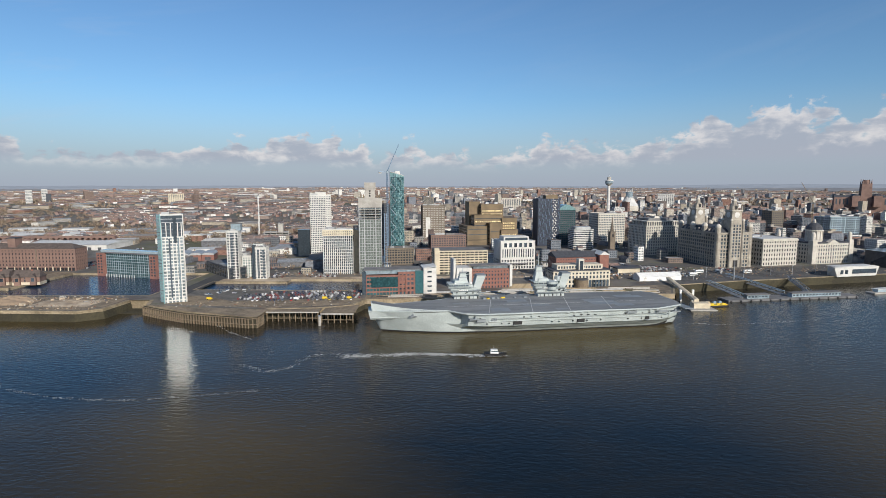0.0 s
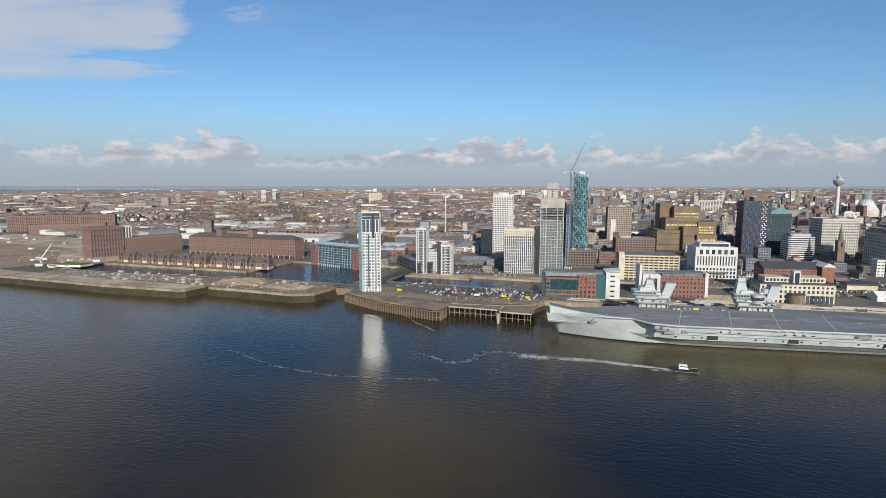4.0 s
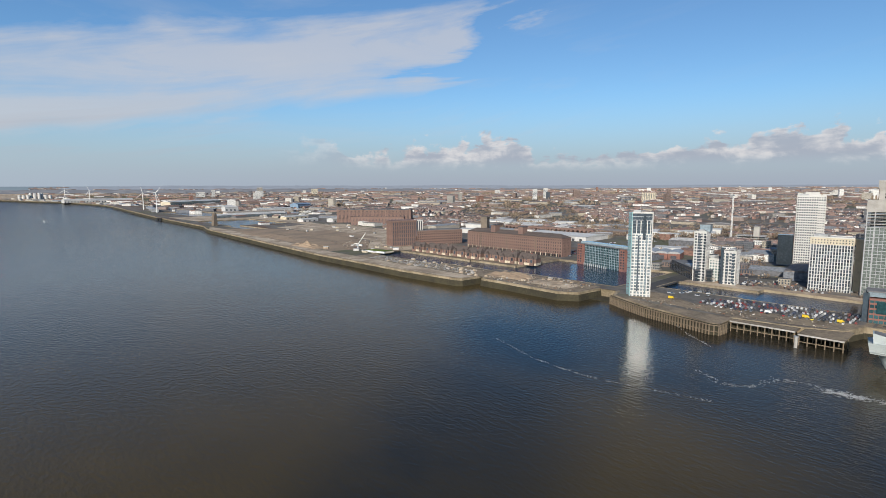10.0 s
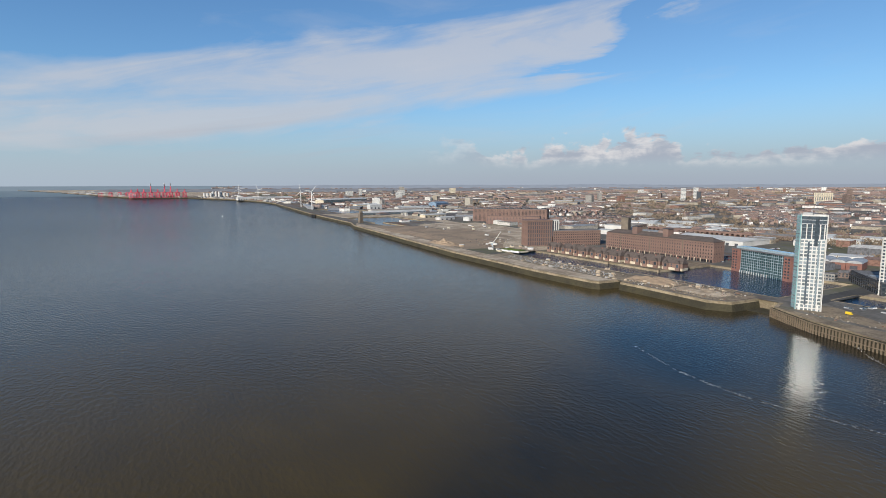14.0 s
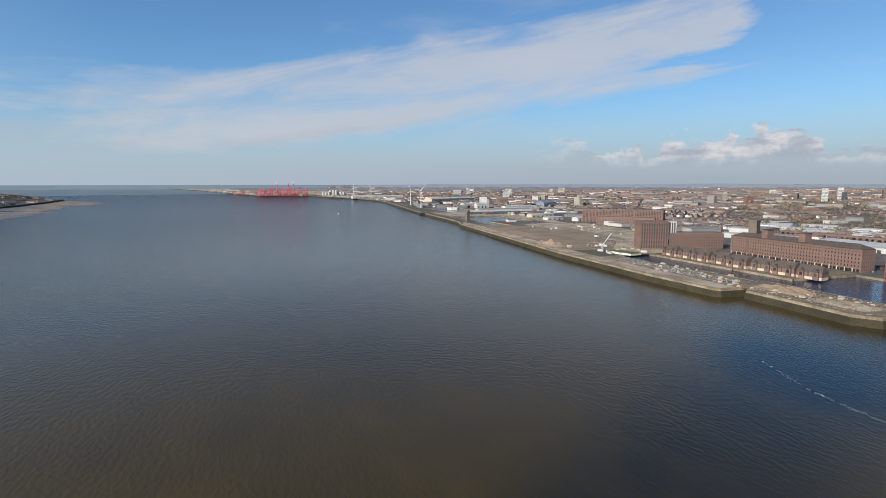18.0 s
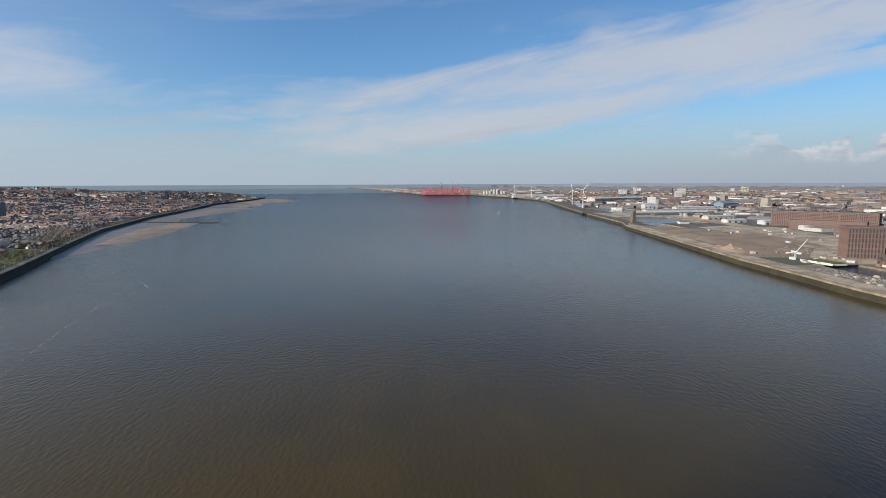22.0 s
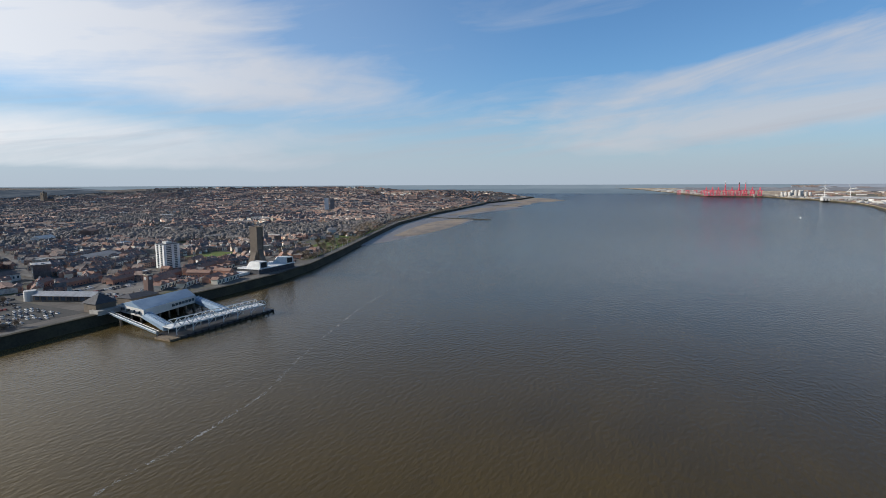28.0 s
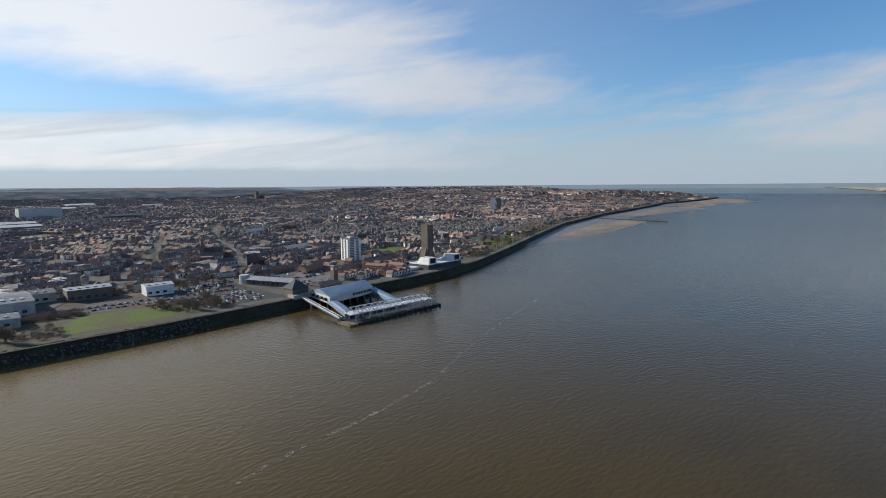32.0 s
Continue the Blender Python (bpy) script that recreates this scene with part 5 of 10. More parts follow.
def golden_offices():
    t = thing("office_building", "stepped golden brown office complex with sun glint painted on window bands", "office building", 115, 985, 11, 12)
    for x0, x1, y0, y1, h, n, bright in ((-66, -26, 24, 90, 34, 6, 0), (-52, -30, 66, 96, 78, 0, 0), (-32, 12, 52, 96, 73, 11, 2), (-50, 6, 34, 60, 54, 8, 1), (2, 32, 30, 90, 48, 9, 3),
                                         (-26, -2, 14, 40, 40, 5, 0), (-6, 26, 8, 32, 28, 5, 1), (22, 44, 4, 40, 16, 3, 0)):
        b = box_part("block", t, GOLDBRICK, x0, x1, y0, y1, 0, h)
        for k in range(n):
            z = 4 + k * (h - 4) / n
            lit = bright and k >= n - bright - 1 and k < n - 1
            # these rows get panes with the sun glint painted in
            if lit:
                m = int((x1 - x0 - 4) / 4)
                for i in range(m):
                    box_part("gold_window", b, GLINTGLASS, x0 + 2 + i * 4, x0 + 5 + i * 4, y0 - 0.15, y0 + 0.2, z, z + 2.6)
            elif k % 2:
                box_part("window_band", b, GLASS, x0 + 2, x1 - 2, y0 - 0.15, y0 + 0.2, z, z + 1.1)
            box_part("window_band", b, GLASS, x0 - 0.15, x0 + 0.2, y0 + 2, y1 - 2, z, z + 1.6)
        box_part("parapet", b, GOLDBRICK, x0 - 0.4, x1 + 0.4, y0 - 0.4, y1 + 0.4, h, h + 1.2)
    for x in (-44, -18, 0):
        box_part("roof_plant", t, STEEL, x, x + 6, 70, 78, 73, 78)


golden_offices()


def patterned_towers():
    t = thing("apartment_tower", "dark blue tower with one strip of zigzag pale panels", "tower block", 194, 992, 11, 10)
    t.scale.x = 0.87
    part("body", Mesh().box(-24, 24, 0, 28, 0, 86), NIGHTBLUE, t)
    rnd = random.Random(9)
    bar = Mesh().box(-0.35, 0.35, -0.3, 0.1, 0, 3.0).data("blue_rib", STEELBLUE)
    pm = Mesh().box(-1.45, 1.45, -0.45, 0.1, 0, 1.1).data("light_panel", WHITE)
    um = Mesh().box(-0.45, 0.45, -0.45, 0.1, 0, 4.2).data("light_upright", WHITE)
    dm = Mesh().box(-1.1, 1.1, -0.2, 0.1, 0, 2.0).data("glass_panel", GLASS)
    for i in range(15):
        for k in range(25):
            x, z = -22.4 + i * 3.2, 3 + k * 3.3
            if i in (10, 11, 12):
                if (k + i) % 2:
                    part("light_panel", pm, WHITE, t, at=pose(x, 0, z))
                if k % 4 == (0, 1, 3)[i - 10]:
                    part("light_upright", um, WHITE, t, at=pose(x + (1.2 if k % 8 > 3 else -1.2), 0, z))
            else:
                if k % 2:
                    part("glass_panel", dm, GLASS, t, at=pose(x, 0, z))
                if (k // 2 + i) % 3 == 0 or rnd.random() < 0.12:
                    part("blue_rib", bar, STEELBLUE, t, at=pose(x + 1.5, 0, z))
    box_part("roof_storey", t, GOLDBRICK, -6, 20, 2, 20, 86, 92)
    t = thing("office_tower", "green glass office tower with arched top", "tower block", 229, 1000, 11, 10)
    slabs_and_piers(t, 34, 28, 66, 18, 9, 7, SLATE, TEAL, band=0.25, pier=0.2, y0=14)
    arch = [(-17 + 34 * i / 10, 66 + 9 * math.sin(math.pi * i / 10)) for i in range(11)]
    m = Mesh()
    for y in (0, 28):
        m.v += [(x, y, z) for x, z in arch] + [(17, y, 65), (-17, y, 65)]
    m.f = [tuple(range(13)), tuple(range(25, 12, -1))] + [(i, i + 1, 13 + i + 1, 13 + i)[::-1] for i in range(10)]
    part("arched_top", m, SEAGLASS, t)
    t = thing("office_building", "white banded office block with rounded end", "office building", 247, 944, 11, 10)
    t.scale.x = 0.82
    ring = [(-22, 2), (-18, 0), (18, 0), (23, 4), (24, 14), (22, 26), (-22, 26)]
    part("glazing", Mesh().prism(ring, 0, 34), GLASS, t)
    for k in range(11):
        part("band", Mesh().prism([(x * 1.03, y * 1.03 - 0.4) for x, y in ring], k * 3.2, k * 3.2 + 1.7), WHITE, t)
    part("roof", Mesh().prism([(x * 0.8, y * 0.8 + 3) for x, y in ring], 34, 38), STEEL, t)


patterned_towers()
t = block("office_tower", "brown concrete office slab with a white stair side", -18, 1095, 14, 46, 24, 66, 10, 18, 14, 6, DARKCON, CONCRETE, FELT, band=0.45, pier=0.3)
box_part("white_stair", t, WHITE, -16, -7, -0.8, 0.4, 4, 44)
block("office_building", "dark glass offices behind the towers", -110, 930, 12, 40, 30, 76, 12, 20, 10, 8, SLATE, GLASS, FELT)
block("office_building", "low dark hotel block", -60, 760, 10, 40, 24, 22, 10, 6, 10, 6, DARKCON, GLASS, FELT)
block("office_building", "brown brick office annex with flat felt roof", 10, 900, 12, 60, 30, 26, 10, 7, 14, 7, OLDBRICK, GLASS, FELT)


# ---- the grand river front ----
def clock_tower_offices():
    t = thing("clock_tower_offices", "great grey granite offices with two clock towers", "landmark building", 401, 741, 9, 9)
    slabs_and_piers(t, 53, 92, 46, 9, 12, 18, GREYSTONE, GLASS, band=0.34, pier=0.36, y0=46, proud=0.6, panes="fl")
    box_part("cornice", t, GREYSTONE, -27.6, 27.6, -1, 93, 46, 48)
    part("roof", Mesh().prism([(-26, 1), (26, 1), (26, 91), (-26, 91)], 48, 54, [(-20, 8), (20, 8), (20, 84), (-20, 84)]), SLATE, t)
    for k in range(3):      # string courses
        box_part("string_course", t, GREYSTONE, -27.3, 27.3, -0.9, 92.8, 12 + k * 12, 12.9 + k * 12)
    for y, front in ((6, True), (86, False)):
        w = 9.0
        tower = box_part("clock_tower", t, GREYSTONE, -w, w, y - w, y + w, 0, 66)
        for sx in (-1, 1):
            for sy in (-1, 1):
                part("buttress", Mesh().tube(sx * w, y + sy * w, 0, 64, 2.0, 1.8, 8), GREYSTONE, tower)
                dome(tower, sx * w, y + sy * w, 64, 2.2, PORTLAND, "buttress_cap", 1.4)
        if front:
            for x in (-4.4, 0, 4.4):
                for k in range(11):
                    box_part("tower_window", tower, GLASS, x - 1.1, x + 1.1, y - w - 0.2, y - w + 0.2, 14 + k * 4.2, 16.8 + k * 4.2)
            part("great_arch", Mesh().box(-3.4, 3.4, y - w - 0.4, y - w + 0.2, 1, 10), BLACK, tower)
        part("clock_stage", Mesh().prism([(-7.6, y - 7.6), (7.6, y - 7.6), (7.6, y + 7.6), (-7.6, y + 7.6)], 66, 78, [(-7.0, y - 7.0), (7.0, y - 7.0), (7.0, y + 7.0), (-7.0, y + 7.0)]), GREYSTONE, tower)
        box_part("stage_cornice", tower, PORTLAND, -8.2, 8.2, y - 8.2, y + 8.2, 77.4, 78.6)
        face = Mesh().tube(0, 0, -0.4, 0.4, 3.8, 3.8, 20).data("clock_face", WHITE)
        for s in (-1, 1):
            part("clock_face", face, WHITE, tower, at=pose(0, y + s * 7.3, 72, 90))
            part("clock_face", face, WHITE, tower, at=pose(s * 7.3, y, 72, 90, 0, 90))
        for sx in (-1, 1):
            for sy in (-1, 1):
                part("turret", Mesh().tube(sx * 6.8, y + sy * 6.8, 76, 84, 1.5, 1.2, 8), GREYSTONE, tower)
        part("upper_stage", Mesh().tube(0, y, 78, 86, 5.6, 5.0, 8), GREYSTONE, tower)
        part("belfry_opening", Mesh().box(-1.4, 1.4, y - 5.6, y - 4.8, 79.5, 84.5), BLACK, tower)
        part("lantern", Mesh().tube(0, y, 86, 91, 3.4, 2.8, 8), GREYSTONE, tower)
        dome(tower, 0, y, 91, 2.9, PORTLAND, "cupola")
        part("bird_statue", Mesh().prism([(-0.8, y - 0.4), (0.8, y - 0.4), (0.8, y + 0.4), (-0.8, y + 0.4)], 93.5, 97, [(-0.3, y - 0.2), (0.3, y - 0.2), (0.3, y + 0.2), (-0.3, y + 0.2)]), STEEL, tower)
    for x in (-24, 24):
        for y in (3, 89, 32, 60):
            part("corner_turret", Mesh().tube(x, y, 0 if y == 3 else 40, 55, 4, 3.6, 10), GREYSTONE, t)
            dome(t, x, y, 55, 3.9, PORTLAND, "turret_dome", 1.3)
    for i in range(9):
        part("dormer", Mesh().gable(-25.5, -21, 12 + i * 8, 15 + i * 8, 48, 52, "x"), GREYSTONE, t)


clock_tower_offices()
t = block("office_building", "pale stone palazzo offices with flat roof", 474, 757, 9, 58, 80, 37, 13, 6, 13, 16, PORTLAND, GLASS, PALEROOF, band=0.45, pier=0.5, proud=0.4)
box_part("cornice", t, PORTLAND, -30, 30, -0.9, 81, 36, 38)


def domed_offices():
    t = thing("domed_offices", "cream stone port offices with a grey central dome", "landmark building", 563, 778, 9, 13)
    t.scale.x = 0.95
    slabs_and_piers(t, 74, 66, 29, 5, 16, 14, PORTLAND, GLASS, band=0.42, pier=0.45, y0=33, proud=0.5, panes="f")
    part("roof", Mesh().box(-36, 36, 1, 65, 29, 31), SLATE, t)
    part("drum", Mesh().tube(-14, 20, 30, 47, 11, 10.5, 20), PORTLAND, t)
    for i in range(12):
        a = 2 * math.pi * i / 12
        part("drum_column", Mesh().tube(-14 + 11 * math.cos(a), 20 + 11 * math.sin(a), 32, 46, 0.7, 0.7, 6), PORTLAND, t)
    part("drum_cornice", Mesh().tube(-14, 20, 46.5, 47.8, 12, 12, 20), PORTLAND, t)
    dome(t, -14, 20, 47.8, 11, SLATE, squash=0.95)
    part("lantern", Mesh().tube(-14, 20, 58, 63, 1.8, 1.1, 8), PORTLAND, t)
    for x in (-34, 34):
        for y in (3, 63):
            part("corner_tower", Mesh().box(x - 4, x + 4, y - 4, y + 4, 0, 34), PORTLAND, t)
            part("corner_lantern", Mesh().tube(x, y, 34, 41, 3, 2.8, 8), PORTLAND, t)
            dome(t, x, y, 41, 3, PORTLAND, "corner_dome", 1.5)
    part("pediment", Mesh().gable(-11, 11, -1.2, 6, 29, 35, "y"), PORTLAND, t)


domed_offices()
def great_offices(label, x, y, w, d, h, mat, cols):
    """A bulky stone block: plinth, window grid, cornice, a colonnaded attic and a set-back roof."""
    t = block("bank_building", label, x, y, 10, w, d, h, 12, int(h / 4.6), cols, int(cols * d / w), mat, GLASS, FELT, band=0.36, pier=0.42, proud=0.5, plant=False)
    for z in (6, h * 0.72, h):
        box_part("cornice", t, mat, -w / 2 - 1, w / 2 + 1, -1, d + 1, z, z + 1.1)
    box_part("attic", t, SLATE, -w / 2 + 3, w / 2 - 3, 3, d - 3, h + 1.5, h + 9)
    n = int(w / 4.2)
    m = Mesh().tube(0, 0, 0, 6.4, 0.9, 0.8, 8).data("attic_column", mat)
    for i in range(n + 1):
        part("attic_column", m, mat, t, at=pose(-w / 2 + 2.4 + i * (w - 4.8) / n, 2.2, h + 1.5))
    k = int(d / 4.4)
    for i in range(1, k):
        part("attic_column", m, mat, t, at=pose(-w / 2 + 2.4, 2.2 + i * (d - 4.4) / k, h + 1.5))
    box_part("attic_cornice", t, mat, -w / 2 + 0.8, w / 2 - 0.8, 0.8, d - 0.8, h + 7.9, h + 9.4)
    box_part("roof_storey", t, FELT, -w / 2 + 9, w / 2 - 9, 9, d - 9, h + 9, h + 13)
    box_part("plant_room", t, mat, -8, 6, 14, 24, h + 13, h + 16)


great_offices("great pale stone offices with a colonnaded attic", 356, 872, 62, 52, 46, PORTLAND, 15)
block("office_building", "pale stone stepped offices behind the church", 318, 1020, 14, 54, 40, 54, 10, 12, 16, 8, PORTLAND, GLASS, FELT)
block("office_building", "concrete office slab with window rows", 735, 1190, 16, 30, 30, 50, 10, 12, 6, 6, DARKCON, GLASS, FELT)
block("office_building", "glass and steel offices", 810, 1090, 14, 70, 40, 44, 10, 10, 14, 8, SKYGLASS, GLASS, FELT)
block("office_building", "white gridded office block", 965, 1270, 18, 44, 30, 34, 10, 8, 8, 6, WHITE, GLASS, FELT)


def steeple(name, label, x, y, z, w, h, spire, mat, nave, turn=8):
    t = thing(name, label, "church", x, y, z, turn)
    part("tower", Mesh().box(-w / 2, w / 2, -w / 2, w / 2, 0, h), mat, t)
    for sx in (-1, 1):
        for sy in (-1, 1):
            part("pinnacle", Mesh().tube(sx * w * 0.44, sy * w * 0.44, h, h + 4, 0.8, 0.1, 6), mat, t)
    part("spire", Mesh().tube(0, 0, h, h + spire, w * 0.36, 0.2, 8), mat, t)
    for s in (-1, 1):
        part("belfry_opening", Mesh().box(-w * 0.15, w * 0.15, s * w / 2 - 0.15, s * w / 2 + 0.15, h - 9, h - 3), BLACK, t)
    if nave:
        part("nave", Mesh().box(-7, 7, w / 2, w / 2 + nave, 0, 9), mat, t)
        part("nave_roof", Mesh().gable(-8, 8, w / 2, w / 2 + nave, 9, 15, "y"), SLATE, t)
    return t


steeple("church", "dark sandstone parish church with lantern spire", 281, 898, 11, 9, 34, 24, DARKCON, 38)


def radio_tower():
    t = thing("observation_tower", "tall white concrete radio tower with round crow's nest", "tower", 531, 1745, 28, 0)
    part("shaft", Mesh().tube(0, 0, 0, 98, 5, 4.2, 16), WHITE, t)
    part("nest_under", Mesh().tube(0, 0, 92, 100, 4.4, 12, 20), CONCRETE, t)
    part("nest", Mesh().tube(0, 0, 100, 108, 12.6, 12.6, 20), SKYGLASS, t)
    part("nest_rim", Mesh().tube(0, 0, 108, 110, 13.4, 13, 20), WHITE, t)
    part("upper_drum", Mesh().tube(0, 0, 110, 121, 6, 6, 16), CONCRETE, t)
    part("aerial", Mesh().tube(0, 0, 121, 129, 0.6, 0.2, 6), STEEL, t)


radio_tower()


def crown_cathedral():
    t = thing("cathedral", "round concrete cathedral with glazed lantern crown", "cathedral", 650, 1900, 34, 0)
    part("drum", Mesh().tube(0, 0, 0, 18, 32, 32, 24), PORTLAND, t)
    part("cone", Mesh().tube(0, 0, 18, 46, 31, 13, 24), PALEROOF, t)
    part("lantern", Mesh().tube(0, 0, 46, 66, 12.5, 11, 16), SKYGLASS, t)
    for i in range(16):
        a = 2 * math.pi * i / 16
        part("buttress", Mesh().bar((32 * math.cos(a), 32 * math.sin(a), 12), (11 * math.cos(a), 11 * math.sin(a), 50), 0.8), WHITE, t)
        part("crown_pinnacle", Mesh().tube(11 * math.cos(a), 11 * math.sin(a), 66, 75, 0.6, 0.15, 5), WHITE, t)


crown_cathedral()


def red_cathedral():
    t = thing("cathedral", "huge dark red sandstone cathedral on the hill", "cathedral", 1532, 1977, 46, -24)
    part("nave", Mesh().box(-95, 95, -14, 14, -28, 34), OLDBRICK, t)
    part("nave_roof", Mesh().gable(-95, 95, -14, 14, 34, 42, "x"), SLATE, t)
    part("tower", Mesh().prism([(-17, -17), (17, -17), (17, 17), (-17, 17)], 0, 84, [(-15, -15), (15, -15), (15, 15), (-15, 15)]), OLDBRICK, t)
    part("tower_top", Mesh().tube(0, 0, 84, 97, 13, 11, 8), OLDBRICK, t)
    for s in (-1, 1):
        for u in (-1, 1):
            part("pinnacle", Mesh().tube(s * 13, u * 13, 84, 100, 2, 0.6, 6), OLDBRICK, t)
        part("transept", Mesh().box(s * 32 - 12, s * 32 + 12, -30, 30, 0, 40), OLDBRICK, t)
        part("transept_roof", Mesh().gable(s * 32 - 12, s * 32 + 12, -30, 30, 40, 46, "y"), SLATE, t)
    for i in range(8):
        for s in (-1, 1):
            part("lancet_window", Mesh().box(-88 + i * 11 + (90 if i > 3 else 0) - 2, -88 + i * 11 + (90 if i > 3 else 0) + 2, s * 14 - 0.3, s * 14 + 0.3, 8, 28), GLASS, t)


red_cathedral()


# ---- quays, jetties and boats ----
def timber_jetty():
    """The fendered timber face along the curved quay, then two decks on piles."""
    t = thing("timber_jetty", "old timber-fendered jetty face along the curved quay", "jetty", 0, 0, 0)
    line = [(-278, 494), (-257, 481.5), (-228, 466.5), (-195, 456.5), (-164, 448), (-157, 449.5), (-156, 466)]
    post = Mesh().box(-0.45, 0.45, -0.45, 0.45, -2, 8.6).data("fender_pile", TIMBER)
    for (ax, ay), (bx, by) in zip(line, line[1:]):
        length = math.hypot(bx - ax, by - ay)
        n = max(2, int(length / 2.7))
        for i in range(n):
            f = i / n
            part("fender_pile", post, TIMBER, t, at=pose(ax + (bx - ax) * f, ay + (by - ay) * f, 0, 0, 0, math.degrees(math.atan2(by - ay, bx - ax))))
        for z in (3.2, 8.2):
            part("waling", Mesh().bar((ax, ay - 0.6, z), (bx, by - 0.6, z), 0.3), TIMBER, t)
        # dark sheet stands in for the shaded gaps between the piles
        part("dark_backing", Mesh().add([(ax, ay + 1.2, -2), (bx, by + 1.2, -2), (bx, by + 1.2, 8.8), (ax, ay + 1.2, 8.8), (ax, ay + 1.8, -2), (bx, by + 1.8, -2), (bx, by + 1.8, 8.8), (ax, ay + 1.8, 8.8)], [(0, 1, 2, 3), (5, 4, 7, 6), (3, 2, 6, 7)]), WEED, t)
    m = Mesh()
    m.prism([(-164, 450.3), (-157.3, 451.5), (-157, 480), (-225, 486), (-276, 499), (-256, 486), (-227, 471), (-195, 461)], 8.9, 9.45)
    part("jetty_deck", m, YARD, t, "dirty brown jetty top")
    for x0, x1, y0, y1, name in ((-157, -110, 472, 494, "wharf"), (-107, -78, 466, 500, "wharf")):
        w = thing("wharf", "old concrete wharf deck standing on piles", "wharf", 0, 0, 0, group="wharf decks")
        box_part("deck", w, YARD, x0, x1, y0, y1, 8.0, 8.8)
        nx = int((x1 - x0) / 5)
        for i in range(nx + 1):
            for y in (y0 + 0.8, (y0 + y1) / 2):
                part("pile", Mesh().tube(x0 + 0.8 + (x1 - x0 - 1.6) * i / nx, y, -3, 7.6, 0.45, 0.45, 8), TIMBER, w)
        box_part("edge_beam", w, CONCRETE, x0, x1, y0 - 0.3, y0, 7.7, 8.9)
        box_part("brace", w, TIMBER, x0, x1, y0 + 0.6, y0 + 1, 2.6, 3.2)
    w = thing("mooring_dolphin", "pale steel mooring dolphin beside the wharf", "dolphin", -106, 458, -3)
    part("post", Mesh().tube(0, 0, 0, 11, 1.2, 1.2, 10), CONCRETE, w)
    part("cap", Mesh().tube(0, 0, 11, 11.8, 1.6, 1.6, 10), STEEL, w)


timber_jetty()
structure("slipway", Mesh().prism([(-306, 500), (-280, 500), (-280, 531), (-306, 531)], -0.6, 0.4), WEED, "muddy foreshore beside the dock entrance", "foreshore")
structure("dock_gate", Mesh().box(-307, -282, 522, 527, -2, 8.2), QUAY, "masonry gate wall closing the dock entrance", "dock gate")


def flat_patch(name, label, poly, mat, z=9.06, category="ground"):
    return structure(name, Mesh().prism(poly, z - 0.05, z), mat, label, category)


flat_patch("pavement_jetty", "pale worn concrete apron of the jetty", [(-262, 503), (-160, 486), (-110, 497), (-84, 503), (-72, 530), (-72, 545), (-200, 545), (-280, 540)], YARD)
flat_patch("road_car_park", "grey asphalt car park on the quay", [(-205, 516), (-78, 530), (-76, 566), (-180, 568), (-262, 570), (-262, 552)], PAVING, 9.12)
flat_patch("pavement_quay", "long brown cruise quay behind the warship", [(-70, 528), (238, 556), (258, 606), (160, 590), (-70, 548)], YARD)
flat_patch("pavement_plaza", "pale grey paved river front plaza", [(265, 608), (343, 633), (566, 688), (640, 720), (620, 780), (440, 738), (350, 715), (262, 690)], PLAZA)
flat_patch("pavement_dockside", "paved walk along the dock's far side", [(-266, 624), (-181, 624), (-179, 640), (-58, 640), (150, 655), (150, 668), (-180, 656), (-262, 640)], RUBBLE)
flat_patch("pavement_yard", "brown empty quay yard", [(78, 596), (120, 600), (118, 612), (76, 612)], EARTH, 9.12)
flat_patch("road_dock", "asphalt dock road behind the quay", [(-280, 545), (-262, 545), (-262, 700), (-150, 720), (300, 745), (300, 760), (-160, 736), (-285, 715)], ASPHALT, 9.12, "road")


# cars: one build for each paint, then copies
def car(paint_name, paint):
    t = thing("car", f"parked {paint_name} car on open asphalt", "car", 0, -3000, -60, group="parked cars")
    m = Mesh().prism([(-2.1, -0.85), (2.1, -0.85), (2.1, 0.85), (-2.1, 0.85)], 0.0, 0.85, [(-2.05, -0.8), (2.05, -0.8), (2.05, 0.8), (-2.05, 0.8)])
    part("body", m, paint, t)
    part("cabin", Mesh().prism([(-1.6, -0.75), (1.1, -0.75), (1.1, 0.75), (-1.6, 0.75)], 0.85, 1.45, [(-1.2, -0.62), (0.5, -0.62), (0.5, 0.62), (-1.2, 0.62)]), GLASS, t)
    return t


def paint(name, c):
    return material(name + " car paint", c, 0.35, 0.1, second=tuple(v * 0.85 for v in c), bump=0, spec=0.6)


PAINTS = [("dark blue", (0.02, 0.03, 0.08)), ("silver", (0.45, 0.46, 0.48)), ("white", (0.75, 0.75, 0.75)), ("black", (0.015, 0.015, 0.017)), ("grey", (0.14, 0.15, 0.16)), ("red", (0.42, 0.02, 0.02)), ("yellow", (0.75, 0.62, 0.05))]
CARS = [car(n, paint(n, c)) for n, c in PAINTS]
first_use = [True] * len(CARS)


def park(kind, x, y, z, turn):
    m = pose(x, y, z, 0, 0, turn)
    if first_use[kind]:
        first_use[kind] = False
        CARS[kind].matrix_basis = m
        return CARS[kind]
    return copy_thing(CARS[kind], m)


rnd = random.Random(11)
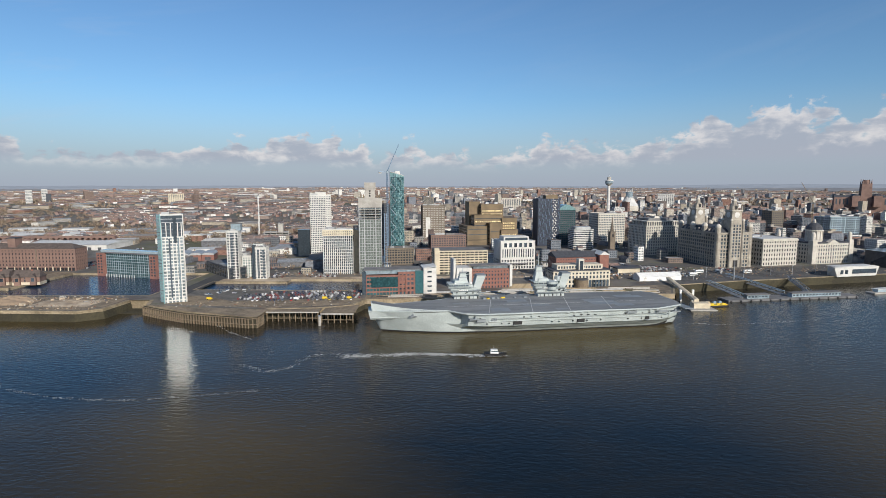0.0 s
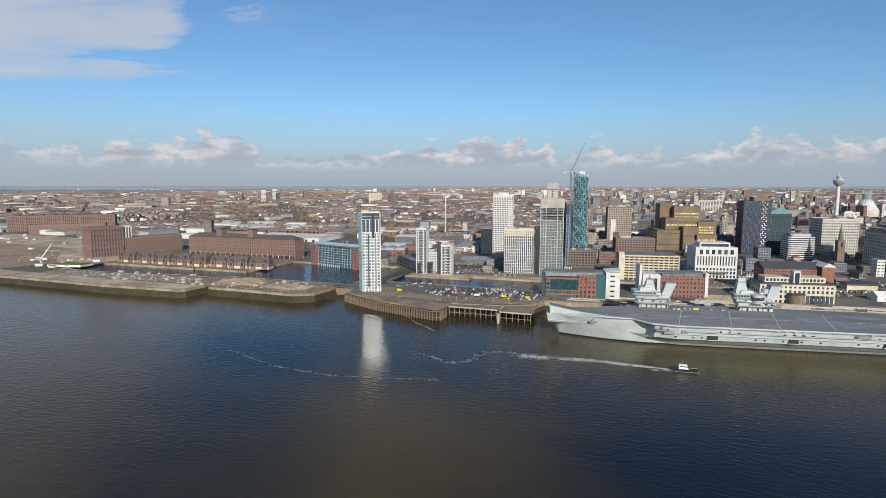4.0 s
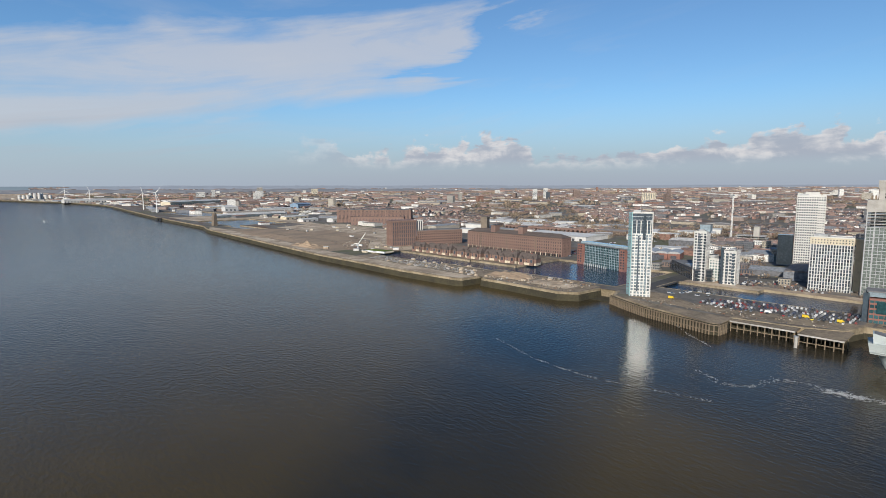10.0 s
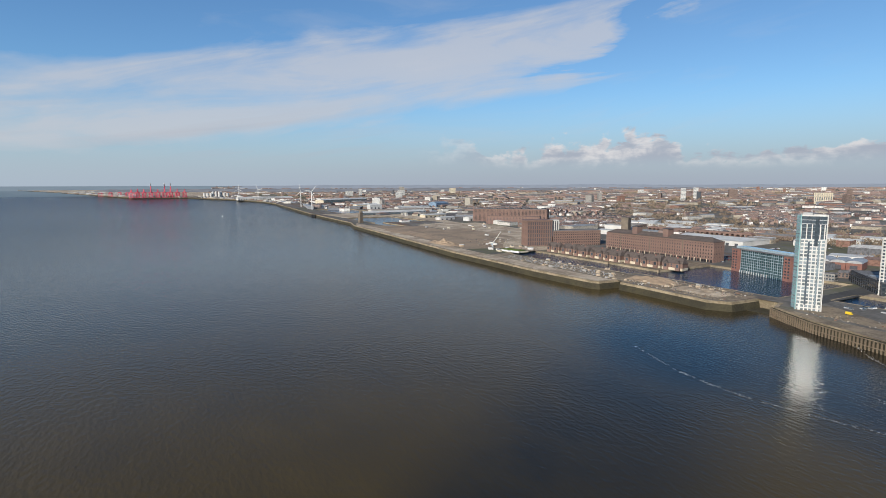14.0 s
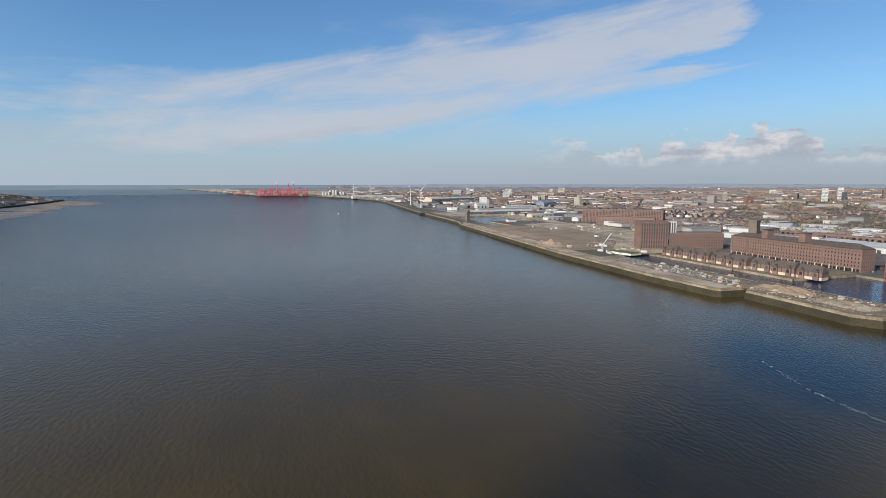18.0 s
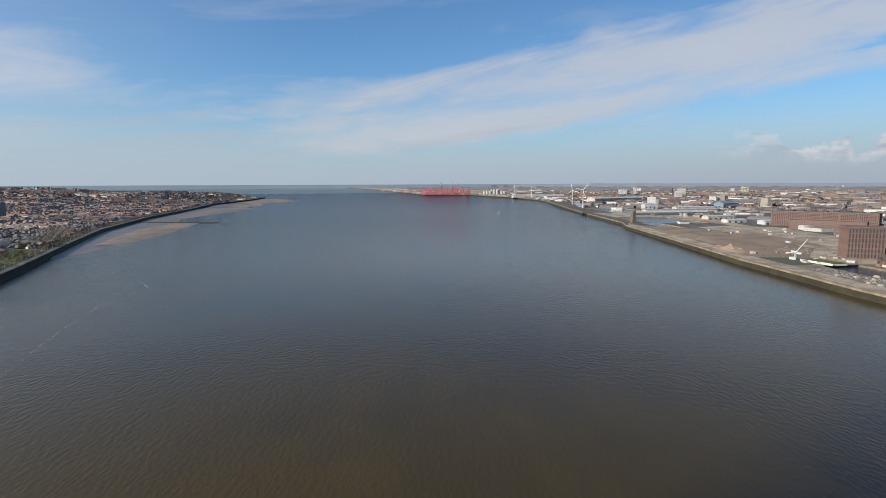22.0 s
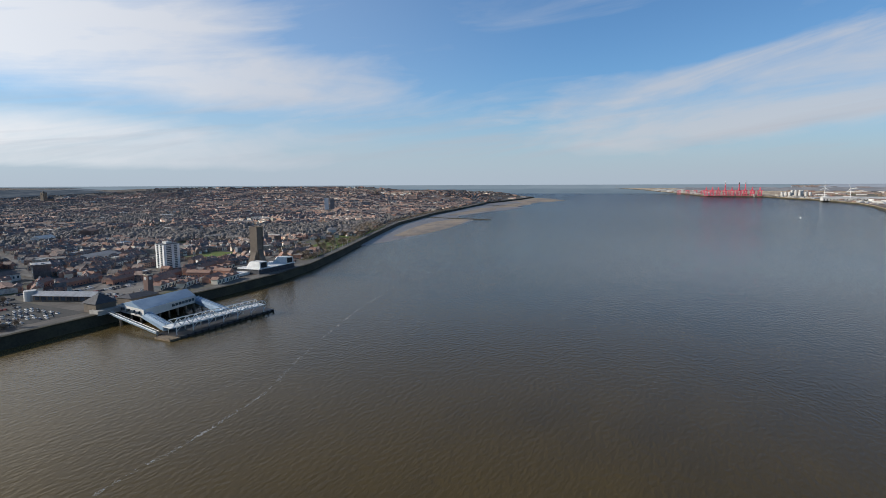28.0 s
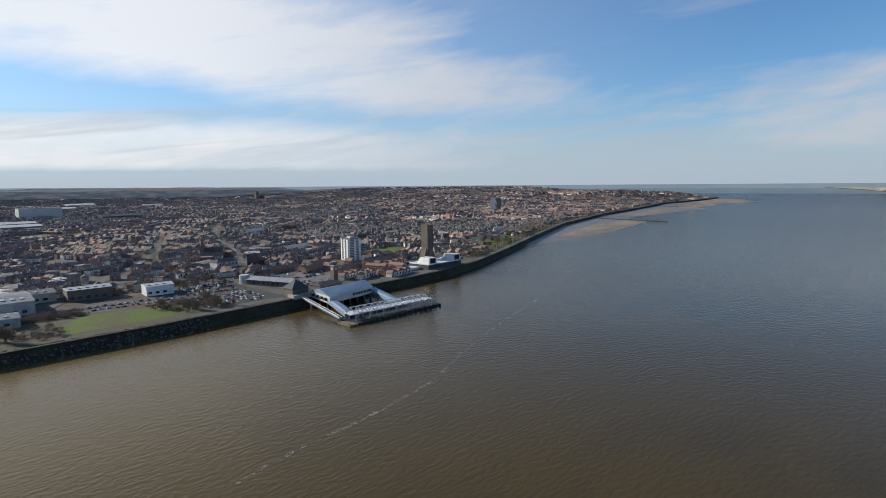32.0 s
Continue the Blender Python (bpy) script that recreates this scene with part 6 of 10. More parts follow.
for row in range(1):
    for i in range(24):
        if rnd.random() < 0.74:
            f = i / 24
            x = -184 + f * 98
            y = 516.5 + 8 * f + row * 11 + rnd.uniform(-0.5, 0.5)
            k = rnd.choice((0, 3, 3, 4, 4, 1, 1, 2))
            if row == 0 and i in (9, 12, 13, 18):
                k = (5, 6, 5, 6)[(9, 12, 13, 18).index(i)]
            park(k, x + rnd.uniform(-0.4, 0.4), y, 9.13, 96 + rnd.uniform(-4, 4))
for i in range(14):
    park(rnd.choice((0, 1, 2, 3, 4)), 232 + rnd.uniform(0, 95), 650 + rnd.uniform(0, 40), 9.1, rnd.choice((12, 100)))
for i in range(14):
    park(rnd.choice((1, 2, 3, 4)), -240 + rnd.uniform(-20, 40), 545 + rnd.uniform(0, 30), 9.13, rnd.uniform(0, 180))


def van(x, y, turn, mat, label):
    t = thing("van", label, "van", x, y, 9.13, turn)
    part("body", Mesh().box(-2.6, 1.4, -1, 1, 0.4, 2.5), mat, t)
    part("cab", Mesh().prism([(1.4, -1), (2.7, -1), (2.7, 1), (1.4, 1)], 0.4, 2.0, [(1.4, -0.95), (2.0, -0.95), (2.0, 0.95), (1.4, 0.95)]), mat, t)
    part("windscreen", Mesh().box(2.05, 2.2, -0.8, 0.8, 1.3, 1.9), GLASS, t)
    for a in (-1.7, 1.7):
        for b in (-0.95, 0.95):
            part("wheel", Mesh().box(a - 0.35, a + 0.35, b - 0.12, b + 0.12, 0, 0.7), BLACK, t)


van(-228, 522, 5, YELLOW, "yellow van parked on the quay")
van(-116, 526, 8, YELLOW, "yellow rescue van parked by the wharf")
van(-92, 527, 8, YELLOW, "long yellow van parked by the wharf")
van(-143, 522, 8, WHITEPAINT, "white van in the quay car park")


def pilot_boat():
    t = thing("pilot_boat", "small white and black pilot boat under way", "boat", 37, 376, -0.3, 2)
    part("hull", Mesh().prism([(-7, -2.2), (4, -2.2), (8, 0), (4, 2.2), (-7, 2.2)], 0, 2.0, [(-7.2, -2.4), (4.5, -2.4), (9, 0), (4.5, 2.4), (-7.2, 2.4)]), BLACK, t)
    part("wheelhouse", Mesh().prism([(-3, -1.7), (3, -1.7), (3, 1.7), (-3, 1.7)], 2.0, 4.6, [(-2.6, -1.5), (2.2, -1.5), (2.2, 1.5), (-2.6, 1.5)]), WHITEPAINT, t)
    part("window_band", Mesh().box(-2.4, 2.65, -1.75, 1.75, 3.3, 4.0), GLASS, t)
    part("mast", Mesh().tube(-0.5, 0, 4.6, 8, 0.12, 0.08, 6), STEEL, t)
    part("rail", Mesh().bar((3, -2.2, 2.9), (8.4, 0, 2.9), 0.06), STEEL, t)


pilot_boat()
FOAM = material("river foam", (0.62, 0.62, 0.60), 0.8, second=(0.40, 0.39, 0.36), scale=0.2, fine=1.2)


def foam_line(name, label, pts, width, count, seed, size=1.0):
    """A broken line of small foam flecks on the water."""
    r = random.Random(seed)
    m = Mesh()
    xs, ys = [p[0] for p in pts], [p[1] for p in pts]
    f = np.linspace(0, len(pts) - 1, count)
    for u in f:
        if math.sin(u * 9 + seed) * 0.5 + math.sin(u * 31 + seed) * 0.5 + r.random() < 0.35:
            continue
        w = float(np.interp(u, range(len(width)), width)) if isinstance(width, list) else width
        x, y = float(np.interp(u, range(len(pts)), xs)) + r.gauss(0, w), float(np.interp(u, range(len(pts)), ys)) + r.gauss(0, w)
        k = min(int(u), len(pts) - 2)
        a = math.atan2(pts[k + 1][1] - pts[k][1], pts[k + 1][0] - pts[k][0]) + r.gauss(0, 0.35)
        p, q, n = r.uniform(0.4, 1.5) * size, r.uniform(0.08, 0.24) * size, 6
        c, e = math.cos(a), math.sin(a)
        ring = [(p * r.uniform(0.6, 1.2) * math.cos(2 * math.pi * i / n), q * r.uniform(0.5, 1.3) * math.sin(2 * math.pi * i / n)) for i in range(n)]
        lift = 0.05 + 0.25 * len(m.v) / (6.0 * count)
        m.add([(x + c * i - e * j, y + e * i + c * j, lift) for i, j in ring], [tuple(range(n))])
    stuff(name, m, FOAM, label, "foam")


foam_line("wake_foam", "white wake behind the pilot boat", [(29, 376), (8, 377), (-20, 378), (-70, 372)], [0.5, 1.1, 1.7, 2.6], 5200, 1)
foam_line("wake_foam", "white bow wave beside the pilot boat", [(46, 374.5), (38, 373.5), (30, 373.4), (16, 371)], [0.2, 0.4, 0.5, 0.8], 420, 8, 0.9)
foam_line("drift_foam", "thin drifting foam line", [(-274, 316), (-226, 298), (-199, 294), (-173, 293), (-141, 300), (-108, 308)], 0.8, 420, 2, 0.8)
foam_line("drift_foam", "broken foam eddies off the jetty", [(-135, 354), (-114, 341), (-102, 349), (-95, 374), (-73, 377)], 1.5, 300, 3)
foam_line("drift_foam", "foam line off the warship's stern", [(212, 470), (240, 462), (280, 468), (340, 480)], 0.8, 220, 4)
foam_line("drift_foam", "long foam line curving along the west bank", [(-89, -205), (-122, -212), (-162, -216), (-188, -220), (-226, -228), (-275, -250), (-352, -279), (-440, -308), (-530, -331), (-632, -334), (-668, -360), (-650, -400)], 0.8, 1500, 5, 0.55)
foam_line("drift_foam", "faint foam line in mid river", [(-197, 462), (-171, 432), (-149, 415)], 0.8, 160, 6)


# ---- the ferry landing ----
def landing():
    t = thing("landing_stage", "long floating ferry landing stage with low sheds", "landing stage", 0, 0, 0)
    part("pontoon", Mesh().prism([(298, 555), (452, 580), (453, 594), (448, 600), (296, 574)], -1.0, 1.6), FELT, t)
    for i in range(14):
        f = i / 13
        part("tyre_fender", Mesh().tube(300.5 + 149 * f, 554.4 + 24.6 * f, 0.2, 1.5, 0.6, 0.6, 8), BLACK, t)
    for x, y, w in ((334, 568, 26), (404, 580, 60)):
        s = thing("waiting_shed", "long white ferry waiting shed", "shed", x, y, 1.6, 9.2, group="ferry sheds")
        part("body", Mesh().box(-w / 2, w / 2, -3, 3.5, 0, 4), SKYGLASS, s)
        part("roof", Mesh().box(-w / 2 - 0.8, w / 2 + 0.8, -4, 4.4, 4, 4.7), FELT, s)
        for i in range(int(w / 4)):
            part("window", Mesh().box(-w / 2 + 1.2 + i * 4, -w / 2 + 3.6 + i * 4, -3.15, -2.9, 1.4, 3), GLASS, s)
    # linking bridges
    for ax, ay, bx, by in ((352, 664, 372, 584), (420, 650, 405, 590), (304, 614, 318, 566)):
        b = thing("link_bridge", "steel truss bridge down to the floating stage", "footbridge", 0, 0, 0, group="link bridges")
        p, q = Vector((ax, ay, 9.2)), Vector((bx, by, 2.6))
        side = (q - p).cross(Vector((0, 0, 1))).normalized() * 2.2
        part("deck", Mesh().bar(p, q, 0.5).bar(p + side, q + side, 0.35).bar(p - side, q - side, 0.35), STEEL, b)
        for s in (-1, 1):
            up = Vector((0, 0, 3.6))
            part("top_chord", Mesh().bar(p + side * s + up, q + side * s + up, 0.36), SKYGLASS, b)
            n = 9
            for i in range(n):
                u, v = p.lerp(q, i / n) + side * s, p.lerp(q, (i + 1) / n) + side * s
                part("strut", Mesh().bar(u, v + up, 0.24), STEEL, b)
                part("post", Mesh().bar(v, v + up, 0.14), STEEL, b)
    b = thing("boarding_bridge", "cream covered boarding bridge down to the stage", "footbridge", 0, 0, 0)
    m = Mesh()
    ends = [Vector((262, 622, 12.5)), Vector((252, 528, 6.0))]
    for i in range(4):
        p, q = ends[0].lerp(ends[1], i / 4), ends[0].lerp(ends[1], (i + 0.97) / 4)
        w = Vector((2.4, 0, 0))
        roof, lift = Vector((0, 0, 0.9)), Vector((0, 0, 2.4))
        corners = [p - w, p + w, q + w, q - w]
        v = [tuple(k) for k in corners] + [tuple(k + lift) for k in corners] + [tuple(p + lift + roof), tuple(q + lift + roof)]
        part("segment", Mesh().add(v, [(3, 2, 1, 0), (0, 1, 5, 8, 4), (1, 2, 6, 5), (2, 3, 7, 9, 6), (3, 0, 4, 7), (5, 6, 9, 8), (7, 4, 8, 9)]), CREAM, b)
    part("landing_cabin", Mesh().box(246, 262, 521, 530, 1, 6), CREAM, b)
    part("landing_float", Mesh().box(240, 266, 514, 534, -1, 1), CONCRETE, b)
    part("tower_leg", Mesh().box(249, 251, 560, 562, -1, 12), WHITEPAINT, b)
    part("tower_leg", Mesh().box(262, 264, 560, 562, -1, 12), WHITEPAINT, b)
    w = thing("work_pontoon", "yellow work pontoon with gear, moored by the stage", "pontoon", 272, 538, -0.6, 9)
    part("hull", Mesh().box(-17, 15, -6, 6, 0, 1.8), BLACK, w)
    part("deck", Mesh().box(-14, 14, -5, 5, 1.8, 2.6), YELLOW, w)
    for x in (-9, -3, 4, 10):
        part("rail", Mesh().box(x - 2, x + 2, -4.8, -4.4, 2.6, 4), YELLOW, w)
        part("crate", Mesh().box(x - 1.5, x + 1.5, 1, 3.5, 2.6, 4.6), BLUEPAINT if x > 0 else RUBBLE, w)
    w = thing("ferry_pontoon", "grey pontoon with white cabin", "pontoon", 498, 606, -0.6, 14)
    part("hull", Mesh().box(-16, 24, -5, 6, 0, 1.9), CONCRETE, w)
    part("cabin", Mesh().box(-8, 18, -2, 4, 1.9, 5), SKYGLASS, w)
    part("cabin_roof", Mesh().box(-9, 19, -3, 5, 5, 5.5), PALEROOF, w)


landing()


def river_front_things():
    t = thing("ferry_terminal", "white angular ferry terminal with dark windows", "terminal building", 513, 674, 9, 13)
    part("body", Mesh().prism([(-30, -8), (30, -8), (30, 9), (-26, 9)], 0, 12, [(-36, -9), (33, -9), (30, 9), (-26, 9)]), WHITE, t)
    part("long_window", Mesh().box(-8, 29, -8.9, -8.2, 3.5, 9), GLASS, t)
    for x in (-26, -19):
        part("window", Mesh().box(x, x + 4, -9, -8.2, 3.5, 8.5), GLASS, t)
    part("roof", Mesh().box(-30, 29, -7, 8, 12, 12.5), PALEROOF, t)
    t = thing("museum_building", "low dark glazed museum with slanted white end", "museum", 640, 735, 9, 13)
    part("body", Mesh().prism([(-30, 0), (60, 0), (60, 40), (-30, 40)], 0, 22, [(-40, -4), (64, -4), (60, 40), (-30, 40)]), SLATE, t)
    for i in range(12):
        part("roof_panel", Mesh().box(-36 + i * 8, -29.5 + i * 8, 0, 36, 22, 22.4 + (i % 3) * 0.5), SKYGLASS, t)
    t = thing("marquee", "long white event marquee on the quay", "marquee", 256, 640, 9, 10)
    for i in range(6):
        part("bay", Mesh().box(-27 + i * 9, -18.2 + i * 9, -8, 8, 0, 5), WHITEPAINT, t)
        part("canopy", Mesh().gable(-27.2 + i * 9, -17.8 + i * 9, -8.4, 8.4, 5, 9, "x"), WHITEPAINT, t)
    t = thing("pavilion", "flat-roofed brown pavilion near the marquee", "pavilion", 236, 690, 9, 10)
    part("body", Mesh().box(-15, 15, -7, 8, 0, 7), CREAM, t)
    part("roof", Mesh().box(-17, 17, -9, 10, 7, 8.2), SLATE, t)
    for x, y, h in ((348, 640, 30), (368, 655, 14), (300, 640, 12), (322, 655, 12), (410, 670, 12), (440, 675, 12), (480, 690, 12), (250, 660, 12)):
        t = thing("lamp_post", "tall slim grey lamp post", "lamp post", x, y, 9.05, group="river front lamps")
        part("pole", Mesh().tube(0, 0, 0, h, 0.35 if h < 20 else 0.7, 0.15, 8), STEEL, t)
        part("lamp_head", Mesh().box(-1.1, 1.1, -0.3, 0.3, h, h + 0.35), STEEL, t)
    for x, y, turn in ((312, 668, 13), (330, 690, 13), (392, 690, 13), (355, 690, 100)):
        t = thing("bus", "long bus standing on the plaza road", "bus", x, y, 9.1, turn, group="buses")
        part("body", Mesh().box(-5.5, 5.5, -1.25, 1.25, 0.5, 4.2), WHITEPAINT, t)
        part("window_band", Mesh().box(-5.3, 5.3, -1.3, 1.3, 1.5, 2.4), GLASS, t)
        for a in (-3.6, 3.4):
            for b in (-1.15, 1.15):
                part("wheel", Mesh().box(a - 0.5, a + 0.5, b - 0.15, b + 0.15, 0, 1), BLACK, t)


river_front_things()


def tower_crane(x, y, z, h, jib, jib_turn, luff, mat, label):
    t = thing("tower_crane", label, "crane", x, y, z, jib_turn)
    for sx in (-0.9, 0.9):
        for sy in (-0.9, 0.9):
            part("mast_leg", Mesh().bar((sx, sy, 0), (sx, sy, h), 0.18), mat, t)
    m = Mesh()
    for k in range(int(h / 3)):
        z0 = k * 3
        s = 1 if k % 2 else -1
        m.bar((-0.9 * s, -0.9, z0), (0.9 * s, -0.9, z0 + 3), 0.1).bar((-0.9 * s, 0.9, z0), (0.9 * s, 0.9, z0 + 3), 0.1)
    part("mast_lattice", m, mat, t)
    part("cab", Mesh().box(-1.4, 1.4, -2.6, 0, h, h + 2.6), SKYGLASS, t)
    e = Vector((jib * math.cos(radians(luff)), 0, jib * math.sin(radians(luff)) + h + 2))
    j = Mesh()
    for o in ((0, -0.7, 0), (0, 0.7, 0), (0, 0, 1.4)):
        j.bar((o[0], o[1], h + 2 + o[2]), tuple(e + Vector(o) * 0.5), 0.2)
    for i in range(int(jib / 3)):
        a, b = Vector((0, 0, h + 2)).lerp(e, i * 3 / jib), Vector((0, 0, h + 2)).lerp(e, min(1, (i + 1) * 3 / jib))
        j.bar(tuple(a + Vector((0, 0.6, 0))), tuple(b + Vector((0, 0, 1.2))), 0.1)
    part("jib", j, mat, t)
    part("counter_jib", Mesh().box(-13, 0, -0.8, 0.8, h + 1.6, h + 2.2), mat, t)
    part("counterweight", Mesh().box(-13, -9, -1, 1, h - 0.5, h + 1.6), CONCRETE, t)


tower_crane(-84, 828, 11, 128, 45, 20, 66, BLUEPAINT, "blue luffing tower crane beside the glass tower")
tower_crane(-386, 1140, 12, 86, 52, 176, 2, WHITEPAINT, "white tower crane with a level jib")
tower_crane(735, 1080, 16, 70, 45, 130, 60, TIMBER, "rusty luffing tower crane among the offices")
tower_crane(-800, 545, 9, 4, 26, 35, 55, WHITEPAINT, "small white crawler crane on the demolition site")
t = thing("unfinished_building", "low concrete frame building under construction", "building site", -345, 1110, 12, 8)
for k in range(4):
    box_part("slab", t, CONCRETE, -35 + k * 4, 35 - k * 3, 0, 34, k * 4, k * 4 + 0.8)
    for i in range(6):
        box_part("column", t, CONCRETE, -33 + i * 12, -32 + i * 12, 1 + k, 2 + k, k * 4, k * 4 + 4)
box_part("core", t, CONCRETE, 6, 16, 8, 18, 0, 30)


# ---- the north docks ----
def dock_warehouse():
    t = thing("warehouse", "long red brick dock warehouse with slate roof and hoist towers", "warehouse", -581, 703, 8, 0)
    slabs_and_piers(t, 203, 24, 30, 5, 46, 6, OLDBRICK, BLACK, band=0.52, pier=0.6, y0=12, proud=0.45, base=6)
    part("roof", Mesh().gable(-102, 102, -0.8, 24.8, 30, 36, "x", hip=0.06), BROWNSLATE, t)
    arch = Mesh().box(-1.6, 1.6, -0.5, 0.2, 0, 4.6).data("quay_arch", BLACK)
    for i in range(40):
        part("quay_arch", arch, BLACK, t, at=pose(-97 + i * 5, 0, 0.4))
        if i % 2 == 0:
            box_part("stone_plinth", t, CREAM, -99.2 + i * 5, -98 + i * 5, -0.6, 0.2, 0, 6)
    for x in (-42, 18):
        box_part("hoist_tower", t, OLDBRICK, x - 5, x + 5, 2, 14, 30, 43)
        box_part("hoist_roof", t, SLATE, x - 5.6, x + 5.6, 1.4, 14.6, 43, 44)
    for x in (-70, -10, 50):
        box_part("dark_bay", t, DARKCON, x, x + 1.2, -0.4, 0.4, 0, 30)


dock_warehouse()


def ribbed_warehouse():
    t = thing("warehouse", "tall ribbed red brick warehouse block with white stair bay", "warehouse", -778, 606, 8, 70)
    box_part("body", t, OLDBRICK, -2, 46, 0, 30, 0, 46)
    rib = Mesh().box(-0.9, 0.9, -0.7, 0, 0, 47).data("rib", OLDBRICK)
    for i in range(12):
        part("rib", rib, OLDBRICK, t, at=pose(0 + i * 4.1, 0, 0))
    rib = Mesh().box(-0.7, 0, -0.9, 0.9, 0, 47).data("rib", OLDBRICK)
    for i in range(7):
        part("rib", rib, OLDBRICK, t, at=pose(-2, 1.5 + i * 4.3, 0))
    for i in range(11):
        for k in range(6):
            box_part("window_strip", t, SLATE, 1.2 + i * 4.1, 2.9 + i * 4.1, -0.25, 0.2, 3 + k * 7.2, 8.6 + k * 7.2)
    box_part("parapet", t, OLDBRICK, -3, 47, -1, 31, 46, 48)
    box_part("white_stair", t, WHITE, 46, 60, 2, 16, 18, 48)
    for k in range(3):
        box_part("stair_slot", t, SLATE, 48 + k * 4, 50 + k * 4, 1.7, 2.2, 20, 46)
    slabs_and_piers(t, 92, 28, 28, 6, 22, 6, OLDBRICK, BLACK, band=0.5, pier=0.52, x0=94, y0=15)
    box_part("low_roof", t, FELT, 48, 139, 1.5, 28.5, 28, 29)


ribbed_warehouse()


def tobacco_warehouse():
    t = thing("warehouse", "huge many-windowed red brick tobacco warehouse", "warehouse", -1396, 879, 9, 44)
    slabs_and_piers(t, 222, 48, 38, 11, 54, 12, OLDBRICK, BLACK, band=0.45, pier=0.5, x0=111, y0=24)
    for i in range(7):
        box_part("pilaster", t, OLDBRICK, i * 36, i * 36 + 3, -0.8, 0.3, 0, 40)
    box_part("roof", t, FELT, 1, 221, 1, 47, 38, 39)
    for i in range(9):
        box_part("roof_light", t, SLATE, 10 + i * 24, 22 + i * 24, 12, 36, 39, 41)
    block("warehouse", "lower red brick warehouse in front of the tobacco store", -1230, 905, 9, 150, 26, 22, 44, 6, 36, 6, OLDBRICK, SLATE, SLATE, band=0.55, pier=0.6, plant=False)


tobacco_warehouse()
t = thing("hydraulic_tower", "square dark stone accumulator tower", "tower", -872, 958, 9, 20)
box_part("body", t, DARKCON, -8, 8, -8, 8, 0, 34)
box_part("parapet", t, DARKCON, -8.7, 8.7, -8.7, 8.7, 34, 36.5)


ROSEBRICK = material("rose brick", (0.25, 0.155, 0.125), 0.9, second=(0.17, 0.11, 0.09), scale=0.15)


def dock_houses():
    for i in range(8):
        f = i / 7
        x, y = -692 + f * 226, 592 + (3 if i % 2 else 0) + (4 if i > 4 else 0)
        t = thing("house", "brick dockside house with slate roof and white ground floor", "house", x, y, 8.9, 4 if i < 5 else 10, group="dockside houses")
        box_part("plinth", t, CREAM, -14, 14, 0, 14, 0, 3.4)
        box_part("wall", t, ROSEBRICK, -14, 14, 0.1, 13.9, 3.4, 9.0)
        for k in range(5):
            for z in (4.0, 6.7):
                box_part("window", t, GLASS, -13 + k * 5.6, -11.6 + k * 5.6, -0.1, 0.3, z, z + 1.7)
        part("roof", Mesh().gable(-14, 14, 0, 14, 9.0, 16.0, "x", over=0.7, hip=0.1), BROWNSLATE, t)
        for s in (-8, 8):
            box_part("bay", t, ROSEBRICK, s - 3, s + 3, -2.5, 0.1, 0, 9.0)
            part("bay_roof", Mesh().gable(s - 3, s + 3, -2.5, 6, 9.0, 13.0, "y", over=0.4), BROWNSLATE, t)
            box_part("bay_window", t, GLASS, s - 1.6, s + 1.6, -2.65, -2.4, 4.2, 8.2)
        box_part("chimney", t, BRICK, 3, 4.6, 6, 7.6, 13.5, 17)
        if i < 7:
            t = thing("house", "brick house behind the dock with grey roof", "house", x + 10, y + 30, 8.9, 6, group="dockside houses")
            box_part("wall", t, ROSEBRICK, -12, 12, 0, 12, 0, 8)
            part("roof", Mesh().gable(-12, 12, 0, 12, 8, 12.5, "x", over=0.7), BROWNSLATE, t)


dock_houses()
flat_patch("pavement_dock_houses", "narrow grey walk in front of the dock houses", [(-712, 581), (-472, 581), (-472, 690), (-560, 695), (-712, 690)], YARD)


def white_shed():
    t = thing("retail_shed", "long low white-roofed shed behind the warehouse", "shed", -640, 915, 10.5, 0)
    box_part("wall", t, WHITE, -70, 70, 0, 80, 0, 9)
    part("roof", Mesh().gable(-71, 71, -1, 81, 9, 13, "x"), PALEROOF, t)
    for i in range(8):
        box_part("bay_door", t, SLATE, -64 + i * 17, -58 + i * 17, -0.2, 0.2, 0, 5)


white_shed()


def heap(name, label, x, y, w, d, h, mat, z=9.0, seed=1):
    """A rough mound of soil or rubble."""
    m = Mesh()
    nx, ny = 14, 10
    noise_off = Vector((seed * 13.7, seed * 3.1, 0))
    for i in range(nx + 1):
        for j in range(ny + 1):
            u, v = i / nx * 2 - 1, j / ny * 2 - 1
            e = max(0.0, 1 - u * u) * max(0.0, 1 - v * v)
            q = 0.6 + 0.8 * noise.noise(Vector((u * 2.5, v * 2.5, 0)) + noise_off)
            m.v.append((x + u * w / 2, y + v * d / 2, z - 0.1 + h * e ** 0.7 * max(0.15, q)))
    m.f = [(i * (ny + 1) + j, (i + 1) * (ny + 1) + j, (i + 1) * (ny + 1) + j + 1, i * (ny + 1) + j + 1) for i in range(nx) for j in range(ny)]
    tagged(part(name, m, mat), label, "heap")


heap("soil_mound", "reddish brown soil heap on the old pier", -420, 508, 62, 26, 8, EARTH, seed=2)
heap("debris_mound", "pale rubble spread on the old pier", -356, 505, 60, 34, 2.4, RUBBLE, seed=3)
heap("soil_mound", "high brown soil heap on the cleared dock site", -890, 500, 90, 34, 9, EARTH, seed=5)
heap("soil_mound", "long low brown soil bank on the dock fill", -1120, 545, 260, 60, 4, EARTH, seed=6)
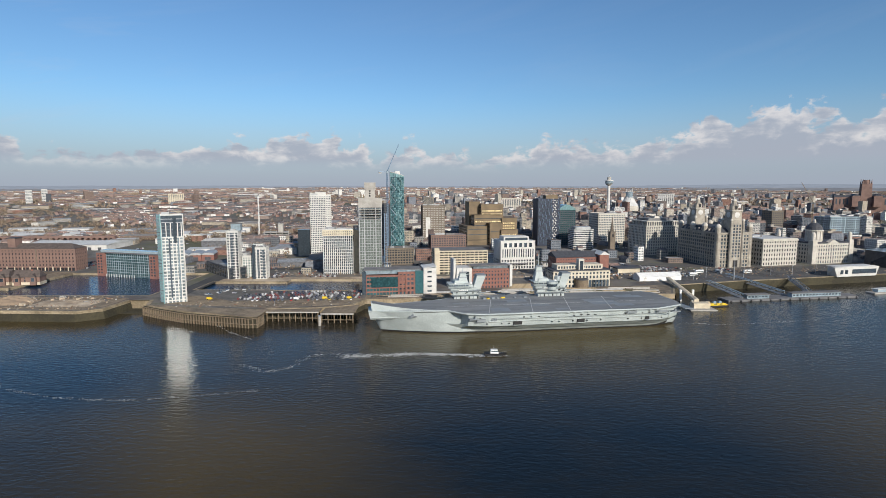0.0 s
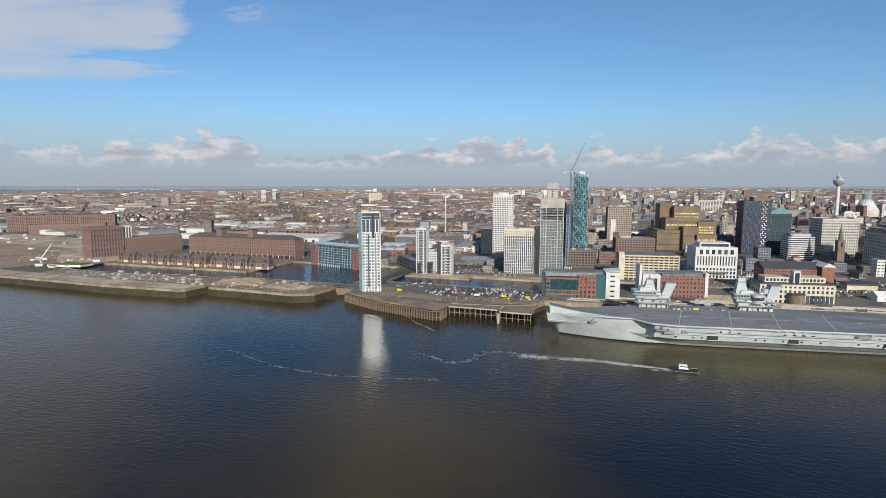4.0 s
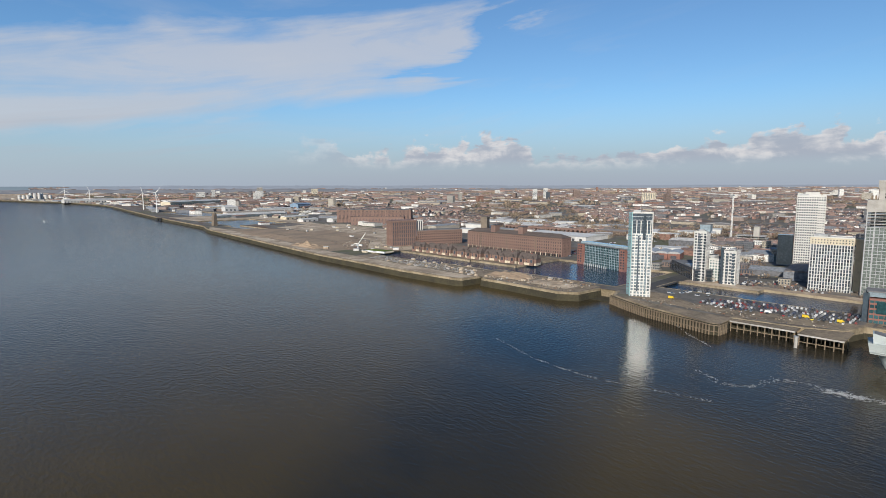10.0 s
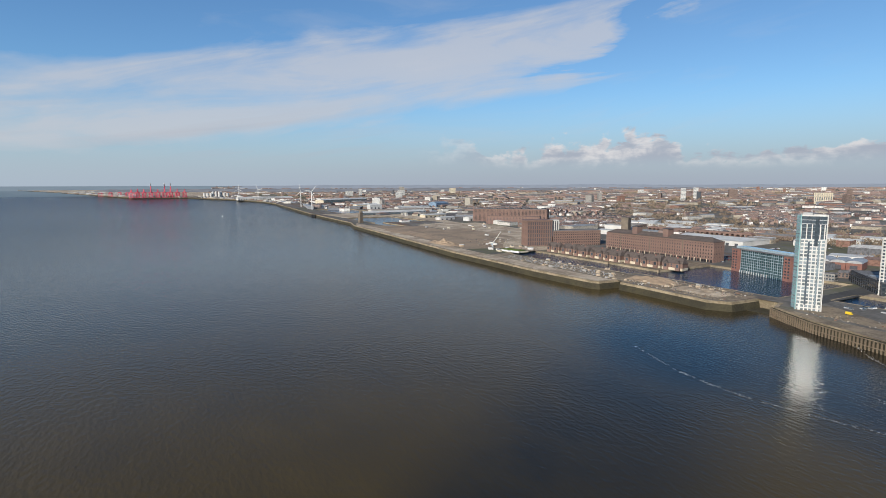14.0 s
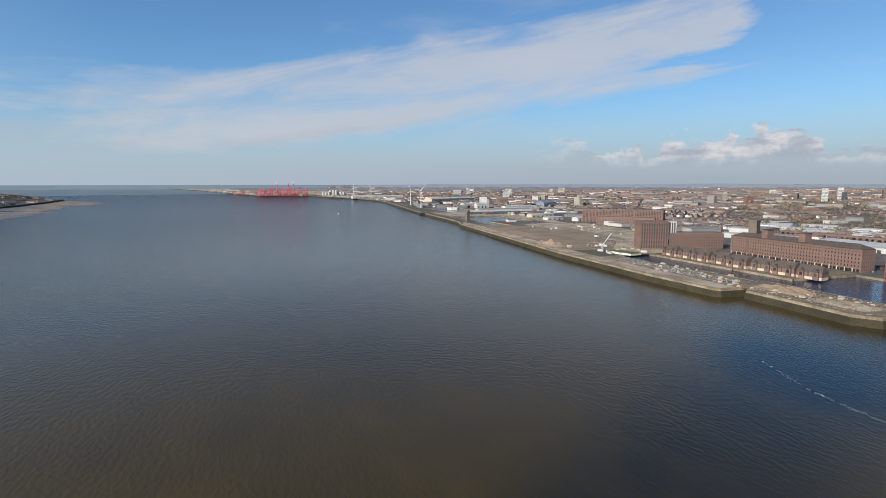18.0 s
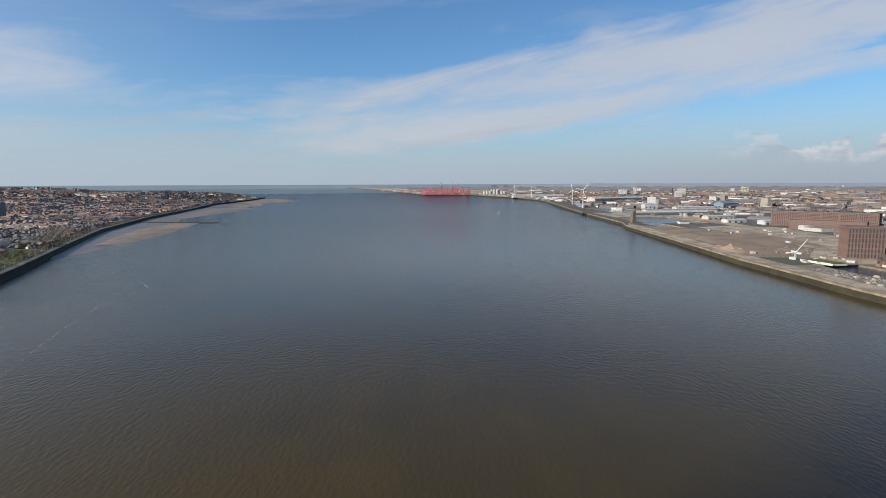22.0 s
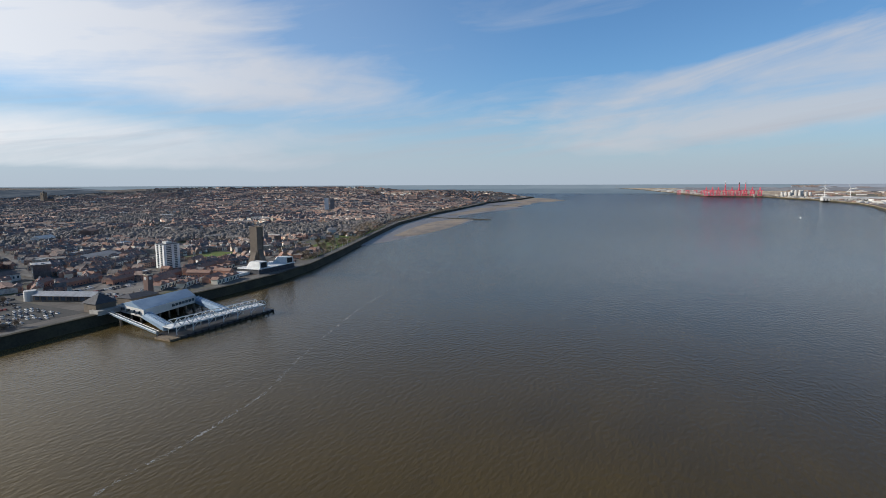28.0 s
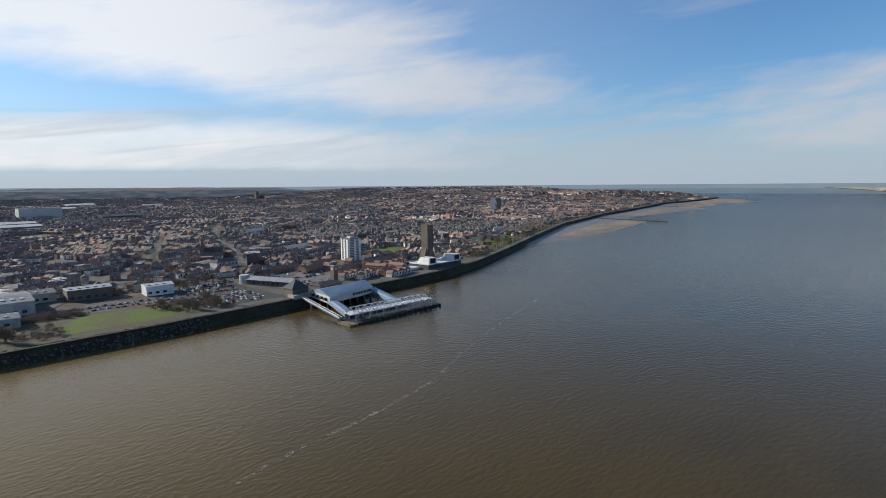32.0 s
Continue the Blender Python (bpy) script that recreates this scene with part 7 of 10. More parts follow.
flat_patch("ground_pier", "brown gravelly top of the old pier", [(-445, 480), (-400, 480), (-326, 477), (-312, 486), (-310, 528), (-345, 537), (-470, 526), (-556, 526), (-557, 515), (-716, 515), (-716, 482), (-452, 480)], YARD)
flat_patch("ground_river_walk", "pale river walk behind the north wall", [(-1500, 545), (-1429, 516), (-1017, 478), (-780, 456), (-632, 453), (-557, 450), (-452, 455), (-452, 478), (-632, 480), (-780, 484), (-1017, 508), (-1400, 545)], RUBBLE, 9.08)
flat_patch("ground_dock_fill", "wide brown filled-in dock", [(-1400, 548), (-1017, 510), (-800, 488), (-780, 560), (-900, 640), (-1300, 660)], EARTH, 9.1)
flat_patch("ground_yard", "pale cleared demolition yard", [(-1300, 664), (-900, 644), (-790, 560), (-716, 540), (-716, 600), (-760, 760), (-1000, 860), (-1350, 860)], RUBBLE, 9.42)
flat_patch("ground_dock_quay", "dirty tan quay round the dock basins", [(-2036, 600), (-1774, 596), (-1774, 780), (-1400, 780), (-1352, 664), (-1302, 664), (-1352, 862), (-1000, 864), (-800, 820), (-780, 1000), (-1760, 1010), (-2036, 870)], RUBBLE, 9.2)
flat_patch("ground_grey_fill", "grey levelled dock fill", [(-1160, 640), (-960, 630), (-930, 690), (-1180, 720)], EARTH, 9.47)
t = thing("quay_pavilion", "low sand-coloured sloping shed by the river walk", "shed", -732, 527, 9, 12)
part("body", Mesh().prism([(-22, 0), (26, 0), (26, 26), (-22, 26)], 0, 3, [(-18, 3), (24, 2), (24, 24), (-16, 24)]), CREAM, t)
box_part("white_edge", t, WHITEPAINT, -23, 27, -0.8, 0.2, 0.4, 3.2)
part("roof", Mesh().prism([(-19, 2), (25, 1), (25, 25), (-17, 25)], 3, 4.2, [(-10, 10), (18, 10), (18, 16), (-10, 16)]), GRASS, t)

# loose blocks and site cabins on the piers
rnd = random.Random(21)
for i in range(70):
    x = rnd.uniform(-640, -320)
    y = rnd.uniform(486, 530) if x > -450 else rnd.uniform(478, 530)
    s = rnd.uniform(0.8, 2.6)
    tagged(part("stone_block", Mesh().prism([(-s, -s * 0.7), (s, -s * 0.8), (s * 1.1, s * 0.7), (-s * 0.9, s * 0.8)], 0, s * 0.9, [(-s * 0.8, -s * 0.5), (s * 0.8, -s * 0.6), (s * 0.8, s * 0.5), (-s * 0.7, s * 0.6)]), RUBBLE if i % 4 else CONCRETE, at=pose(x, y, 9.0, 0, 0, rnd.uniform(0, 90))), "loose pale stone block on the pier", "stone block", "pier rubble blocks")
for i in range(32):
    x, y = rnd.uniform(-1330, -740), rnd.uniform(640, 850)
    if i % 3 == 0:
        x, y = rnd.uniform(-860, -700), rnd.uniform(500, 600)
    w, d, h = rnd.uniform(4, 10), rnd.uniform(2.6, 5), rnd.uniform(2.4, 3.6)
    t = thing("site_cabin", "pale site cabin on the cleared dock land", "cabin", x, y, 9.42 if y > 640 else 9.1, rnd.uniform(-10, 50), group="site cabins")
    m = rnd.choice((WHITE, CONCRETE, CREAM, RUBBLE))
    part("body", Mesh().box(-w / 2, w / 2, -d / 2, d / 2, 0, h), m, t)
    part("roof", Mesh().gable(-w / 2, w / 2, -d / 2, d / 2, h, h + 0.8, "x", over=0.3), rnd.choice((PALEROOF, FELT, STEEL)), t)


def turbine(x, y, z, h, blade, spin, face):
    t = thing("wind_turbine", "white three-bladed wind turbine on the dock wall", "wind turbine", x, y, z, face, group="dockside wind turbines")
    part("tower", Mesh().tube(0, 0, 0, h, 2.2, 1.3, 14), WHITEPAINT, t)
    part("nacelle", Mesh().box(-1.8, 1.8, -3, 5, h - 0.8, h + 2.8), WHITEPAINT, t)
    part("hub", Mesh().tube(0, 0, -1.6, 1.6, 1.6, 1.0, 10), WHITEPAINT, t, at=pose(0, -4.2, h + 1, 90))
    b = Mesh().add([(-0.6, 0, 0), (0.6, -0.5, 0), (1.6, -0.2, blade * 0.2), (0.2, 0.1, blade), (-0.6, 0.5, 0), (0.6, 0.3, 0), (1.6, 0.2, blade * 0.2), (-0.1, 0.2, blade)],
                   [(0, 1, 2, 3), (4, 7, 6, 5), (0, 3, 7, 4), (1, 5, 6, 2), (2, 6, 7, 3), (0, 4, 5, 1)]).data("blade", WHITEPAINT)
    for k in range(3):
        part("blade", b, WHITEPAINT, t, at=pose(0, -4.4, h + 1, 0, 0, 0) @ pose(0, 0, 0, 0, spin + 120 * k, 0))


turbine(-2440, 676, 6, 84, 43, 40, 60)
turbine(-2810, 722, 6, 78, 40, -10, 60)
turbine(-4610, 690, 3, 84, 44, 0, 60)
turbine(-4268, 776, 3, 84, 44, -25, 60)


def quay_crane(x, y, z, turn, raised):
    t = thing("quay_crane", "giant red container crane on the far terminal", "crane", x, y, z, turn, group="red container cranes")
    for sx in (-14, 14):
        for sy in (-16, 16):
            part("leg", Mesh().bar((sx, sy, 0), (sx * 0.85, sy, 52), 2.6), REDPAINT, t)
        part("side_beam", Mesh().bar((sx, -16, 16), (sx, 16, 16), 2.4), REDPAINT, t)
        part("brace", Mesh().bar((sx, -16, 16), (sx, 16, 50), 1.0), REDPAINT, t)
    part("girder", Mesh().box(-5, 5, -20, 46, 50, 56), REDPAINT, t)
    part("portal_beam", Mesh().box(-23, 23, -17, -13, 47, 53).box(-23, 23, 13, 17, 47, 53), REDPAINT, t)
    part("sill_beam", Mesh().box(-20, 20, -18, -14, 4, 9).box(-20, 20, 14, 18, 4, 9), REDPAINT, t)
    part("cross_brace", Mesh().bar((-14, -16, 10), (14, -16, 47), 1.2).bar((14, -16, 10), (-14, -16, 47), 1.2), REDPAINT, t)
    part("machine_house", Mesh().box(-7, 7, 16, 34, 56, 64), REDPAINT, t)
    part("apex_frame", Mesh().bar((-6, -14, 54), (0, -10, 84), 1.4).bar((6, -14, 54), (0, -10, 84), 1.4).bar((0, 20, 56), (0, -10, 84), 0.8), REDPAINT, t)
    if raised:
        part("raised_boom", Mesh().bar((0, -22, 54), (0, -34, 108), 3.2), REDPAINT, t)
        for k in range(5):
            f, g = k / 5, (k + 1) / 5
            part("boom_tip", Mesh().bar((0, -34 - 5 * f, 108 + 24 * f), (0, -34 - 5 * g, 108 + 24 * g), 2.6), BLACK if k % 2 else WHITEPAINT, t)
    else:
        part("boom", Mesh().bar((0, -20, 53), (0, -80, 53), 2.4), REDPAINT, t)


for i, y in enumerate((-70, -20, 30, 85, 140, 195, 245, 300, 360)):
    quay_crane(-5600, y, 5, 90, i in (3, 5, 6))
for i in range(10):
    t = thing("yard_gantry", "red gantry crane over container stacks", "crane", -6150 - (i % 3) * 160, -330 + i * 74, 8, 80, group="red yard gantries")
    for sx in (-12, 12):
        for sy in (-22, 22):
            part("leg", Mesh().bar((sx, sy, 0), (sx, sy, 34), 1.8), REDPAINT, t)
        part("girder", Mesh().box(sx - 2.4, sx + 2.4, -26, 26, 33, 39), REDPAINT, t)
    part("trolley", Mesh().box(-13, 13, -6, 4, 39, 44), REDPAINT, t)
for i in range(16):
    x = -6100 - i * 260
    t = thing("port_light_mast", "tall pale light mast on the outer port quay", "light mast", x, float(along(EAST, x)) + 60, 11, group="port light masts")
    part("pole", Mesh().tube(0, 0, 0, 40 + (i * 7) % 20, 1.8, 1.2, 6), CONCRETE, t)
    part("lamp_ring", Mesh().tube(0, 0, 38 + (i * 7) % 20, 40 + (i * 7) % 20, 4, 4, 8), STEEL, t)
for i in range(9):
    t = thing("grain_silo", "white concrete silo at the far port", "silo", -5500 + (i % 3) * 40, 520 + i * 24, 6, 0, group="port silos")
    part("drum", Mesh().tube(0, 0, 0, 52 if i in (3, 4, 5, 6) else 38, 11, 11, 14), WHITE, t)
    part("cap", Mesh().tube(0, 0, 52 if i in (3, 4, 5, 6) else 38, 56 if i in (3, 4, 5, 6) else 41, 11.5, 6, 14), PALEROOF, t)


def dock_shed(x, y, z, w, d, h, turn, wall, roof, label):
    t = thing("dock_shed", label, "shed", x, y, z, turn)
    box_part("wall", t, wall, -w / 2, w / 2, 0, d, 0, h)
    part("roof", Mesh().gable(-w / 2 - 1, w / 2 + 1, -1, d + 1, h, h + d * 0.11, "x"), roof, t)
    for i in range(int(w / 18)):
        box_part("bay_door", t, SLATE, -w / 2 + 5 + i * 18, -w / 2 + 11 + i * 18, -0.3, 0.3, 0, h * 0.55)


dock_shed(-1880, 836, 7, 260, 40, 11, 92, SKYGLASS, PALEROOF, "long pale grey transit shed with a flat canopy")
dock_shed(-1990, 900, 7, 230, 34, 14, 92, WHITE, SHEDROOF, "white transit shed with tall doors")
dock_shed(-3143, 1078, 8, 400, 60, 26, 122, CREAM, PALEROOF, "huge cream dock warehouse")
dock_shed(-2330, 1290, 10, 90, 50, 22, 110, BLUEPAINT, BLUEPAINT, "bright blue recycling shed")
# black blocks stand in for dark outfall openings; timber caps are added
t = thing("lock_gate", "black blocks for dark outfall openings in the river wall", "lock gate", -2027, 572, 0, 4)
for x in (-22, 4):
    part("gate_leaf", Mesh().box(x, x + 18, -8, 4, -2, 9.4), BLACK, t)
    part("gate_walkway", Mesh().box(x - 1, x + 19, -9, 5, 9.4, 10.2), TIMBER, t)
for x, y, w, d, h, turn, m, label in ((-1640, 880, 90, 30, 9, 100, CREAM, "low cream shed by the filled dock"), (-1500, 850, 60, 26, 8, 100, WHITE, "white shed on the dock land"), (-1420, 930, 110, 30, 10, 98, PALEROOF, "long pale shed on the dock land"), (-1250, 905, 70, 26, 9, 98, WHITE, "white works shed beyond the yard"),
                                      (-2110, 1030, 160, 34, 16, 96, WHITE, "tall white shed with a stepped roof"), (-2480, 960, 120, 40, 16, 100, CREAM, "cream shed behind the dock basin"), (-2300, 930, 60, 30, 20, 96, PALEROOF, "pale silo house at the dock"), (-1130, 930, 80, 24, 8, 97, PALEROOF, "low pale depot beyond the yard")):
    dock_shed(x, y, 9, w, d, h, turn, m, PALEROOF if m is not PALEROOF else WHITE, label)
dock_shed(-4350, 850, 5, 420, 60, 20, 95, WHITE, PALEROOF, "long white port terminal shed")
dock_shed(-2690, 712, 7, 340, 26, 13, -11, STEEL, STEEL, "long grey shed along the river wall")
t = thing("dock_tower", "small dark stone dock lookout tower", "tower", -1522, 566, 8, 10)
part("shaft", Mesh().prism([(-6, -6), (6, -6), (6, 6), (-6, 6)], 0, 30, [(-4.5, -4.5), (4.5, -4.5), (4.5, 4.5), (-4.5, 4.5)]), DARKCON, t)
part("head", Mesh().tube(0, 0, 30, 37, 6.5, 5, 10), DARKCON, t)
for x, y, z, w, d, h, m in ((-1745, 2300, 36, 24, 20, 62, WHITE), (-1700, 2330, 36, 22, 20, 66, WHITE), (-1655, 2290, 36, 18, 18, 48, SLATE), (-1135, 2321, 38, 60, 24, 46, CREAM), (-3627, 1645, 22, 48, 22, 42, WHITE), (-4268, 1964, 30, 42, 24, 72, GREYSTONE),
                            (-4648, 1730, 25, 30, 20, 56, WHITE), (-4690, 1640, 25, 70, 20, 38, WHITE), (-4140, 1900, 25, 60, 24, 50, PALEROOF), (-4500, 2600, 35, 60, 20, 50, CREAM), (-2700, 3100, 40, 40, 20, 40, WHITE), (900, 2200, 40, 60, 24, 48, WHITE), (250, 1980, 34, 70, 24, 40, PORTLAND)):
    block("tower_block", "distant pale tower block of flats", x, y, z, w, d, h, math.degrees(math.atan2(-x, y)), 10, 8, 4, m, GLASS, FELT, plant=False)


def scatter(name, label, x0, x1, y0, y1, count, lo, hi, mat, seed, keep=None):
    """Loose scrap, blocks and small plant strewn over a yard."""
    r = random.Random(seed)
    m = Mesh()
    for i in range(count):
        x, y = r.uniform(x0, x1), r.uniform(y0, y1)
        if keep and not keep(x, y) or any(a - 3 < x < b + 3 and c - 3 < y < d + 3 for a, b, c, d in BASINS):
            continue
        w, d, h, a = r.uniform(lo, hi), r.uniform(lo, hi) * 0.6, r.uniform(lo, hi) * 0.45, r.uniform(0, 3.1)
        c, s = math.cos(a), math.sin(a)
        ring = [(x + c * u * w / 2 - s * v * d / 2, y + s * u * w / 2 + c * v * d / 2) for u, v in ((-1, -1), (1, -1), (1, 1), (-1, 1))]
        m.prism(ring, 9.0, 9.1 + h, [(x + (px - x) * 0.8, y + (py - y) * 0.8) for px, py in ring])
    stuff(name, m, mat, label, "clutter")


SCRAP = palette("pale scrap", [(0.34, 0.34, 0.34), (0.26, 0.28, 0.30), (0.42, 0.41, 0.38), (0.18, 0.16, 0.14), (0.24, 0.2, 0.16), (0.30, 0.32, 0.34)])
JUNK = palette("mixed site clutter", [(0.40, 0.36, 0.30), (0.28, 0.21, 0.15), (0.52, 0.50, 0.46), (0.18, 0.15, 0.12), (0.36, 0.29, 0.21), (0.10, 0.10, 0.11), (0.25, 0.14, 0.10), (0.22, 0.2, 0.18), (0.33, 0.26, 0.18)])
scatter("pier_scrap", "pale scrap and stone strewn on the pier", -690, -480, 484, 514, 800, 0.4, 2.0, SCRAP, 31)
scatter("pier_debris", "brown debris on the old pier", -440, -318, 478, 536, 320, 0.5, 2.4, JUNK, 32)
scatter("site_clutter", "scattered heaps and plant on the cleared site", -930, -735, 520, 850, 800, 0.5, 3.0, JUNK, 33, lambda x, y: y > 500 + (-735 - x) * 0.35)
scatter("site_clutter", "sparse rubble on the filled dock", -1400, -1000, 690, 860, 160, 0.8, 3.2, JUNK, 34)
scatter("quay_clutter", "pallets, bins and gear on the jetty", -250, -85, 488, 514, 130, 0.5, 1.8, JUNK, 35, lambda x, y: y > along(EAST, x) + 6)
scatter("quay_clutter", "low walls, bins and planters along the cruise quay", -60, 236, 552, 590, 260, 0.5, 2.4, JUNK, 36, lambda x, y: y > along(EAST, x) + 8 and y < 556 + 0.13 * (x + 60))
scatter("plaza_clutter", "kiosks, benches and barriers on the river front", 225, 600, 640, 740, 420, 0.5, 2.6, JUNK, 37, lambda x, y: y > along(EAST, x) + 14)
scatter("yard_clutter", "market stalls and sheds behind the quay", -250, 300, 642, 740, 500, 0.8, 4.0, JUNK, 38, lambda x, y: not -160 < x < -60)


def quay_kerbs():
    """Long low walls and planted edges in steps behind the cruise quay."""
    for k in range(5):
        y0 = 580 + k * 7
        tagged(part("low_wall", Mesh().box(-34, 34, -0.5, 0.5, 0, 1.2), QUAY, at=pose(104 + k * 2, y0, 9.0, 0, 0, 8)), "long low stone terrace wall behind the quay", "low wall", "quay terrace walls")
    for x, y, w in ((-10, 557, 100), (120, 568, 150)):
        tagged(part("quay_fence", Mesh().box(-w / 2, w / 2, -0.12, 0.12, 0, 1.6), STEEL, at=pose(x, y, 9.0, 0, 0, 6)), "long steel security fence along the quay", "fence", "quay fences")


quay_kerbs()


def quay_strips():
    """Lawns, paths and low walls in long bands behind the cruise quay."""
    a = math.atan2(26, 308)
    c, e = math.cos(a), math.sin(a)

    def at(x, d):
        u = x + 70
        return (-70 + u * c - d * e, 530 + u * e + d * c)

    for x0, x1, d0, d1, mat, name, label in ((-66, 236, 4, 9, ASPHALT, "road_quay", "narrow asphalt road along the cruise quay"), (-60, 236, 11, 13, RUBBLE, "pavement_quay_edge", "pale concrete strip beside the quay road"),
                                             (58, 236, 15, 24, LAWN, "grass_quay", "dull worn lawn behind the quay"), (58, 236, 26, 29, RUBBLE, "pavement_lawn", "pale path between the quay lawns"), (70, 116, 31, 50, EARTH, "ground_terraces", "stepped brown earth terraces")):
        structure(name, Mesh().prism([at(x0, d0), at(x1, d0), at(x1, d1), at(x0, d1)], 9.1, 9.2), mat, label, "ground")
    rnd = random.Random(63)
    for d, h, n in ((3, 1.0, 7), (10, 1.2, 6), (14.2, 1.4, 5), (25, 1.2, 5), (30, 1.6, 3)):
        x = -60 if d < 14 else 60
        for i in range(n):
            w = (296 if d < 14 else 176) / n * rnd.uniform(0.6, 0.92)
            p = at(x + (296 if d < 14 else 176) * (i + 0.5) / n, d)
            tagged(part("low_wall", Mesh().box(-w / 2, w / 2, -0.35, 0.35, 0, h), QUAY if i % 2 else CONCRETE, at=pose(p[0], p[1], 9.1, 0, 0, math.degrees(a))), "long low stone wall along the cruise quay", "low wall", "quay low walls")


quay_strips()


t = thing("navigation_buoy", "small white navigation buoy in mid river", "buoy", -2231.7, 269.8, -0.5)
part("float", Mesh().tube(0, 0, 0, 1.6, 2.0, 2.2, 12), WHITEPAINT, t)
part("tower", Mesh().tube(0, 0, 1.6, 5.0, 1.1, 0.5, 8), WHITEPAINT, t)
part("lantern", Mesh().tube(0, 0, 5.0, 5.8, 0.4, 0.3, 8), STEEL, t)

# ---- the west bank ----
def ferry_station():
    t = thing("ferry_station", "blue and white ferry station on piles over the river", "ferry terminal", 0, 0, 0)
    hall = [(-366, -482), (-300, -476), (-294, -434), (-357, -447)]
    body = part("hall", Mesh().prism(hall, 7, 14), WHITE, t)
    part("hall_roof", Mesh().add([(*hall[0], 14), (*hall[1], 14), (*hall[2], 14), (*hall[3], 14), (-361, -464, 18.5), (-297, -455, 18.5)], [(0, 1, 5, 4), (2, 3, 4, 5), (1, 2, 5), (3, 0, 4), (3, 2, 1, 0)]), BLUEPAINT, t)
    for i in range(7):
        box_part("hall_window", body, GLASS, -354 + i * 4.2, -351.5 + i * 4.2, -446.2 + i * 0.85, -445.2 + i * 0.85, 9.6, 12)
    for i in range(4):
        box_part("hall_window", body, GLASS, -299.5 + i * 0.1, -297 + i * 1.4, -470 + i * 9, -467 + i * 9, 9.6, 12)
    for x in range(-360, -295, 9):
        for y in (-470, -455, -442):
            part("pile", Mesh().tube(x, y, -3, 7, 0.8, 0.8, 8), DARKCON, t)
    # covered blue walkways to the stage
    for (ax, ay), (bx, by) in (((-300, -440), (-287, -393)), ((-362, -452), (-350, -398))):
        d = Vector((bx - ax, by - ay)).normalized()
        nx, ny = -d.y * 4.5, d.x * 4.5
        m = Mesh()
        prof = [(-1, 0), (-1, 3.2), (-0.6, 4.6), (0, 5.1), (0.6, 4.6), (1, 3.2), (1, 0)]
        for px, py, z in ((ax, ay, 6.5), (bx, by, 2.8)):
            m.v += [(px + nx * a, py + ny * a, z + h) for a, h in prof]
        m.f = [(i, i + 1, 8 + i, 7 + i) for i in range(6)] + [tuple(range(6, -1, -1)), tuple(range(7, 14)), (0, 7, 13, 6)]
        w = part("covered_walkway", m, BLUEPAINT, t)
        for i in range(12):
            f = i / 11
            x, y, z = ax + (bx - ax) * f, ay + (by - ay) * f, 6.5 - 3.7 * f
            part("roof_rib", Mesh().bar((x + nx * 0.62, y + ny * 0.62, z + 4.75), (x - nx * 0.62, y - ny * 0.62, z + 4.75), 0.25), WHITEPAINT, w)
    # floating stage with white truss canopy
    part("stage", Mesh().prism([(-392, -402), (-278, -396), (-280, -371), (-384, -373)], -1, 1.7), STAGEDARK, t)
    for i in range(16):
        part("fender", Mesh().box(-281.6 - i * 6.7, -280.4 - i * 6.7, -371.6, -370.6, -0.6, 2.2), BLACK, t)
    part("canopy_deck", Mesh().prism([(-378, -387), (-280, -391), (-279, -380), (-377, -376)], 7.2, 8.0), WHITEPAINT, t)
    for y in (-378.5, -388.5):
        n = 12
        for i in range(n):
            x0, x1 = -280 - 97 * i / n, -280 - 97 * (i + 1) / n
            k = 4 * (x0 + 280) / -97
            part("truss_strut", Mesh().bar((x0, y + k, 8), ((x0 + x1) / 2, y + k, 12.4), 0.3), WHITEPAINT, t)
            part("truss_strut", Mesh().bar(((x0 + x1) / 2, y + k, 12.4), (x1, y + k, 8), 0.3), WHITEPAINT, t)
        part("top_chord", Mesh().bar((-284, y, 12.4), (-373, y + 4, 12.4), 0.3), WHITEPAINT, t)
        for i in range(7):
            part("canopy_leg", Mesh().bar((-283 - i * 15, y + i * 0.6, 1.6), (-283 - i * 15, y + i * 0.6, 7.4), 0.35), WHITEPAINT, t)
            part("canopy_brace", Mesh().bar((-283 - i * 15, y + i * 0.6, 4), (-287 - i * 15, y + i * 0.6, 7.4), 0.2), WHITEPAINT, t)
    part("back_wall", Mesh().box(-352, -292, -398, -396.5, 1.7, 6.2), BLUEPAINT, t)
    # gangway
    g = thing("gangway", "pale steel gangway from shore to the stage", "gangway", 0, 0, 0)
    part("deck", Mesh().bar((-289, -480, 9), (-276, -392, 2.8), 1.2), SKYGLASS, g)
    for s in (-1.6, 1.6):
        part("rail", Mesh().bar((-289 + s, -480, 10.6), (-276 + s, -392, 4.4), 0.18), WHITEPAINT, g)
    part("support", Mesh().tube(-285, -452, -3, 7, 1.0, 1.0, 8), DARKCON, g)
    d = thing("mooring_dolphin", "timber dolphin beside the ferry stage", "dolphin", -274, -383, -2)
    part("deck", Mesh().box(-7, 3, -6, 12, 2, 3.4), TIMBER, d)
    for x, y in ((-6, -5), (2, -5), (-6, 10), (2, 10)):
        part("pile", Mesh().tube(x, y, 0, 4.4, 0.5, 0.5, 6), TIMBER, d)


ferry_station()


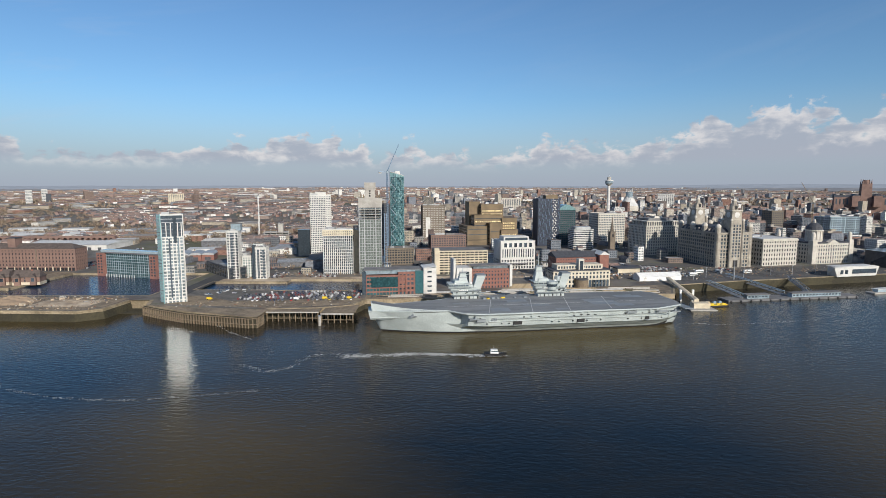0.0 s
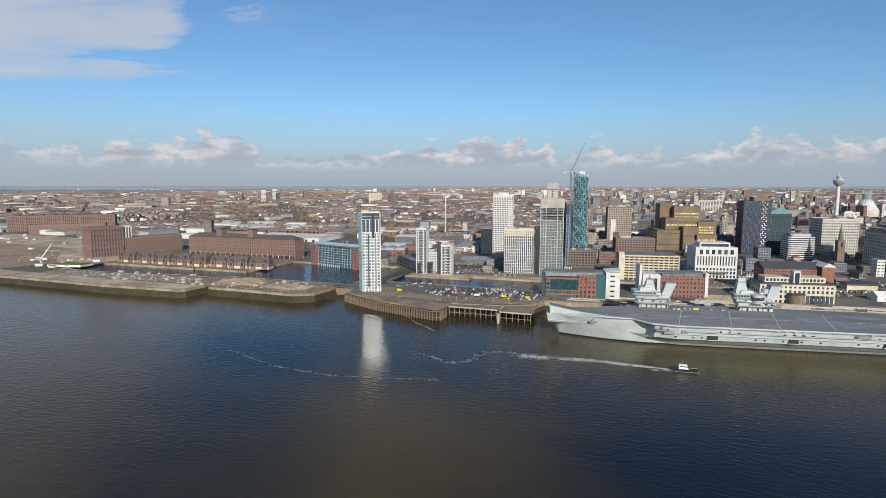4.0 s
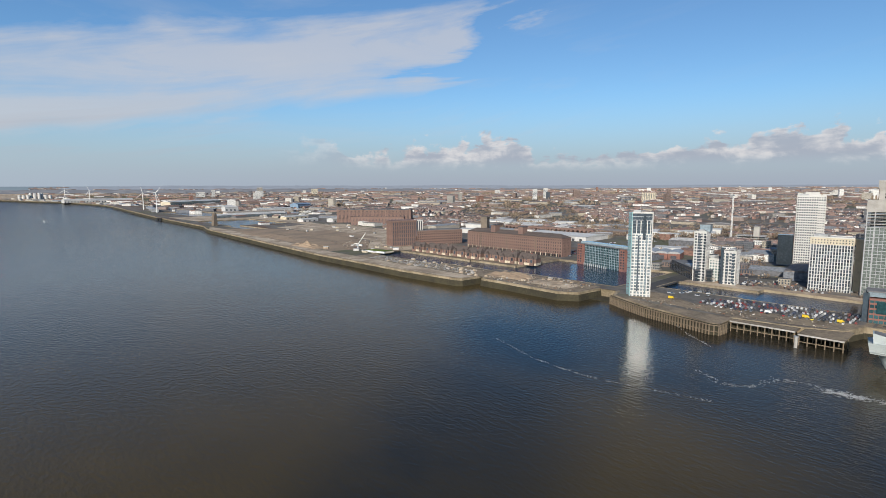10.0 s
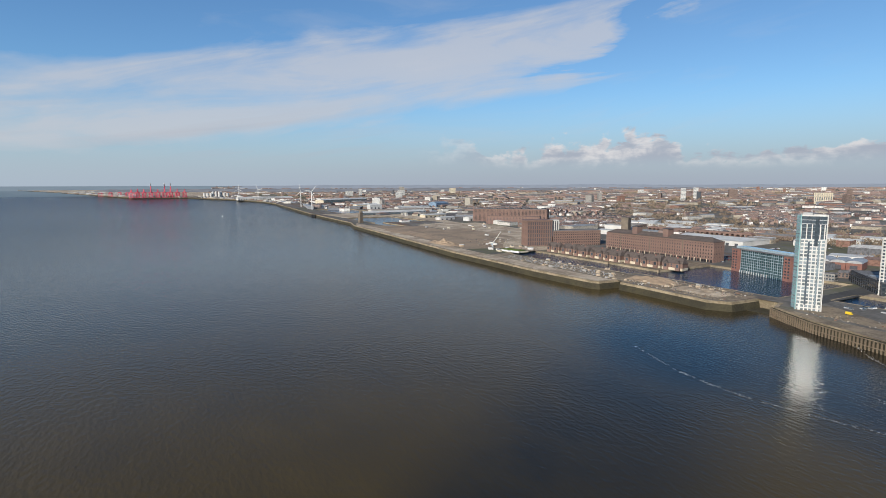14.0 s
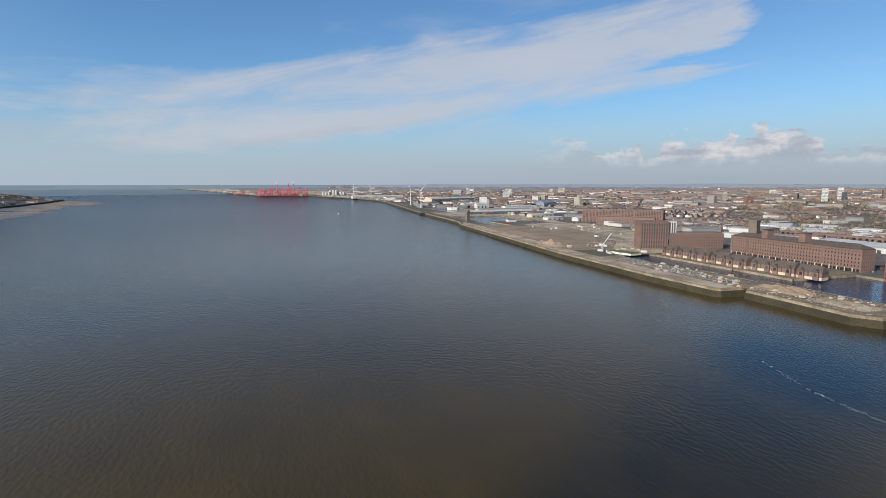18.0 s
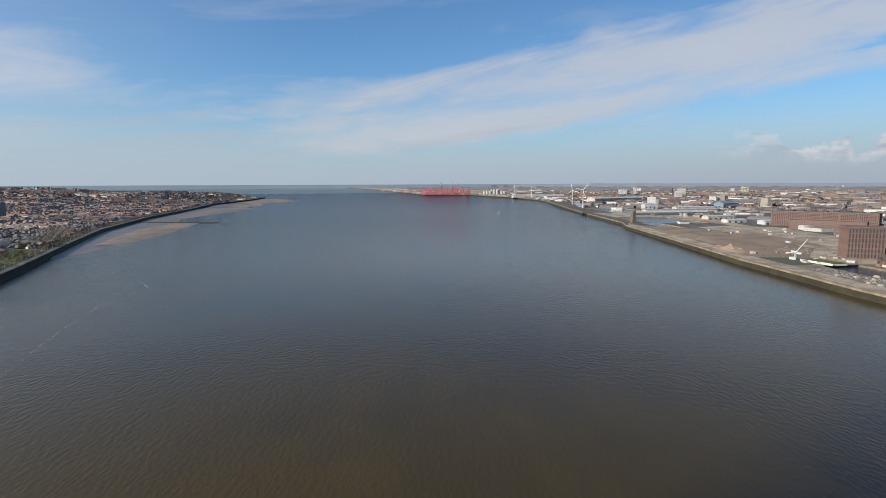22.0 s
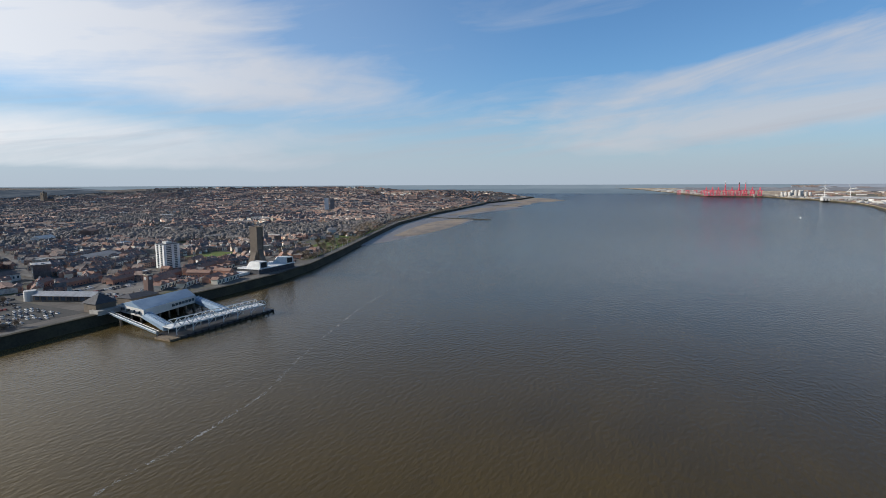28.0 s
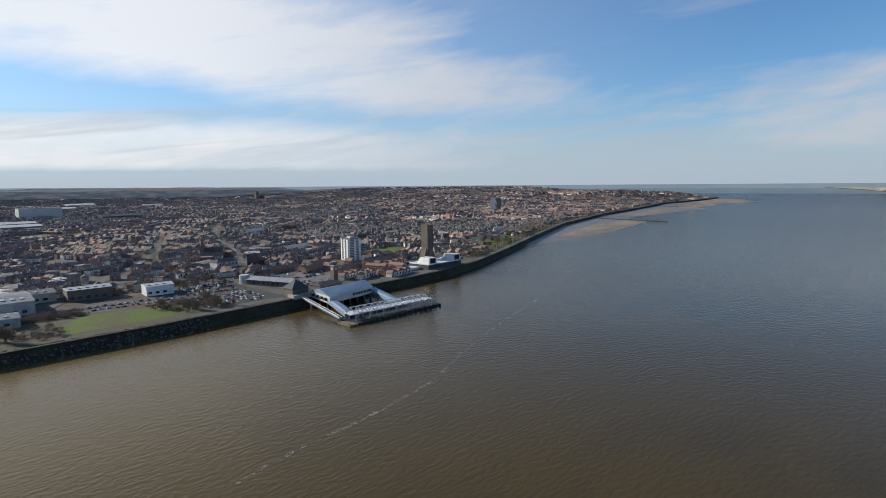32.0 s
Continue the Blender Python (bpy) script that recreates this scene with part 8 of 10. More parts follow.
def clock_tower():
    t = thing("clock_tower", "square red brick clock tower at the ferry station", "clock tower", -354, -512, 9, 5)
    t.scale = (0.78, 0.78, 0.8)
    box_part("shaft", t, OLDBRICK, -4, 4, -4, 4, 0, 26)
    box_part("cap", t, CREAM, -4.4, 4.4, -4.4, 4.4, 26, 27)
    part("roof", Mesh().tube(0, 0, 27, 30, 4.4, 0.6, 4), SLATE, t)
    face = Mesh().tube(0, 0, -0.15, 0.15, 2, 2, 16).data("clock_face", WHITE)
    part("clock_face", face, WHITE, t, at=pose(0, 4.1, 22, 90))
    part("clock_face", face, WHITE, t, at=pose(4.1, 0, 22, 90, 0, 90))
    t = thing("ferry_hall", "low dark brick ferry booking hall", "hall", -330, -500, 9, 5)
    box_part("wall", t, DARKCON, -16, 14, -6, 14, 0, 5.5)
    part("roof", Mesh().gable(-16, 14, -6, 14, 5.5, 8.5, "x", over=0.8, hip=0.2), SLATE, t)
    t = thing("pavilion", "dark pyramid-roofed pavilion on the promenade", "pavilion", -290, -488, 9, 0)
    box_part("wall", t, DARKCON, -9, 9, -9, 9, 0, 8)
    part("roof", Mesh().tube(0, 0, 8, 16, 14.5, 0.4, 4), SLATE, t, at=pose(0, 0, 0, 0, 0, 45))
    box_part("terrace", t, CONCRETE, -14, 12, 4, 16, -1, 3)


clock_tower()


def bus_station():
    t = thing("visitor_centre", "long low glazed building with grey shed roofs", "visitor centre", -303, -556, 9, 112)
    box_part("wall", t, DARKCON, -33, 30, -7, 7, 0, 6)
    for i in range(9):
        box_part("window", t, GLASS, -31 + i * 6.6, -26.5 + i * 6.6, -7.2, -6.9, 1.6, 5)
        box_part("window", t, GLASS, -31 + i * 6.6, -26.5 + i * 6.6, 6.9, 7.2, 1.6, 5)
    for i, x in enumerate((-33, -12, 9)):
        part("roof", Mesh().gable(x, x + 20, -8, 8, 6, 9.5, "x", over=0.6), STEEL, t)
    part("white_drum", Mesh().tube(-40, -2, 0, 10, 5.5, 5.5, 14), WHITE, t)


bus_station()


def ventilation():
    t = thing("ventilation_tower", "tall brown concrete tunnel ventilation shaft with flared base", "ventilation tower", -532, -542, 9, 6)
    part("shaft", Mesh().box(-5.6, 5.6, -5.2, 5.2, 0, 56), DARKCON, t)
    for s in (-1, 1):
        part("fin", Mesh().box(s * 5.6 - 0.6, s * 5.6 + 0.6, -5.9, 5.9, 0, 57), DARKCON, t)
        for turn in (0, 90):
            part("flare", Mesh().add([(s * 5, -4, 0), (s * 16, -4, 0), (s * 5, -4, 27), (s * 5, 4, 0), (s * 16, 4, 0), (s * 5, 4, 27)],
                                     [(0, 1, 2), (3, 5, 4), (1, 4, 5, 2), (0, 3, 4, 1), (0, 2, 5, 3)]), DARKCON, t, at=pose(0, 0, 0, 0, 0, turn))
    b = thing("ventilation_hall", "white angular ventilation hall with dark mouths", "hall", -530, -522, 9, 3)
    box_part("hall", b, SLATE, -34, 34, -18, 16, 0, 6)
    box_part("hall_roof", b, WHITEPAINT, -35, 35, -19, 17, 6, 7)
    for x in (-26, 24):
        part("scoop", Mesh().prism([(x - 7, -8), (x + 7, -8), (x + 7, 15), (x - 7, 15)], 7, 15, [(x - 6, -2), (x + 6, -2), (x + 7, 15), (x - 7, 15)]), WHITEPAINT, b)
        part("mouth", Mesh().box(x - 5, x + 5, 14.8, 15.3, 7.6, 14), BLACK, b)
    box_part("terrace", b, WHITEPAINT, 35, 60, -14, 2, 0, 3)


ventilation()


def flats():
    t = thing("tower_block", "white and grey tower block of flats", "tower block", -480.5, -650.5, 11, -8)
    t.scale.z = 0.84
    slabs_and_piers(t, 20, 21, 37, 13, 5, 6, WHITE, GLASS, band=0.45, pier=0.2, y0=0, panes="rb")
    for x in (-10.6, -3, 7.4):
        box_part("white_pier", t, WHITEPAINT, x, x + 3.4, -10.6, 10.6, 0, 38)
    box_part("roof", t, FELT, -12, 12, -9.5, 9.5, 38, 38.6)
    for y in (-6.5, 2.2):
        box_part("stair_strip", t, GLASS, 10.7, 11.1, y, y + 3.2, 1, 37)
        for k in range(12):
            box_part("balcony", t, WHITE, 10.9, 11.7, y - 0.2, y + 3.4, 2.4 + k * 2.9, 3.4 + k * 2.9)
    box_part("lift_house", t, WHITE, -4, 4, -5, 5, 38.6, 42)
    for x in (-8, 6, 9):
        part("aerial", Mesh().tube(x, 2, 38, 45, 0.15, 0.08, 5), STEEL, t)


flats()
block("tower_block", "distant white block of flats", -1687.5, -1344.5, 26, 16, 18, 42, 128, 12, 2, 4, WHITEPAINT, GLASS, FELT, plant=False, band=0.7, pier=0.7)
block("tower_block", "distant dark grey block of flats", -1701, -1327, 26, 16, 18, 40, 128, 12, 4, 4, SHEDGREY, GLASS, FELT, plant=False)


def west_sheds():
    for x, y, w, d, h, turn, wall, roof, label in ((-140, -622, 38, 22, 11, 178, DARKCON, PALEROOF, "dark low works building with roof lights"), (-196, -594, 26, 20, 10, 176, WHITEPAINT, PALEROOF, "pale grey and white workshop"),
                                                   (-60, -590, 60, 60, 12, 178, STEEL, SHEDGREY, "big grey-roofed works shed"), (-52, -540, 40, 26, 8, 178, STEEL, SHEDGREY, "long low grey shed by the grass"),
                                                   (-95, -640, 40, 30, 9, 178, CREAM, FELT, "flat-roofed cream workshop by the trees"), (-364, -722, 18, 16, 17, 160, GLASS, WHITE, "dark glazed flats with white balconies")):
        t = thing("works_building", label, "works building", x, y, 9, turn)
        box_part("wall", t, wall, -w / 2, w / 2, 0, d, 0, h)
        part("roof", Mesh().gable(-w / 2, w / 2, 0, d, h, h + 2, "x", over=0.6), roof, t)
        for i in range(int(w / 7)):
            box_part("roof_light", t, SKYGLASS, -w / 2 + 2 + i * 7, -w / 2 + 5 + i * 7, d * 0.15, d * 0.3, h + 0.3, h + 1.35)
            box_part("window", t, GLASS, -w / 2 + 1.5 + i * 7, -w / 2 + 5 + i * 7, -0.12, 0.15, 2, 4.4)


west_sheds()
flat_patch("grass_bank", "bright mown grass behind the promenade", [(-192, -499), (-150, -485), (-96, -484), (-86, -512), (-118, -546), (-188, -532)][::-1], GRASS, 9.1)
flat_patch("road_car_park_west", "asphalt car park full of cars", [(-280, -492), (-205, -492), (-198, -560), (-208, -632), (-282, -636), (-278, -560)][::-1], ASPHALT, 9.1)
FORECOURT = material("worn grey forecourt", (0.21, 0.195, 0.18), 0.95, second=(0.14, 0.13, 0.12), scale=0.06, fine=0.5)
flat_patch("road_roundabout", "asphalt bus turning area", [(-300, -524), (-350, -530), (-430, -560), (-440, -600), (-360, -620), (-310, -640), (-292, -640)][::-1], FORECOURT, 9.14, "road")
flat_patch("pavement_promenade", "long grey promenade above the river wall", [(-180, -470), (-286, -478), (-415, -482), (-517, -492), (-606, -516), (-606, -526), (-415, -492), (-180, -477)], PAVING, 9.16)
flat_patch("grass_rough", "rough brown winter grass along the rock slope", [(-200, -472), (-157, -467), (-48, -465), (300, -471), (300, -560), (-30, -560), (-112, -556), (-202, -545)][::-1], ROUGHGRASS, 9.07)
rnd = random.Random(31)
for row in range(6):
    for i in range(14):
        if rnd.random() < 0.82:
            park(rnd.choice((1, 2, 2, 2, 4, 1, 3, 0)), -206 - i * 4.6 + rnd.uniform(-0.4, 0.4), -500 - row * 10 + rnd.uniform(-0.6, 0.6), 9.12, 90 + rnd.uniform(-4, 4))
for i in range(26):
    park(rnd.choice((0, 1, 2, 3, 4)), rnd.uniform(-470, -360), rnd.uniform(-560, -500), 9.16, rnd.uniform(0, 180))
for i in range(26):
    park(rnd.choice((0, 1, 2, 3, 4)), -204 + (i % 13) * 6.4 + rnd.uniform(-1, 1), -562 - (i // 13) * 14 + rnd.uniform(-2, 2), 9.1, rnd.choice((0, 90)))


NEWBRICK = material("orange brick", (0.42, 0.22, 0.155), 0.9, second=(0.32, 0.165, 0.12), scale=0.2)
TILES = material("brown roof tiles", (0.35, 0.215, 0.165), 0.9, second=(0.25, 0.16, 0.125), scale=0.3)
PALEWALL = material("cream render", (0.74, 0.68, 0.56), 0.85, second=(0.62, 0.56, 0.45), scale=0.2)


def brick_court(x, y, turn, w, label):
    t = thing("terrace", label, "terraced houses", x, y, 9, turn, group="red brick terraces")
    box_part("wall", t, NEWBRICK, -w / 2, w / 2, -4.5, 4.5, 0, 5.6)
    part("roof", Mesh().gable(-w / 2, w / 2, -4.5, 4.5, 5.6, 8.8, "x", over=0.5), TILES, t)
    for i in range(int(w / 4)):
        for s in (-1, 1):
            box_part("window", t, GLASS, -w / 2 + 1.2 + i * 4, -w / 2 + 2.6 + i * 4, s * 4.5 - 0.12, s * 4.5 + 0.12, 1.0, 2.4)
    for i in range(int(w / 8)):
        u = -w / 2 + 4 + i * 8
        box_part("chimney", t, BRICK, u - 0.5, u + 0.5, -0.5, 0.5, 8, 10)


for x, y, turn, w in ((-405, -560, 20, 38), (-430, -585, 20, 44), (-455, -560, 110, 30), (-470, -590, 20, 30), (-395, -610, 15, 50), (-360, -640, 15, 54), (-420, -640, 15, 40), (-330, -660, 40, 40), (-440, -520, 20, 30), (-478, -545, 100, 24), (-500, -600, 20, 36), (-540, -610, 15, 40)):
    brick_court(x, y, turn, w, "red brick terrace with tiled roof near the ferry")


def cream_terrace(x, y, turn, n):
    t = thing("terrace", "cream rendered terrace with brown roofs by the ferry road", "terraced houses", x, y, 9, turn, group="cream terraces")
    for i in range(n):
        u = -n * 3.6 + i * 7.2
        box_part("house_wall", t, PALEWALL if i % 3 else WHITEPAINT, u, u + 7, -4.2, 4.2, 0, 5.4)
        part("house_roof", Mesh().gable(u - 0.1, u + 7.1, -4.2, 4.2, 5.4, 8.2, "y" if i % 2 else "x", over=0.4), TILES, t)
        box_part("front_window", t, GLASS, u + 1.2, u + 3.4, 4.1, 4.4, 1.2, 4.4)
        box_part("side_door", t, SLATE, u + 4.6, u + 5.8, 4.1, 4.4, 0, 2.3)


for x, y, turn, n in ((-392, -535, 25, 6), (-408, -522, 25, 5), (-445, -505, 15, 6), (-500, -575, 15, 7), (-330, -735, 70, 8), (-385, -720, 75, 8), (-270, -700, 20, 7), (-560, -640, 10, 6)):
    cream_terrace(x, y, turn, n)
for x, y, turn, w, d, h, wall, roof, label in ((-328, -738, 10, 32, 18, 8, WHITE, SLATE, "big white hall with dark hipped roof"), (-606, -1189, 24, 40, 20, 9, WHITEPAINT, WHITE, "long white low school hall"),
                                              (-620, -960, 30, 32, 18, 7, WHITE, PALEROOF, "white gabled hall among terraces"), (-501, -845, 20, 62, 44, 5, DARKCON, SHEDGREY, "wide grey-roofed supermarket among the houses"),
                                              (-709, -1211, 40, 44, 22, 14, OLDBRICK, TILES, "tall brown gabled hall in the trees"), (-985, -772, 40, 36, 18, 12, WHITE, FELT, "pale flat school block by the promenade"),
                                              (-225, -1700, 5, 120, 60, 10, SHEDGREY, PALEROOF, "wide pale warehouse shed inland"), (-250, -1820, 8, 90, 50, 10, SHEDGREY, WHITE, "white-roofed warehouse shed inland"),
                                              (-190, -1310, 8, 60, 14, 4, WHITEPAINT, WHITE, "long low white sports pavilion by the playing field"), (-545, -1960, 14, 130, 24, 12, DARKCON, SHEDGREY, "long low grey works range inland"),
                                              (-640, -2900, 10, 110, 60, 12, WHITE, WHITE, "white warehouse far inland"), (-900, -2750, 12, 90, 30, 10, WHITE, WHITE, "white works shed far inland"), (-480, -2560, 10, 140, 60, 12, SHEDGREY, WHITE, "broad pale shed far inland")):
    t = thing("hall", label, "hall", x, y, float(west_z(x, y)), turn)
    box_part("wall", t, wall, -w / 2, w / 2, -d / 2, d / 2, -1, h)
    part("roof", Mesh().gable(-w / 2, w / 2, -d / 2, d / 2, h, h + min(d * 0.22, 4.5), "x", over=0.8, hip=0.25 if d < 20 else 0.0), roof, t)
    for i in range(6):
        box_part("window", t, GLASS, -w * 0.44 + i * w * 0.156, -w * 0.44 + 2 + i * w * 0.156, d / 2 - 0.1, d / 2 + 0.2, h * 0.4, h * 0.75)
t = thing("works_block", "great windowless grey works block inland", "works building", -362, -2150, float(west_z(-362, -2150)), 4)
for i in range(8):
    box_part("wall_panel", t, PALEROOF, -58 + i * 14.5, -43.6 + i * 14.5, -20, 20 + 0.2 * (i % 2), -1, 34)
box_part("roof", t, FELT, -57, 57, -19, 19, 34, 35)
flat_patch("grass_playing_field", "bright green playing field among the works", [(-300, -1400), (-180, -1400), (-200, -1520), (-330, -1520)], GRASS, float(west_z(-250, -1450)) + 0.5)

# rock slope under the grass
m = Mesh()
r2 = random.Random(5)
for i in range(2600):
    x = r2.uniform(-190, 300)
    f = r2.random() ** 1.8
    y, z, s = -467 + f * 17, 9.5 - f * 10.1, r2.uniform(0.35, 0.9)
    m.prism([(x - s, y - s * r2.uniform(0.6, 1)), (x + s, y - s * 0.8), (x + s * 0.9, y + s), (x - s * r2.uniform(0.6, 1), y + s * 0.9)], z - s, z + s * 0.5,
            [(x - s * 0.5, y - s * 0.5), (x + s * 0.6, y - s * 0.4), (x + s * 0.4, y + s * 0.5), (x - s * 0.5, y + s * 0.4)])
stuff("rock_armour", m, material("armour rock", (0.145, 0.135, 0.12), 0.9, second=(0.075, 0.07, 0.062), scale=0.3, random_by="island", vary=0.35), "dark rock armour on the river slope", "rocks")
t = thing("marker_post", "slim dark channel marker post in the river", "marker post", -124, -441, -2)
part("post", Mesh().tube(0, 0, 0, 12, 0.3, 0.2, 6), TIMBER, t)
part("base", Mesh().tube(0, 0, 0, 2.6, 0.9, 0.7, 8), TIMBER, t)

# ---- sands and groynes ----
def sand_bank(name, label, stations, mat=None, lift=0.0):
    """A low bank: along its length, the shore side, the river side and the crown."""
    m, mat = Mesh(), mat or MUD
    for x, y0, y1 in stations:
        for f, z in ((0, 1.6), (0.35, 0.9), (0.7, 0.45), (1.0, -0.3)):
            m.v.append((x, y0 + (y1 - y0) * f, z + lift * (0.15 < f < 0.9)))
    m.f = [(i * 4 + k, (i + 1) * 4 + k, (i + 1) * 4 + k + 1, i * 4 + k + 1) for i in range(len(stations) - 1) for k in range(3)]
    structure(name, m, mat, label, "beach", far=True)


sand_bank("beach_near", "brown tidal sand below the promenade", [(-880, -628, -622), (-1000, -676, -610), (-1150, -740, -620), (-1300, -800, -630), (-1450, -852, -655), (-1600, -895, -680), (-1700, -925, -700), (-1745, -938, -760)])
sand_bank("beach_bar", "dry tan sand bar on the foreshore", [(-1080, -668, -634), (-1180, -700, -628), (-1300, -740, -640), (-1420, -775, -662), (-1540, -800, -690), (-1640, -800, -715), (-1700, -790, -740)], SAND, 0.5)
sand_bank("beach_outer_bar", "long tan sand bar beyond the groyne", [(-1900, -930, -890), (-2200, -985, -890), (-2600, -1050, -915), (-2900, -1080, -950), (-3200, -1120, -985), (-3500, -1130, -1040)], SAND, 0.5)
sand_bank("beach_far", "pale wet sand flats beyond the groyne", [(-1745, -938, -800), (-1900, -985, -860), (-2300, -1075, -860), (-2800, -1190, -900), (-3100, -1262, -930), (-3450, -1350, -1010), (-3800, -1440, -1000)])
sand_bank("beach_point", "sand spit at the river mouth", [(-3500, -1360, -1000), (-3750, -1420, -880), (-3950, -1500, -890), (-4150, -1560, -960), (-4400, -1560, -1100), (-4550, -1540, -1300)], SAND)
for name, x0, y0, x1, y1 in (("groyne", -1735, -930, -1716, -672), ("groyne", -2900, -1210, -2860, -960)):
    t = thing(name, "long dark stone groyne running out from the promenade", "groyne", 0, 0, 0)
    m = Mesh()
    n = 12
    for i in range(n + 1):
        f = i / n
        s = float(shrink(x0, y0))
        x, y = x0 + (x1 - x0) * f, y0 + (y1 - y0) * f
        for dx, z in ((-9, -0.5), (-3, 3.4 - 1.6 * f), (3, 3.4 - 1.6 * f), (9, -0.5)):
            m.v.append((x + dx, y, z))
    m.f = [(i * 4 + k, (i + 1) * 4 + k, (i + 1) * 4 + k + 1, i * 4 + k + 1) for i in range(n) for k in range(3)]
    part("bank", m, WEED, t, far=True)
# the wooded ridge's landmarks
steeple("church", "dark church tower on the ridge", -1250, -2420, 60, 16, 34, 6, DARKCON, 30, 100)
steeple("church", "church with pointed spire on the far ridge", -2870, -1900, 62, 10, 20, 18, DARKCON, 30, 100)
t = thing("water_tower", "squat dark water tower on the ridge", "water tower", -3150, -1670, 52, 0)
part("tower", Mesh().tube(0, 0, 0, 22, 11, 11, 16), DARKCON, t)
part("cap", Mesh().tube(0, 0, 22, 27, 12, 4, 16), DARKCON, t)
t = thing("church", "domed church on the ridge", "church", -3250, -1730, 56, 0)
part("body", Mesh().box(-14, 14, -14, 14, 0, 20), DARKCON, t)
dome(t, 0, 0, 20, 12, DARKCON)
steeple("church", "dark church with slim spire among the terraces", -345, -850, 11, 7, 18, 17, DARKCON, 26, 60)

# ---- houses, streets and trees ----
class Heap:
    """Many small solids gathered into one mesh."""

    def __init__(self):
        self.v, self.f, self.n = [], [], 0

    def put(self, v, f):
        self.v.append(v)
        self.f += [tuple(i + self.n for i in q) for q in f]
        self.n += len(v)

    def done(self, name, mat, label, category):
        if not self.n:
            return
        d = bpy.data.meshes.new(name)
        d.from_pydata(drawn_in(np.concatenate(self.v)).tolist(), [], self.f)
        d.materials.append(mat)
        return tagged(new(name, d), label, category, kind="stuff")


BOX_F = [(0, 1, 5, 4), (1, 2, 6, 5), (2, 3, 7, 6), (3, 0, 4, 7)]
TOP_F = [(4, 5, 6, 7)]
GABLE_F = [(0, 1, 5, 4), (2, 3, 4, 5), (1, 2, 5), (3, 0, 4)]


def turned(x, y, a, pts):
    c, s = math.cos(a), math.sin(a)
    return np.array([(x + c * u - s * v, y + s * u + c * v, z) for u, v, z in pts])


def house_row(walls, roofs, x, y, z, a, w, d, h, rise, unit=0.0, panes=None):
    """A row of houses, in one piece or cut into single houses of about the given width."""
    n = max(1, int(w / unit)) if unit else 1
    step = w / n
    d, o = d / 2, 0.45
    for k in range(n):
        u0, u1 = -w / 2 + k * step, -w / 2 + (k + 1) * step
        hh = h + (0.5 * math.sin(k * 2.3 + x) if unit else 0)
        walls.put(turned(x, y, a, [(u0, -d, z - 2), (u1, -d, z - 2), (u1, d, z - 2), (u0, d, z - 2), (u0, -d, z + hh), (u1, -d, z + hh), (u1, d, z + hh), (u0, d, z + hh)]), BOX_F)
        g = turned(x, y, a, [(u0, -d - o, z + hh), (u1, -d - o, z + hh), (u1, d + o, z + hh), (u0, d + o, z + hh), (u0, 0, z + hh + rise), (u1, 0, z + hh + rise)])
        roofs.put(g, GABLE_F)
        if unit and n > 1:      # a chimney on each party wall
            c = u1 - 0.6
            walls.put(turned(x, y, a, [(c, -0.6, z + hh + rise * 0.6), (c + 0.9, -0.6, z + hh + rise * 0.6), (c + 0.9, 0.6, z + hh + rise * 0.6), (c, 0.6, z + hh + rise * 0.6),
                                       (c, -0.6, z + hh + rise + 1.3), (c + 0.9, -0.6, z + hh + rise + 1.3), (c + 0.9, 0.6, z + hh + rise + 1.3), (c, 0.6, z + hh + rise + 1.3)]), BOX_F + TOP_F)
        if panes is not None:
            m = (u0 + u1) / 2
            for s in (-1, 1):
                for q, z0 in ((-0.27, 1.0), (0.27, 1.0), (-0.27, 3.7), (0.27, 3.7)):
                    c, e = m + q * step, s * (d + 0.05)
                    pts = [(c - 0.7, e, z + z0), (c + 0.7, e, z + z0), (c + 0.7, e, z + z0 + 1.4), (c - 0.7, e, z + z0 + 1.4)]
                    panes.put(turned(x, y, a, pts), [(0, 1, 2, 3) if s < 0 else (3, 2, 1, 0)])


def flat_block(walls, roofs, x, y, z, a, w, d, h):
    w, d = w / 2, d / 2
    walls.put(turned(x, y, a, [(-w, -d, z - 3), (w, -d, z - 3), (w, d, z - 3), (-w, d, z - 3), (-w, -d, z + h), (w, -d, z + h), (w, d, z + h), (-w, d, z + h)]), BOX_F)
    w, d = w - 0.3, d - 0.3
    roofs.put(turned(x, y, a, [(-w, -d, z + h - 0.2), (w, -d, z + h - 0.2), (w, d, z + h - 0.2), (-w, d, z + h - 0.2), (-w, -d, z + h - 0.1), (w, -d, z + h - 0.1), (w, d, z + h - 0.1), (-w, d, z + h - 0.1)]), TOP_F)


